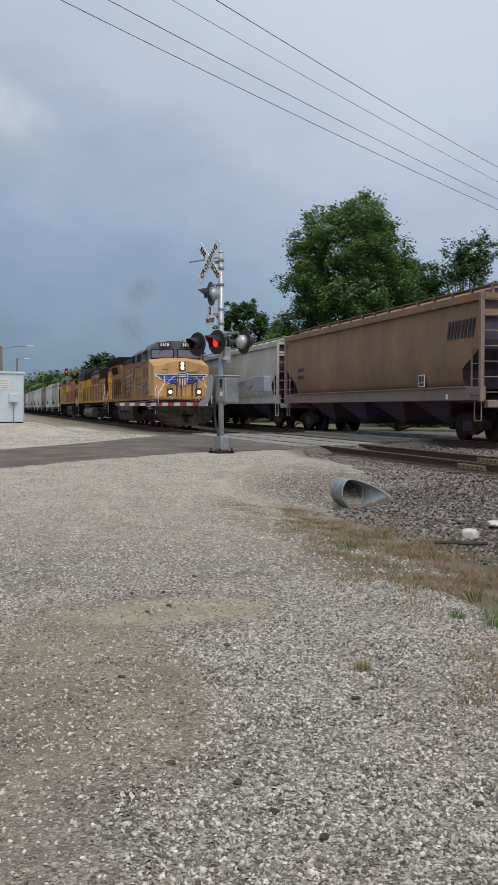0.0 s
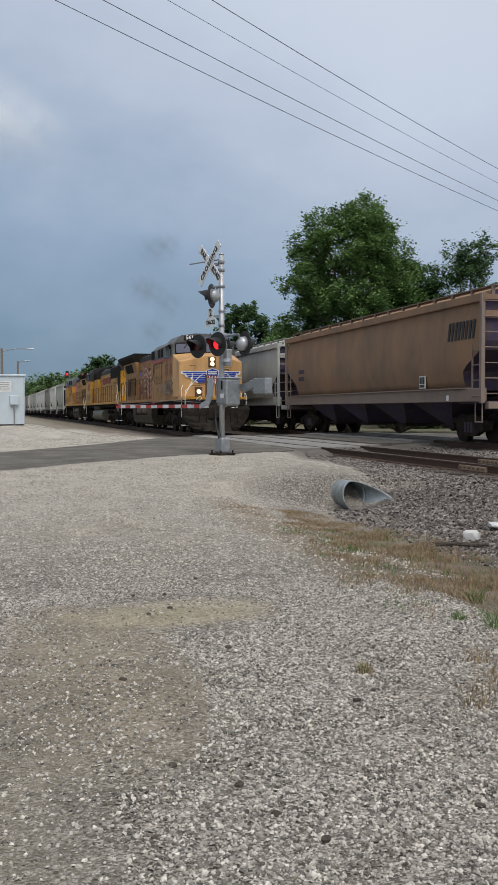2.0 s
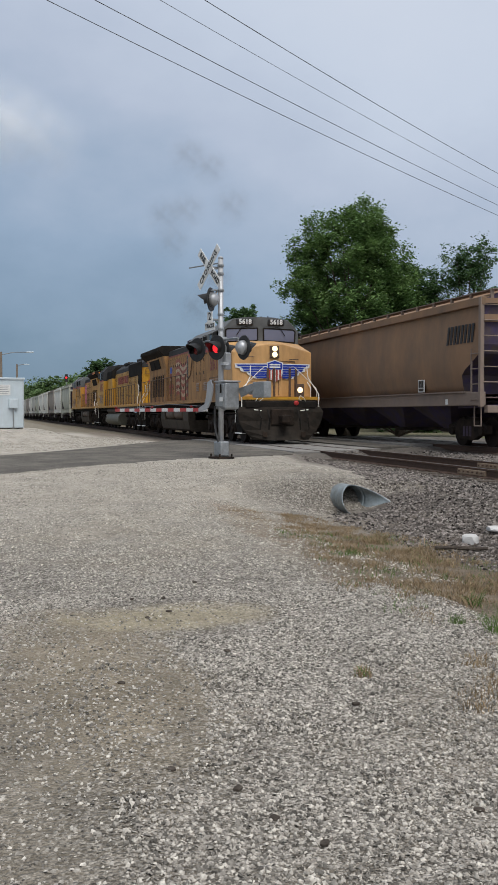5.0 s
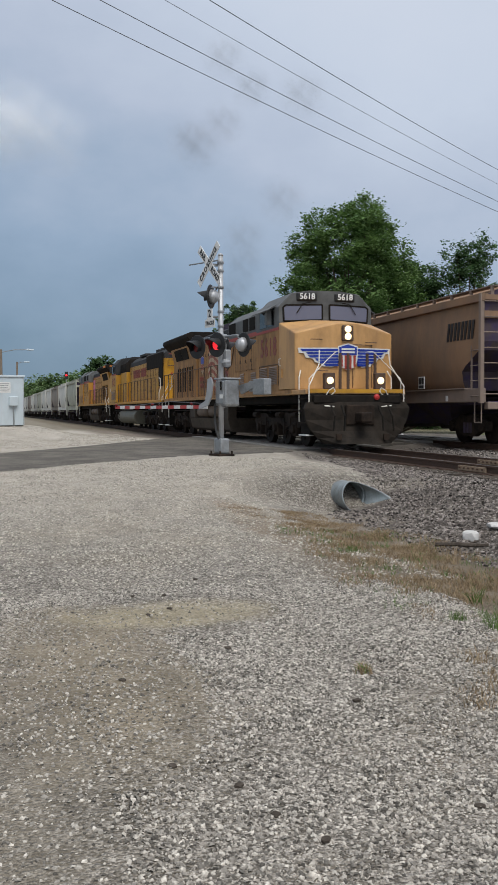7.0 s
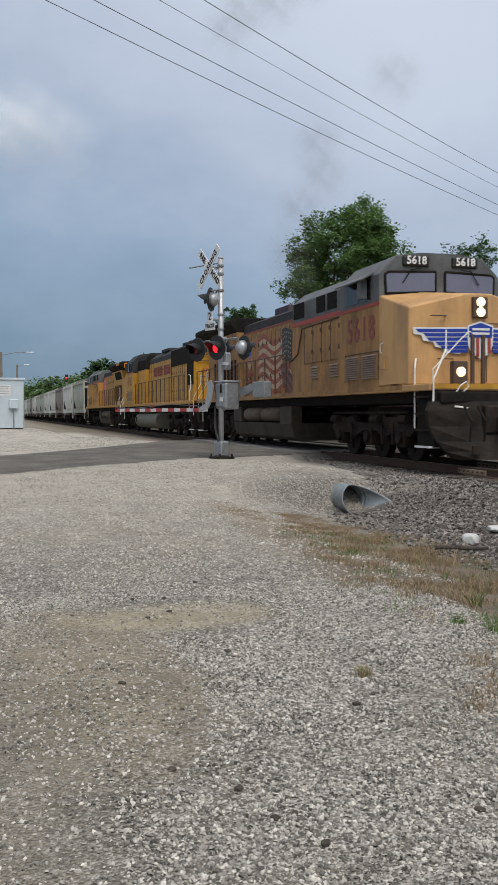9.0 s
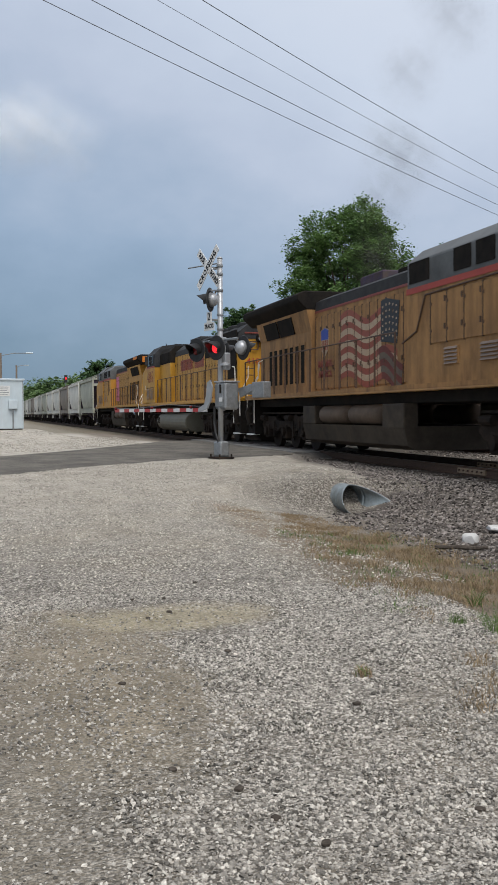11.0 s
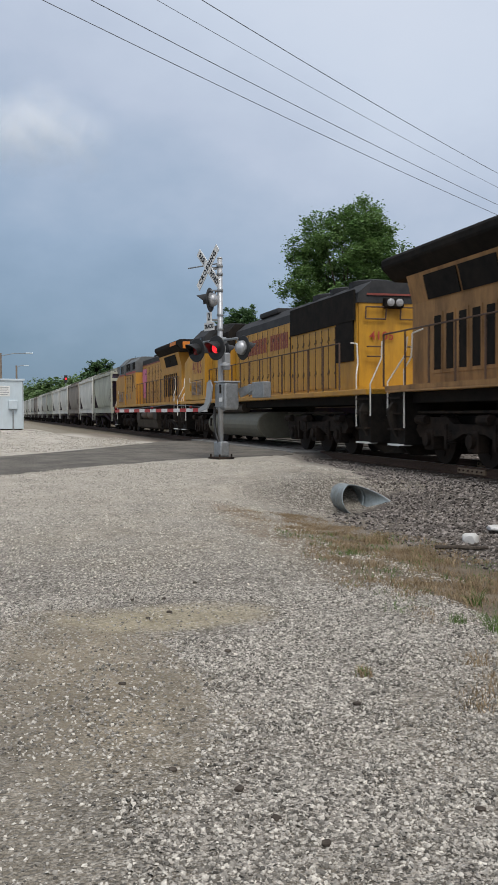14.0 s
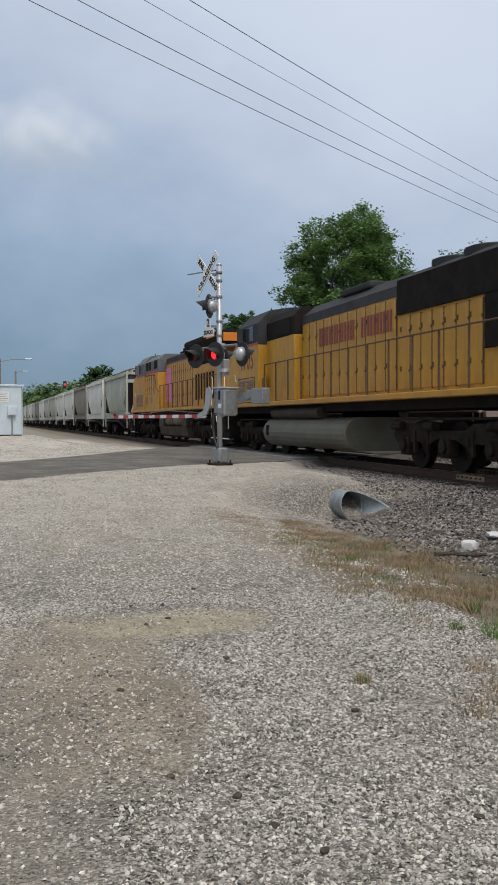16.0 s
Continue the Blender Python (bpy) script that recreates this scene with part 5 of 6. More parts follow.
            part("stirrup", tube(bmesh.new(), [(e * (h - 0.12), w * 0.98 * s, 1.2), (e * (h - 0.12), w * 0.98 * s, 0.62), (e * (h - 0.5), w * 0.98 * s, 0.62), (e * (h - 0.5), w * 0.98 * s, 1.2)], 0.02, 5), sill, ladder)
    # platforms and braces also carry the end's shade in their colour
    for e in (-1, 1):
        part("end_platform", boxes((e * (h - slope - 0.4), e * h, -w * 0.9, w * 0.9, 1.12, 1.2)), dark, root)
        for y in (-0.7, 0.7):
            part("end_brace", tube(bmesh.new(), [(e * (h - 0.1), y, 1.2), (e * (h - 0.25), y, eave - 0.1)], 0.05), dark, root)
        part("end_beam", boxes((e * (h - 0.12), e * (h + 0.0), -w * 0.97, w * 0.97, eave - 0.62, eave - 0.42), (e * (h - 0.12), e * h, -w * 0.97, w * 0.97, eave - 0.12, eave + 0.02)), body, root)
        part("end_sill", boxes((e * (h - 0.15), e * (h + 0.05), -1.45, 1.45, 0.98, 1.18), bevel=0.02), sill, root)
        part("coupler", boxes((e * h, e * (h + 0.5), -0.12, 0.12, 0.76, 1.0), bevel=0.04), M["truck"], root)
        freight_truck(root, e * (h - 1.75))
    part("brake_wheel", lathe(bmesh.new(), [(0.26, 0), (0.28, 0.03), (0.26, 0.05)], Matrix.Translation((h + 0.02, -0.6, 2.2)) @ pose(0, 0, 0, 0, 90, 0), 16), dark, root)
    # running boards on brackets along the roof
    for s in (-1, 1):
        y = w * 0.78 * s
        board = part("running_board", boxes((-h, h, y - 0.05, y + 0.2 * 1, eave + 0.26, eave + 0.285)), sill, root)
        k = int(length / 1.15)
        for i in range(k + 1):
            x = -h + 0.1 + (length - 0.2) * i / k
            part("bracket", boxes((x - 0.025, x + 0.025, y - 0.06, y + 0.03, eave + 0.0, eave + 0.26)), sill, board)
    part("hatch_row", boxes(*[(x - 0.35, x + 0.35, -0.35, 0.35, eave + 0.36, eave + 0.46) for x in np.linspace(-h + 1.6, h - 1.6, int(length / 1.8))], bevel=0.03), body, root)
    # discharge hoppers, in the same shade-coloured steel
    span = (length - 2 * slope - 1.6) / bays
    x0 = -(length - 2 * slope - 1.6) / 2
    for i in range(bays):
        xc = x0 + span * (i + 0.5)
        bm = bmesh.new()
        tops = [(xc - span * 0.48, -w * 0.9, 1.35), (xc + span * 0.48, -w * 0.9, 1.35), (xc + span * 0.48, w * 0.9, 1.35), (xc - span * 0.48, w * 0.9, 1.35)]
        bots = [(xc - 0.12, -w * 0.45, 0.5), (xc + 0.35, -w * 0.45, 0.5), (xc + 0.35, w * 0.45, 0.5), (xc - 0.12, w * 0.45, 0.5)]
        a = [bm.verts.new(p) for p in tops]
        b = [bm.verts.new(p) for p in bots]
        bm.faces.new(a)
        bm.faces.new(b[::-1])
        for j in range(4):
            bm.faces.new((a[j], b[j], b[(j + 1) % 4], a[(j + 1) % 4]))
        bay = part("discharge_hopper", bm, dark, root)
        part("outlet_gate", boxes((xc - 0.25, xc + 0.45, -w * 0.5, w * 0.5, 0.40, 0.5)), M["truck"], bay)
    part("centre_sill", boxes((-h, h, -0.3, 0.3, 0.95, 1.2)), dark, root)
    return root

# ---- crossing signal ----
def flasher(parent, x, y, z, turn, lit):
    """A round signal lamp on a black backboard with a visor; it faces local -y, turned by turn degrees."""
    lamp = new("flasher")
    lamp.parent = parent
    lamp.matrix_basis = pose(x, y, z, 0, 0, turn)
    fwd = pose(0, 0, 0, 90, 0, 0)
    part("backboard", lathe(bmesh.new(), [(0.29, -0.012), (0.30, 0.0), (0.29, 0.012)], fwd, 28), M["signblack"], lamp, "round black backboard")
    part("housing", lathe(bmesh.new(), [(0.03, -0.20), (0.11, -0.175), (0.16, -0.11), (0.18, -0.013)], fwd, 20), M["alu"], lamp, "silver lamp housing", True)
    part("lens", lathe(bmesh.new(), [(0.125, 0.012), (0.115, 0.03), (0.07, 0.042)], fwd, 20), M["redlit"] if lit else M["redunlit"], lamp, "glowing red lens" if lit else "unlit dark red lens", True)
    bm = bmesh.new()
    rows = []
    for i in range(15):
        a = radians(-35 + 250 * i / 14)
        c, s_ = math.cos(a), math.sin(a)
        reach = 0.12 + 0.22 * max(0, s_)
        rows.append([bm.verts.new(p) for p in ((0.17 * c, -0.01, 0.17 * s_), (0.16 * c, -0.01 - reach, 0.155 * s_ - 0.03), (0.155 * c, -0.01 - reach, 0.15 * s_ - 0.03), (0.165 * c, -0.01, 0.165 * s_))])
    for a, b in zip(rows, rows[1:]):
        for j in range(4):
            bm.faces.new((a[j], a[(j + 1) % 4], b[(j + 1) % 4], b[j]))
    part("visor", bm, M["signblack"], lamp, "black visor")
    return lamp


def signal_mast():
    root = thing("crossing_signal", "galvanised railroad crossing signal mast with gate, flashers and crossbuck", "crossing signal", pose(-22.75, -4.42, -0.05, 0, 0, 17.5))
    bm = cyl(bmesh.new(), (0, 0, 0.1), (0, 0, 4.92), 0.066, seg=16)
    lathe(bm, [(0.07, 4.92), (0.06, 4.96), (0.02, 4.98)], Matrix(), 16)
    pole = part("pole", bm, M["alu"], root, "", True)
    for z in (4.15, 3.55, 3.2, 2.95, 4.55, 4.75):
        part("clamp", lathe(bmesh.new(), [(0.08, z - 0.03), (0.085, z), (0.08, z + 0.03)], Matrix(), 14), M["galv"], pole)
    base = part("base_casting", boxes((-0.15, 0.19, -0.13, 0.13, 0.06, 0.44), bevel=0.04), M["galv"], root)
    part("base_plate", boxes((-0.25, 0.27, -0.22, 0.22, 0.0, 0.06), bevel=0.01), M["truck"], root)
    for sx in (-0.2, 0.22):
        for sy in (-0.17, 0.17):
            part("bolt", cyl(bmesh.new(), (sx, sy, 0.05), (sx, sy, 0.13), 0.025, seg=6), M["truck"], base)
    part("conduit", tube(bmesh.new(), [(-0.12, -0.1, 1.3), (-0.13, -0.1, 0.9), (-0.03, -0.12, 0.62), (0.06, -0.1, 0.4)], 0.03), M["signblack"], pole)
    # crossbuck of two crossed boards
    cb = new("crossbuck")
    cb.parent = root
    cb.matrix_basis = pose(-0.1, -0.27, 4.70)
    for k, (rot, word) in enumerate(((-43, "RAIL      ROAD"), (43, "CROSSING"))):
        b = part("board", boxes((-0.65, 0.65, -0.008 - 0.012 * k, 0.004 - 0.012 * k, -0.105, 0.105), bevel=0.002), M["white"], cb, "white board with black letters")
        b.matrix_basis = pose(0, 0, 0, 0, -rot, 0)
        words = (("RAIL", -0.385), ("ROAD", 0.395)) if k == 0 else (("CROSSING", 0.0),)
        for w, x in words:
            lettering("word", w, 0.18, M["signblack"], b, Matrix.Translation((x, -0.0125 - 0.012 * k, 0)) @ pose(0, 0, 0, 90, 0, 0), 0.86 if k == 0 else 1.0, 1.08 if k == 0 else 1.25, 0.004)
    part("bracket", boxes((-0.03, 0.03, 0.0, 0.24, -0.03, 0.03)), M["galv"], cb)
    part("cross_bar", tube(bmesh.new(), [(-1.35, -0.12, 4.86), (0.0, 0.0, 4.82)], 0.018), M["galv"], pole)
    # sign with the number of tracks
    ts = new("tracks_sign")
    ts.parent = root
    ts.matrix_basis = pose(-0.12, -0.24, 3.36)
    plate = bmesh.new()
    prism(plate, [(-0.24, -0.19), (0.24, -0.19), (0.24, 0.0), (0.12, 0.02), (0.12, 0.26), (-0.12, 0.26), (-0.12, 0.02), (-0.24, 0.0)], "y", -0.004, 0.004)
    part("plate", plate, M["white"], ts, "white sign plate")
    lettering("word", "2", 0.26, M["signblack"], ts, Matrix.Translation((0, -0.006, 0.14)) @ pose(0, 0, 0, 90, 0, 0), 1, 1, 0.004)
    lettering("word", "TRACKS", 0.135, M["signblack"], ts, Matrix.Translation((0, -0.006, -0.09)) @ pose(0, 0, 0, 90, 0, 0), 0.85, 1, 0.004)
    part("bracket", boxes((-0.02, 0.1, 0.0, 0.2, 0.05, 0.09)), M["galv"], ts)
    # lamps on a cross arm
    arm = part("cross_arm", tube(bmesh.new(), [(-0.72, -0.05, 2.93), (0.72, 0.05, 2.93)], 0.03), M["galv"], root)
    part("junction_box", boxes((-0.1, 0.16, -0.1, 0.1, 2.84, 3.0), bevel=0.03), M["galv"], arm)
    for x, y, turn, lit in ((-0.70, -0.27, 14, False), (0.22, -0.25, 14, True), (0.62, 0.27, 180, False), (-0.42, 0.33, 180, False)):
        lamp = flasher(root, x, y, 2.72, turn, lit)
        part("hanger", tube(bmesh.new(), [(0, 0.1, 0.1), (0, 0.2, 0.21)], 0.022), M["galv"], lamp)
    side = flasher(root, -0.1, -0.22, 3.92, -50, False)
    part("hanger", tube(bmesh.new(), [(-0.25, 0.05, 0.2), (0, 0.15, 0.22), (0.2, 0.1, 0.2)], 0.022), M["galv"], side)
    part("bell", lathe(bmesh.new(), [(0.12, 0), (0.11, 0.05), (0.05, 0.09)], Matrix.Translation((0.14, 0.05, 2.3)), 14), M["alu"], root)
    part("relay_box", boxes((0.04, 0.2, 0.02, 0.18, 2.2, 2.62), bevel=0.03), M["alu"], root)
    # gate machine, counterweight and lowered arm
    gate = part("gate_machine", boxes((-0.20, 0.27, -0.05, 0.38, 1.22, 1.90), bevel=0.06), M["galv"], root, "grey gate machine case")
    part("door", boxes((-0.15, 0.22, -0.075, -0.05, 1.29, 1.84), bevel=0.01), M["galv"], gate)
    part("latch", boxes((0.10, 0.15, -0.10, -0.07, 1.62, 1.84), bevel=0.008), M["black"], gate)
    part("plate", boxes((0.06, 0.20, -0.082, -0.075, 1.42, 1.52)), M["white"], gate, "small white label")
    part("lid", boxes((-0.22, 0.29, -0.07, 0.40, 1.89, 1.93), bevel=0.015), M["alu"], gate)
    for y in (-0.16, 0.48):
        bm = bmesh.new()
        prism(bm, [(-0.36, 1.90), (-0.22, 1.95), (-0.12, 1.80), (-0.20, 1.45), (-0.35, 1.26), (-0.80, 1.16), (-0.80, 1.26), (-0.50, 1.36), (-0.40, 1.6)], "y", y - 0.02, y + 0.02)
        part("arm_bracket", bm, M["alu"], gate, "grey casting that holds the arm")
    bm = bmesh.new()
    prism(bm, [(0.2, 1.74), (1.05, 1.86), (1.05, 1.72), (0.35, 1.52)], "y", 0.36, 0.40)
    part("counter_arm", bm, M["galv"], gate)
    part("counterweight", boxes((0.95, 1.45, 0.30, 0.52, 1.50, 1.88), bevel=0.02), M["galv"], gate, "grey counterweight plate")
    part("counterweight", boxes((0.62, 1.05, 0.40, 0.50, 1.58, 1.84), bevel=0.02), M["galv"], gate, "grey counterweight plate")
    ga = new("gate_arm")
    ga.parent = root
    ga.matrix_basis = pose(-0.75, 0.05, 1.22, 0, 0, -5)
    n = 16
    w = 6.75 / n
    red = finish("red_band", boxes((-w, 0, -0.012, 0.012, -0.047, 0.047)), M["brightred"])
    white = finish("white_band", boxes((-w, 0, -0.012, 0.012, -0.047, 0.047)), M["white"])
    for i in range(n):
        alike("red_band" if i % 2 else "white_band", red if i % 2 else white, ga, pose(-w * i, 0, 0.012 * i * w / 8))
    for d in (0.9, 3.6, 6.6):
        bm = lathe(bmesh.new(), [(0.025, -0.02), (0.04, 0.0), (0.04, 0.04), (0.025, 0.055)], Matrix.Translation((-d, -0.02, 0.08)) @ pose(0, 0, 0, 90, 0, 0), 14)
        part("arm_lamp", bm, M["redunlit"], ga, "small red arm lamp")
    part("arm_cable", tube(bmesh.new(), [(0, 0.02, 0.08), (-2.5, 0.02, 0.16), (-5, 0.02, 0.068), (-6.7, 0.02, 0.075)], 0.01), M["wire"], ga)
    return root


signal_mast()

# ---- trees ----
def tree(name, label, x, y, base, height, width, trunk, material, seed, leaves, leaf, lean=0.0, crown_from=0.22, squash=1.0):
    """Tapered trunk with limbs; the crown is clumps of small leaves at the limbs' ends, with gaps between."""
    rng = random.Random(seed)
    root = thing(name, label, "tree", pose(x, y, base), group="trees beyond the tracks")
    bm = bmesh.new()
    top = height * 0.62
    pts = [Vector((lean * t * t, 0.3 * math.sin(t * 2 + seed), top * t)) for t in (0, 0.25, 0.5, 0.75, 1.0)]
    for i, (a, b) in enumerate(zip(pts, pts[1:])):
        cyl(bm, a, b, trunk * (1 - 0.2 * i), trunk * (0.8 - 0.2 * i), seg=9)
    part("trunk", bm, M["bark"], root, "", True)
    limb = bmesh.new()
    nprng = np.random.RandomState(seed)
    clumps = []
    lobes = max(18, int(height * 3.6))
    for i in range(lobes):
        f = (i + 0.5) / lobes
        z = height * (crown_from + (0.94 - crown_from) * f)
        r = width / 2 * math.sqrt(max(0.03, 1 - ((f - 0.34) / 0.70) ** 2)) * rng.choice((0.3, 0.6, 0.72, 0.8, 0.9))
        a = i * 2.4 + rng.uniform(-0.45, 0.45)
        c = Vector((r * math.cos(a) + lean * f, r * math.sin(a) * squash, z + rng.uniform(-0.35, 0.35)))
        big = width * rng.uniform(0.12, 0.185)
        s = pts[min(4, int(f * 4))]
        midp = (s + c) / 2 + Vector((0, 0, -0.05 * height * rng.random()))
        cyl(limb, s, midp, trunk * 0.26, trunk * 0.14, seg=5)
        cyl(limb, midp, c, trunk * 0.14, trunk * 0.05, seg=5)
        for j in range(24):
            d = Vector((rng.gauss(0, 1), rng.gauss(0, 1), rng.gauss(0.25, 0.8))).normalized() * big * (rng.uniform(0.55, 1.1) if j % 3 else rng.uniform(0.0, 0.6))
            clumps.append((*(c + d), width * rng.uniform(0.026, 0.054)))
            if j % 6 == 0:
                cyl(limb, c, c + d, trunk * 0.06, trunk * 0.02, seg=4)
    part("branchwork", limb, M["bark"], root)
    pick = np.array(clumps)[nprng.randint(0, len(clumps), leaves)]
    p = pick[:, :3] + nprng.normal(0, 1, (leaves, 3)) * (0.55, 0.55, 0.46) * pick[:, 3:]
    a, b = nprng.uniform(0, 6.28, leaves), nprng.uniform(-0.9, 0.9, leaves)
    size = (leaf * nprng.uniform(0.6, 1.3, leaves))[:, None]
    u = np.stack((np.cos(a), np.sin(a), b * 0.6), 1) * size
    v = np.stack((-np.sin(a), np.cos(a), b), 1) * size * 0.6
    verts = np.stack((p - u, p + v + u * 0.2, p + u, p - v + u * 0.2), 1).reshape(-1, 3).tolist()
    faces = np.arange(leaves * 4).reshape(-1, 4).tolist()
    me = bpy.data.meshes.new("crown")
    me.from_pydata(verts, [], faces)
    me.materials.append(material)
    cr = new("crown", me)
    cr.parent = root
    return root


tree("oak_tree", "tall broad green oak tree in full leaf", -57.5, 12.9, -0.5, 14.5, 10.2, 0.42, M["leaf"], 4, 150000, 0.092)
tree("oak_tree", "dark green tree with thin upper crown", -57.5, 21.0, -0.5, 13.0, 6.6, 0.32, M["leaf_dark"], 8, 34000, 0.085, crown_from=0.3)
tree("oak_tree", "shrubby green tree beside the oak", -60.0, 17.6, -0.5, 12.0, 7.5, 0.3, M["leaf_dark"], 11, 50000, 0.1, crown_from=0.1)
tree("oak_tree", "small rounded green tree behind the hoppers", -75.0, 10.4, -0.5, 10.6, 5.2, 0.28, M["leaf_dark"], 15, 18000, 0.13, crown_from=0.25)
tree("oak_tree", "low green tree behind the parked hoppers", -68.0, 12.2, -0.5, 8.3, 5.5, 0.28, M["leaf"], 16, 14000, 0.13, crown_from=0.15)
tree("oak_tree", "lone dark rounded tree far along the track", -153.0, 7.4, -0.5, 10.2, 7.0, 0.35, M["leaf_dark"], 19, 15000, 0.2, crown_from=0.2)
for k, (x, y, h, w) in enumerate(((-190, 9.5, 8.2, 12), (-215, 6.0, 9, 13), (-235, 12, 10, 15), (-270, 3.5, 9, 16), (-300, 8, 11, 20), (-330, -2, 10, 20), (-120, 16, 8, 10), (-105, 19, 7.5, 10))):
    tree("far_tree", "distant green tree along the track", x, y, -0.5, h, w, 0.4, M["leaf_far"], 30 + k, 9000, 0.32, crown_from=0.05)
for k in range(10):
    tree("hedge_tree", "distant green roadside tree", -75 - 6 * k, 26 + 3 * (k % 3), -0.5, 7 + (k * 3) % 4, 9, 0.3, M["leaf_far"], 60 + k, 5000, 0.3, crown_from=0.05)

# ---- signal house, poles, wires ----
def signal_house():
    x, y, z = -47.3, -9.2, 0.33
    root = thing("signal_house", "pale grey metal signal house on the gravel", "equipment cabinet", pose(x, y, z, 0, 0, 14))
    part("body", boxes((-1.0, 0.9, -1.5, 0.75, 0.08, 2.36), bevel=0.01), M["cabinet"], root)
    part("roof", boxes((-1.05, 0.95, -1.55, 0.8, 2.36, 2.46), bevel=0.02), M["cabinet"], root)
    part("base", boxes((-0.95, 0.85, -1.45, 0.7, -0.1, 0.08)), M["truck"], root)
    part("notice", boxes((0.9, 0.912, -0.60, 0.1, 1.62, 2.12)), M["white"], root, "white notice with unreadable lines")
    for k in range(5):
        part("line", boxes((0.913, 0.917, -0.54 + 0.05 * (k % 2), 0.04 - 0.04 * (k % 3), 2.04 - 0.085 * k, 2.065 - 0.085 * k)), M["galv"], root, "unreadable line of print")
    part("meter_box", boxes((0.9, 1.05, 0.0, 0.42, 1.0, 1.45), bevel=0.03), M["cabinet"], root)
    part("conduit", tube(bmesh.new(), [(0.97, 0.22, 1.0), (0.97, 0.22, 0.0)], 0.035), M["galv"], root)
    part("seam", boxes((0.9, 0.905, 0.7, 0.72, 0.1, 2.36)), M["galv"], root)
    return root


def street_lamp(x, y, z, h, reach, label):
    root = thing("street_lamp", label, "street lamp", pose(x, y, z))
    part("pole", cyl(bmesh.new(), (0, 0, 0), (0, 0, h), 0.14, 0.10, seg=10), M["wood"], root)
    arm = part("arm", tube(bmesh.new(), [(0, 0, h - 0.25), (0, reach * 0.5, h - 0.02), (0, reach, h)], 0.035), M["galv"], root)
    part("lamp_head", boxes((-0.1, 0.1, reach - 0.1, reach + 0.5, h - 0.06, h + 0.06), bevel=0.04), M["cabinet"], root)
    return root


def far_signal():
    """Slim mast with a lit red head, beyond the moving hoppers."""
    root = thing("far_signal", "distant slim railway signal mast showing red", "railway signal", pose(-152.5, 2.28, -0.2))
    part("mast", cyl(bmesh.new(), (0, 0, 0), (0, 0, 6.6), 0.07, 0.06, seg=8), M["galv"], root)
    head = part("signal_head", boxes((-0.1, 0.1, -0.25, 0.25, 6.3, 7.5), bevel=0.05), M["signblack"], root)
    part("lens", lathe(bmesh.new(), [(0.16, 0), (0.15, 0.05), (0.08, 0.09)], Matrix.Translation((0.1, 0, 6.95)) @ pose(0, 0, 0, 0, 90, 0), 14), M["redlit"], head, "glowing red lens", True)
    return root


def wires():
    spans = [((-20.65, -8.4, 9.67), (-18.03, 0.44, 5.25)), ((-20.38, -7.44, 9.67), (-18.04, 0.44, 5.47)), ((-20.02, -6.14, 9.67), (-18.05, 0.44, 5.84)), ((-19.77, -5.25, 9.67), (-18.06, 0.45, 6.14))]
    eye = np.array(EYE)
    for k, (a, b) in enumerate(spans):
        a, b = (np.array(a) - eye) * 0.9 + eye, (np.array(b) - eye) * 1.55 + eye
        d = b - a
        bm = bmesh.new()
        pts = []
        for i in range(-8, 30):
            t = i / 16
            sag = 0.25 * (t * (t - 1))
            pts.append(tuple(a + d * t + np.array((0, 0, sag))))
        r = 0.0055 if k == 2 else 0.008
        side = Vector(d).cross(Vector((0, 0, 1))).normalized() * r
        rings = [[bm.verts.new(Vector(p) + side * math.cos(a) + Vector((0, 0, r * math.sin(a)))) for a in (0, 1.257, 2.513, 3.77, 5.027)] for p in pts]
        for p, q in zip(rings, rings[1:]):
            for j in range(5):
                bm.faces.new((p[j], p[(j + 1) % 5], q[(j + 1) % 5], q[j]))
        tagged(new("overhead_wire", finish("overhead_wire", bm, M["wire"])), "thin dark overhead utility wire", "overhead wire", "overhead wires")


def culvert():
    """Corrugated pipe with a flared end lying in the ditch."""
    root = thing("culvert", "galvanised corrugated culvert pipe with flared end in the ditch", "culvert pipe", pose(-15.8, -3.74, -0.465, 0, 0, 6))
    seg = 28
    bm = bmesh.new()
    rows = []
    for i in range(14):
        x = -0.65 + 0.05 * i
        r = 0.255 + (0.010 if i % 2 else 0)
        rows.append([bm.verts.new((x, r * math.cos(a), r * math.sin(a))) for a in [2 * math.pi * j / seg for j in range(seg)]])
    for a, b in zip(rows, rows[1:]):
        for j in range(seg):
            bm.faces.new((a[j], a[(j + 1) % seg], b[(j + 1) % seg], b[j]))
    pipe = part("pipe", bm, M["culvert"], root, "", True)
    pipe.modifiers.new("wall", "SOLIDIFY").thickness = 0.012
    # the apron opens from a full ring to a low trough, wider on its far side
    bm = bmesh.new()
    rows = []
    for i in range(10):
        t = i / 9
        row = []
        for j in range(25):
            f = j / 24 * 2 - 1
            ang = -math.pi / 2 + f * math.pi * (1 - 0.55 * t ** 0.8)
            ry = 0.265 + (0.27 if math.cos(ang) > 0 else 0.10) * t
            row.append(bm.verts.new((-0.03 + 0.5 * t, ry * math.cos(ang) * (1 + 0.1 * t), max(-0.262, 0.265 * math.sin(ang)))))
        rows.append(row)
    for a, b in zip(rows, rows[1:]):
        for j in range(24):
            bm.faces.new((a[j], a[j + 1], b[j + 1], b[j]))
    flare = part("flared_end", bm, M["culvert"], root, "flared galvanised apron", True)
    flare.modifiers.new("wall", "SOLIDIFY").thickness = 0.012
    return root


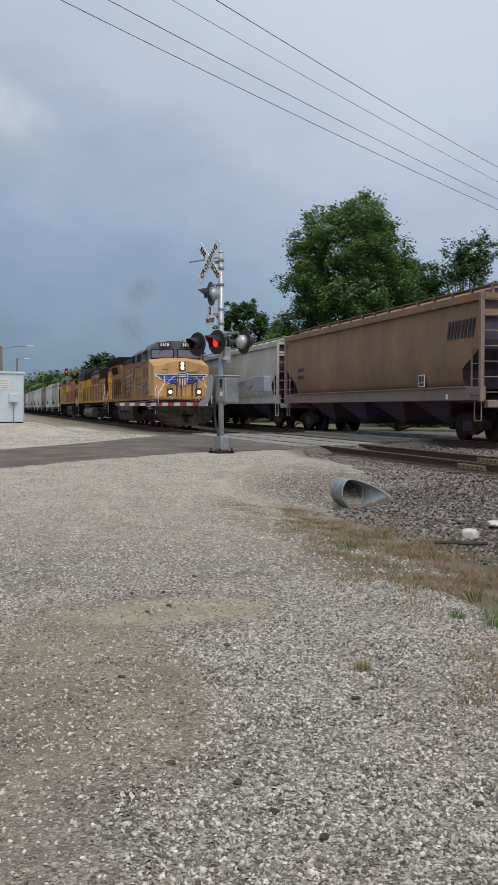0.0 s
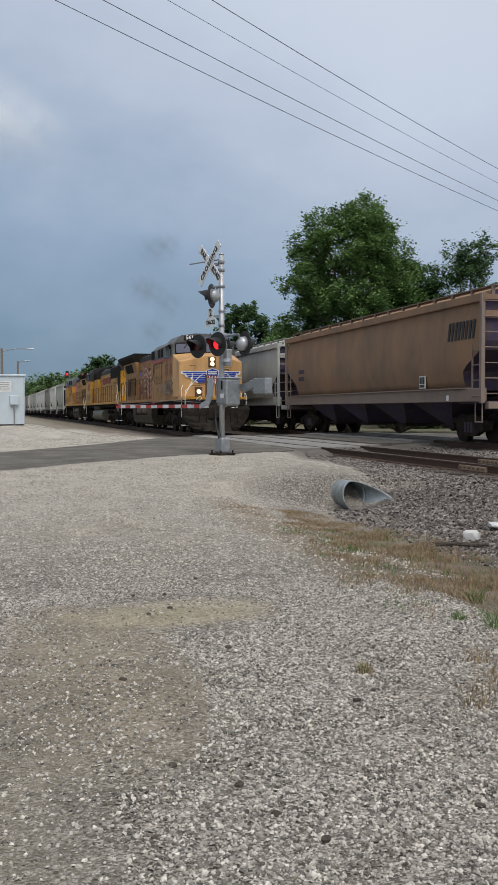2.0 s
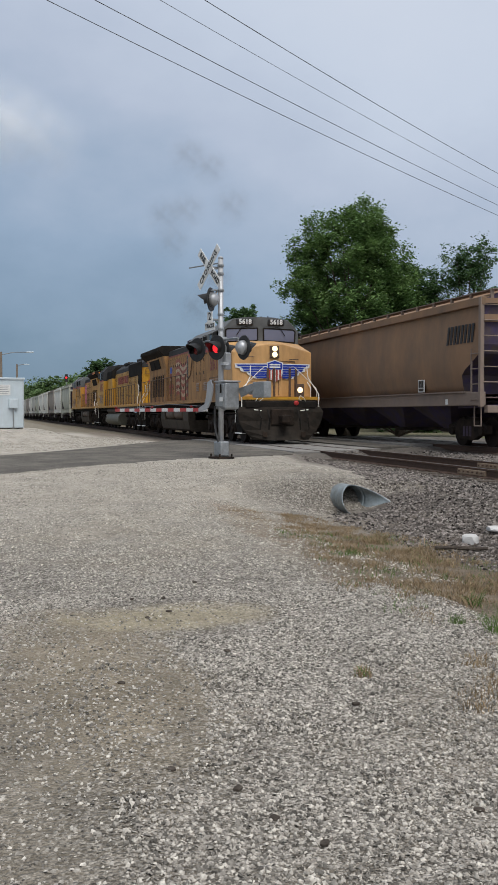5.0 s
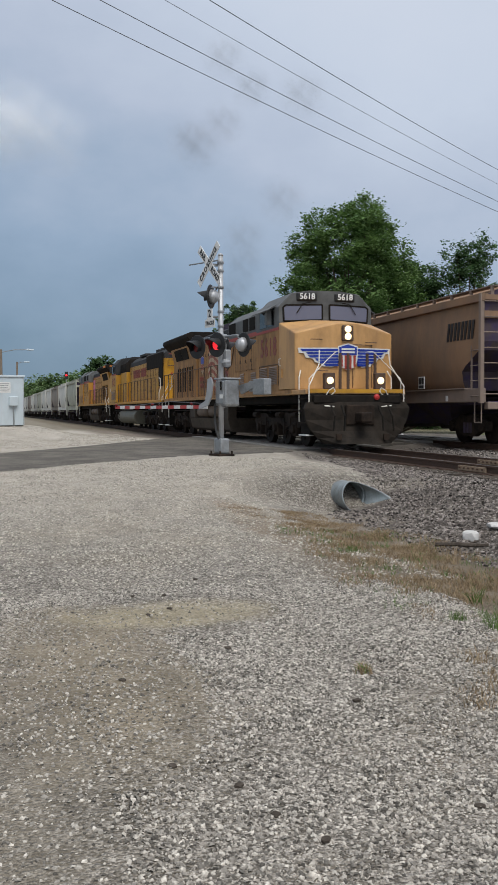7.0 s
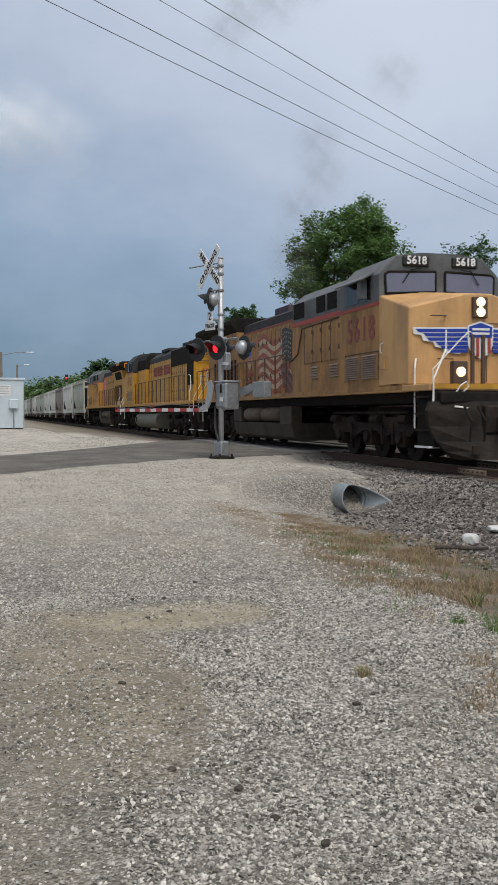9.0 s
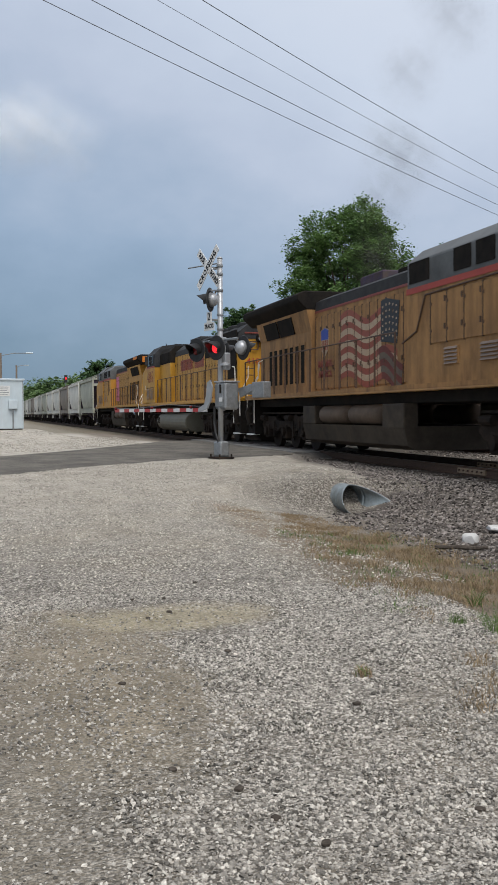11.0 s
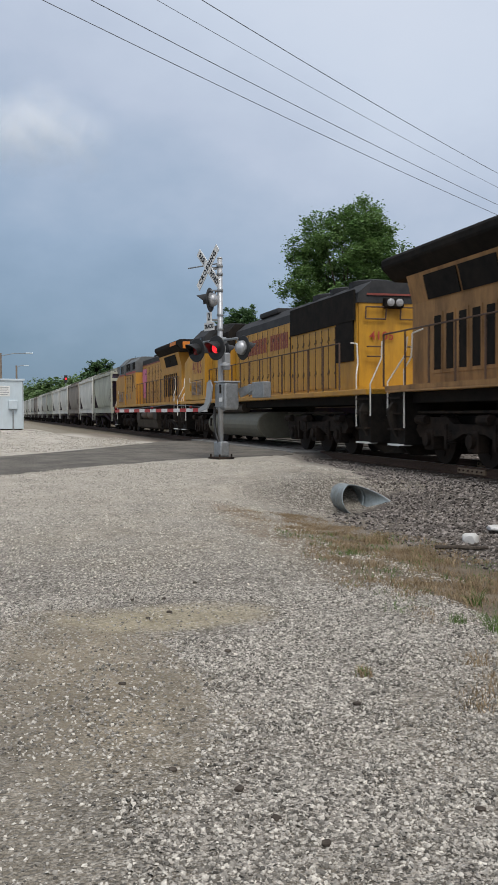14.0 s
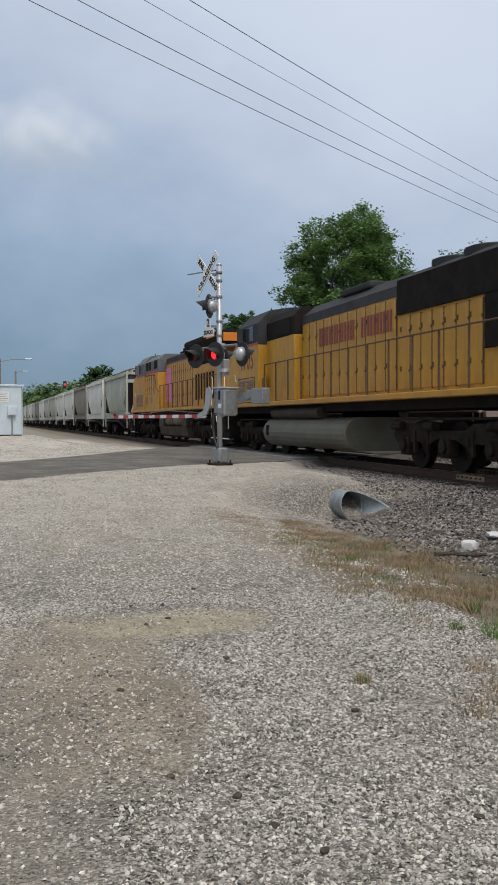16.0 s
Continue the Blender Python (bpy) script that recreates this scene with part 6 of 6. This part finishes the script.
def rock(name, label, x, y, z, sx, sy, sz, material, seed, category="stone"):
    rng = random.Random(seed)
    bm = bmesh.new()
    bmesh.ops.create_icosphere(bm, subdivisions=2, radius=1)
    for v in bm.verts:
        k = 1 + 0.28 * noise.noise(v.co * 1.3 + Vector((seed, 0, 0)))
        v.co = Vector((max(-0.75, min(0.8, v.co.x * k)) * sx, max(-0.8, min(0.75, v.co.y * k)) * sy, max(-0.7, min(0.72, v.co.z * k)) * sz))
    ob = new(name, finish(name, bm, material))
    ob.matrix_basis = pose(x, y, z, 0, 0, rng.uniform(0, 360))
    return tagged(ob, label, category)


def chips(name, label, places, size, material, seed, category):
    """Loose stones, each a small angular block, as one mesh."""
    rng = np.random.RandomState(seed)
    n = len(places)
    base = np.array([(1, 0.3, -0.5), (-0.3, 1, -0.5), (-1, -0.3, -0.5), (0.35, -1, -0.5), (0.6, 0.55, 0.55), (-0.7, 0.3, 0.5), (0.1, -0.7, 0.6)])
    tri = np.array([(4, 5, 6), (0, 1, 4), (1, 5, 4), (1, 2, 5), (2, 6, 5), (2, 3, 6), (3, 0, 6), (0, 4, 6)])
    s = size * np.minimum(rng.lognormal(0, 0.42, n), 2.1)
    v = base[None] * rng.uniform(0.6, 1.25, (n, 7, 3)) * np.stack((s, s * rng.uniform(0.55, 1, n), s * rng.uniform(0.4, 0.85, n)), 1)[:, None, :]
    q = np.array([Euler(e).to_matrix() for e in np.stack((rng.normal(0, 0.4, n), rng.normal(0, 0.4, n), rng.uniform(0, 6.28, n)), 1)])
    v = np.einsum("nij,nkj->nki", q, v) + (np.array(places) + np.stack((s * 0, s * 0, s * 0.22), 1))[:, None, :]
    verts = v.reshape(-1, 3).tolist()
    faces = (tri[None] + 7 * np.arange(n)[:, None, None]).reshape(-1, 3).tolist()
    me = bpy.data.meshes.new(name)
    me.from_pydata(verts, [], faces)
    me.materials.append(material)
    return tagged(new(name, me), label, category, kind="stuff")


def scatter(n, x0, x1, y0, y1, seed, keep=None):
    rng = random.Random(seed)
    out = []
    while len(out) < n:
        x, y = rng.uniform(x0, x1), rng.uniform(y0, y1)
        if inside_road(x, y) or (-16.3 < x < -15.25 and -4.15 < y < -3.25) or (keep and rng.random() > keep(x, y)):
            continue
        out.append((x, y, ground_height(x, y) + 0.018 * noise.noise((x * 0.9, y * 0.9, 0)) + 0.012 * noise.noise((x * 3.1, y * 3.1, 5))))
    return out


def clay(x, y):
    """Fewer loose stones on the bare clay patches and where weeds grow."""
    a = ((x + 5.6) / 1.9) ** 2 + ((y + 9.5) / 0.65) ** 2
    b = ((x + 7.0) / 0.7) ** 2 + ((y + 8.7) / 0.85) ** 2
    c = ((x + 3.6) / 1.6) ** 2 + ((y + 10.05) / 0.5) ** 2
    k = 0.75 + 0.8 * noise.noise((x * 1.1, y * 1.1, 2))
    return max(0.12, min(1, k)) * (0.1 if b < 1 else 0.22 if a < 1 or c < 1 else 1)


def far_lot(x, y):
    """Pale chips end where the ditch and its weeds begin."""
    if x > -15.4 and y > -5.6:
        return 0.0
    if -15.9 < x and y > -4.4:
        return 0.4
    return clay(x, y)


def bare(x, y):
    """Ballast lies thin over the tie ends and in the ditch's bottom."""
    edge = float(np.interp(x, (-26, -22, -19, -16.3, -15.2, -13.6, -11.5, -9.5, -4), (-1.7, -1.9, -2.5, -3.4, -4.4, -4.8, -4.85, -5.0, -5.1)))
    if y < edge + 0.25 * noise.noise((x * 2.0, y * 2.0, 7)):
        return 0.0
    if y > -1.5 and x > -19.5:
        return 0.35
    return 0.6 if y < -4.0 else 1.0


def blades(name, label, clumps, material, seed):
    """Grass and weeds: bent blades in tufts, as one mesh."""
    rng = random.Random(seed)
    verts, faces = [], []
    for x, y, n, h, r in clumps:
        for k in range(n):
            a = rng.uniform(0, 6.28)
            d = r * math.sqrt(rng.random())
            px, py = x + d * math.cos(a), y + d * math.sin(a)
            z = ground_height(px, py)
            hh = h * rng.uniform(0.4, 1.2)
            b = rng.uniform(0, 6.28)
            reach = hh * rng.uniform(0.3, 1.4)
            lx, ly = math.cos(b) * reach, math.sin(b) * reach
            w = rng.uniform(0.001, 0.003)
            wx, wy = -math.sin(a) * w, math.cos(a) * w
            i = len(verts)
            verts += [(px - wx, py - wy, z - 0.01), (px + wx, py + wy, z - 0.01), (px + lx * 0.4 - wx, py + ly * 0.4 - wy, z + hh * 0.65), (px + lx * 0.4 + wx, py + ly * 0.4 + wy, z + hh * 0.65), (px + lx, py + ly, z + hh)]
            faces += [(i, i + 1, i + 3, i + 2), (i + 2, i + 3, i + 4)]
    me = bpy.data.meshes.new(name)
    me.from_pydata(verts, [], faces)
    me.materials.append(material)
    return tagged(new(name, me), label, "weeds", kind="stuff")


signal_house()
far_signal()
street_lamp(-82.9, -8.75, -0.2, 6.5, 2.2, "wooden utility pole with street lamp arm")
street_lamp(-113.4, -6.5, -0.2, 7.0, 0.9, "distant wooden pole with lamp")
wires()
culvert()
rock("white_rock", "white limestone block beside the weedy ditch", -10.8, -4.1, ground_height(-10.8, -4.1) + 0.06, 0.125, 0.10, 0.11, M["whitestone"], 5)
log = bmesh.new()
for a_, b_, r_ in (((-0.42, 0, 0), (-0.1, 0.03, 0.01), 0.035), ((-0.1, 0.03, 0.01), (0.2, 0.0, 0.0), 0.04), ((0.2, 0.0, 0.0), (0.42, 0.04, 0.01), 0.03), ((0.1, 0.02, 0.02), (0.25, 0.16, 0.05), 0.014)):
    cyl(log, a_, b_, r_, r_ * 0.85, seg=7)
stick = tagged(new("rotten_log", finish("rotten_log", log, M["tie"])), "dark rotten stick lying in the ditch", "stick")
stick.matrix_basis = pose(-10.3, -4.5, ground_height(-10.3, -4.5) + 0.04, 0, 0, 62) @ Matrix.Scale(0.75, 4)
rock("white_rock", "flat pale stone half buried in ballast", -11.3, -3.45, ground_height(-11.3, -3.45) + 0.04, 0.22, 0.14, 0.05, M["whitestone"], 9)
for k in range(14):
    rng_ = random.Random(100 + k)
    xx, yy = rng_.uniform(-8.5, -3.0), rng_.uniform(-9.6, -8.0)
    rock("dark_stone", "dark flat stone lying on the gravel", xx, yy, ground_height(xx, yy) + 0.006, 0.028, 0.02, 0.012, M["tie"], 20 + k)
chips("loose_gravel", "loose grey limestone chips on the lot", scatter(115000, -8.0, -2.2, -10.3, -6.3, 1, clay), 0.0072, M["stone"], 1, "gravel")
chips("loose_gravel", "loose grey limestone chips farther out", scatter(55000, -21.5, -8.0, -10.5, -3.2, 2, far_lot), 0.0088, M["stone_pale"], 2, "gravel")
chips("loose_gravel", "pale gravel chips beyond the road", scatter(12000, -46.0, -29.0, -10.0, -4.0, 6), 0.015, M["stone_pale"], 6, "gravel")
chips("track_ballast", "coarse grey brown ballast stones on the shoulder", scatter(34000, -24.5, -7.0, -4.9, -0.9, 3, bare), 0.018, M["ballast"], 3, "ballast")
chips("track_ballast", "coarse grey brown ballast between the tracks", scatter(12000, -26.5, -12.0, -0.6, 3.6, 4), 0.022, M["ballast"], 4, "ballast")
rg = random.Random(7)


def verge(x):
    """The lower and upper edges of the weedy strip between the lot and the ditch."""
    return float(np.interp(x, (-14.6, -12.5, -10.4, -8.0, -6.9, -5.6, -4.0), (-6.5, -6.3, -6.45, -7.1, -7.05, -6.8, -6.9))), float(np.interp(x, (-14.6, -13.6, -11.5, -9.5, -7.0, -4.0), (-5.2, -4.65, -4.5, -4.6, -4.9, -5.2)))


weeds = []
for _ in range(2300):
    x = rg.uniform(-14.6, -4.2)
    lo, hi = verge(x)
    y = lo + (hi - lo) * rg.betavariate(1.6, 1.5)
    if noise.noise((x * 1.6, y * 1.6, 11)) + 0.4 * noise.noise((x * 5, y * 5, 3)) > 0.0:
        weeds.append((x, y, rg.choice((12, 24, 44)), rg.choice((0.02, 0.035, 0.05, 0.085)) if x > -12 else rg.uniform(0.015, 0.035), 0.14))
weeds += [(rg.uniform(-15.0, -13.0), rg.gauss(-6.25, 0.22), 14, 0.02, 0.2) for _ in range(60)]
weeds += [(-5.11, -7.91, 70, 0.045, 0.07), (-5.16, -7.14, 110, 0.06, 0.14), (-4.4, -7.5, 200, 0.06, 0.2), (-4.7, -7.25, 120, 0.06, 0.16)]
blades("dry_weeds", "dry brown weeds along the ditch", weeds, M["dry"], 3)
green = [(-6.26, -6.69, 60, 0.07, 0.08), (-6.9, -6.2, 45, 0.15, 0.07), (-5.94, -6.55, 70, 0.14, 0.1), (-5.8, -6.35, 40, 0.1, 0.1), (-5.11, -7.91, 22, 0.05, 0.05)]
green += [(x, rg.uniform(*verge(x)), rg.choice((8, 16, 30)), rg.uniform(0.03, 0.07), 0.15) for x in [rg.uniform(-12, -5) for _ in range(170)]]
blades("green_weeds", "green weeds among the dry grass", green, M["green_weed"], 4)

# ---- trains ----
# seconds, place of the leading nose along the track
RUN = [(0.0, -49.61), (1.0, -46.22), (2.0, -42.86), (3.0, -39.62), (4.0, -36.35), (5.2, -32.26), (6.5, -27.62), (7.0, -25.79), (8.0, -22.09), (9.0, -18.31), (10.2, -13.60), (11.3, -9.19), (12.0, -6.50), (13.0, -2.69), (14.0, 1.20), (15.0, 5.22), (16.0, 9.12)]
TRAIN = []          # (car, distance behind the nose, turned)


def couple(car, u, turned=False):
    TRAIN.append((car, u, turned))


couple(gevo("lead_locomotive", "faded orange wide-cab freight locomotive with lit headlights and flag mural", M["yellow_old"], "5618", True), -9.9)
couple(hood_unit("second_locomotive", "yellow freight locomotive running backwards with long radiator grille", M["yellow"], "4105"), -32.65, True)
couple(gevo("third_locomotive", "orange yellow locomotive running backwards with pink panel", M["orange"], "", False), -55.4, True)
L = 11.3
kinds = {"w": ("white covered hopper car in the moving train", M["hop_white"]), "g": ("light grey covered hopper car in the moving train", M["hop_grey"]), "t": ("grey green covered hopper car in the moving train", M["hop_tan"])}
kinds["u"] = ("grey brown covered hopper car in the moving train", M["hop_umber"])
first = {}
for i, k in enumerate("twuwwtgwugwtwg"):
    u = -67.1 - L / 2 - 12.2 * i
    if k not in first:
        first[k] = hopper("hopper_car", kinds[k][0], L, 2, kinds[k][1], kinds[k][1], M["hop_dark"], "hoppers of the moving train", eave=4.0, full=False)
        couple(first[k], u)
    else:
        couple(copy_thing(first[k], Matrix()), u)

gx = hopper("parked_hopper", "rust brown covered hopper car standing on the far track", 17.6, 4, M["hop_brown"], M["hop_sill"], M["hop_dark"], "hoppers standing on the far track", eave=4.08)
gx.matrix_basis = pose(-31.95, FAR, FAR_Z)
bar_row(gx, "car_mark_bar", 7.5, 3.2, -1.58, -1, "1111", 1.65, 0.52, 0.1, M["signblack"], "plain black slanted bars of the owner mark")
for k in range(2):
    part("reporting_bar", boxes((-7.0, -6.3, -1.592, -1.578, 2.5 - 0.3 * k, 2.66 - 0.3 * k)), M["hop_dark"], gx, "faded unreadable reporting marks")
stencil = part("stencil_panel", boxes((4.78, 5.18, -1.56, -1.53, 1.62, 2.0)), M["white"], gx, "black stencil panel with white rim")
part("stencil_field", boxes((4.81, 4.965, -1.565, -1.558, 1.76, 1.97), (4.995, 5.15, -1.565, -1.558, 1.76, 1.97), (4.81, 5.15, -1.565, -1.558, 1.65, 1.735)), M["signblack"], stencil)
part("sill_label", boxes((6.70, 6.84, -1.612, -1.60, 1.22, 1.38)), M["white"], gx, "small white label")
g2 = hopper("parked_hopper", "grey covered hopper car standing on the far track", 17.4, 3, M["hop_grey"], M["hop_grey"], M["hop_dark"], "hoppers standing on the far track", eave=4.0)
g2.matrix_basis = pose(-50.55, FAR, FAR_Z)
g3 = copy_thing(g2, pose(-69.0, FAR, FAR_Z))

def nose_at(t):
    """The run between rows, as an even curve."""
    ts = [r[0] for r in RUN]
    c = np.polyfit(ts, [r[1] for r in RUN], 5)
    return float(np.polyval(c, t))


def wisps(name, radius, flat_z, material, turns):
    """A puff: round sheets that cross in its middle, each bowed like a sail."""
    bm = bmesh.new()
    for turn, bow in turns:
        m = pose(0, 0, 0, 0, 0, turn)
        rows = [[bm.verts.new(m @ Vector((bow * radius * (1 - k * k / 16), radius * k / 4 * math.cos(a), flat_z * radius * k / 4 * math.sin(a)))) for a in [2 * math.pi * i / 20 for i in range(20)]] for k in range(1, 5)]
        bm.faces.new(rows[0])
        for p, q in zip(rows, rows[1:]):
            for i in range(20):
                bm.faces.new((p[i], q[i], q[(i + 1) % 20], p[(i + 1) % 20]))
    return finish(name, bm, material, True)


SMOKE = []          # (puff, second at which it leaves the outlet, sideways wander)
CLOUD = []


def exhaust_smoke():
    """Puffs of soot that leave the roof outlet one after another, rise, and drift apart."""
    root = thing("exhaust_smoke", "thin dark diesel smoke rising from the lead locomotive", "smoke", kind="stuff")
    puff = wisps("smoke_puff", 1.2, 1.0, M["soot"], ((-14, 0.12),))
    rng = random.Random(12)
    for i in range(16):
        born = -4.5 + 1.15 * i
        SMOKE.append((alike("smoke_puff", puff, root, Matrix()), born, (rng.gauss(0, 1), rng.gauss(0, 1), rng.gauss(0, 0.7), rng.uniform(-15, 15))))


def puff_at(born, wander, t):
    """Before it leaves the outlet a puff waits inside the engine hood."""
    x, age = nose_at(t) - 12.3, t - born
    if age <= 0:
        return pose(x, 0, 3.0, 0, 0, wander[3] * 0.2 + 100)
    s = 0.10 + 0.22 * age
    return pose(x - 0.8 * (1 - math.exp(-age)) + 0.1 * age + wander[0] * s * 1.3, 0.16 * age - 0.5 * (1 - math.exp(-1.5 * age)) + wander[1] * s,
                3.0 + 1.9 * (1 - math.exp(-3 * age)) + 1.0 * age + wander[2] * s * 0.8, 0, 0, wander[3] * 0.2 + 100 * math.exp(-2.5 * age))


def bright_cloud():
    root = thing("cloud", "small bright cloud drifting before the storm bank", "cloud", kind="stuff")
    billow = wisps("cloud_billow", 42.0, 0.8, M["vapour"], ((-15, 0.2),))
    for dy, dz in ((0, 0), (-8, 6), (-30, 12), (26, 16), (8, 34), (44, -2)):
        CLOUD.append((alike("cloud_billow", billow, root, Matrix()), dy, dz))


exhaust_smoke()
bright_cloud()


def motions():
    times = [0.2 * i for i in range(81)]
    for car, u, turned in TRAIN:
        walk(car, [(t, pose(nose_at(t) + u, 0, 0, 0, 0, 180 if turned else 0)) for t in [0.5 * i for i in range(33)]])
        for ob in [o for o in car.children if o.name.startswith("wheelset")]:
            p = ob.location.copy()
            r = p.z
            way = -1 if turned else 1
            walk(ob, [(t, Matrix.Translation(p) @ Matrix.Rotation(way * (nose_at(t) - nose_at(0)) / r, 4, "Y")) for t in times])
    for puff, born, wander in SMOKE:
        walk(puff, [(t, puff_at(born, wander, t)) for t in [0.25 * i for i in range(65)]])
    for billow, dy, dz in CLOUD:
        walk(billow, [(t, pose(-840 - dz, -17.3 + dy + 3.3 * t, 237 + dz)) for t in (0.0, 8.0, 16.0)])


motions()
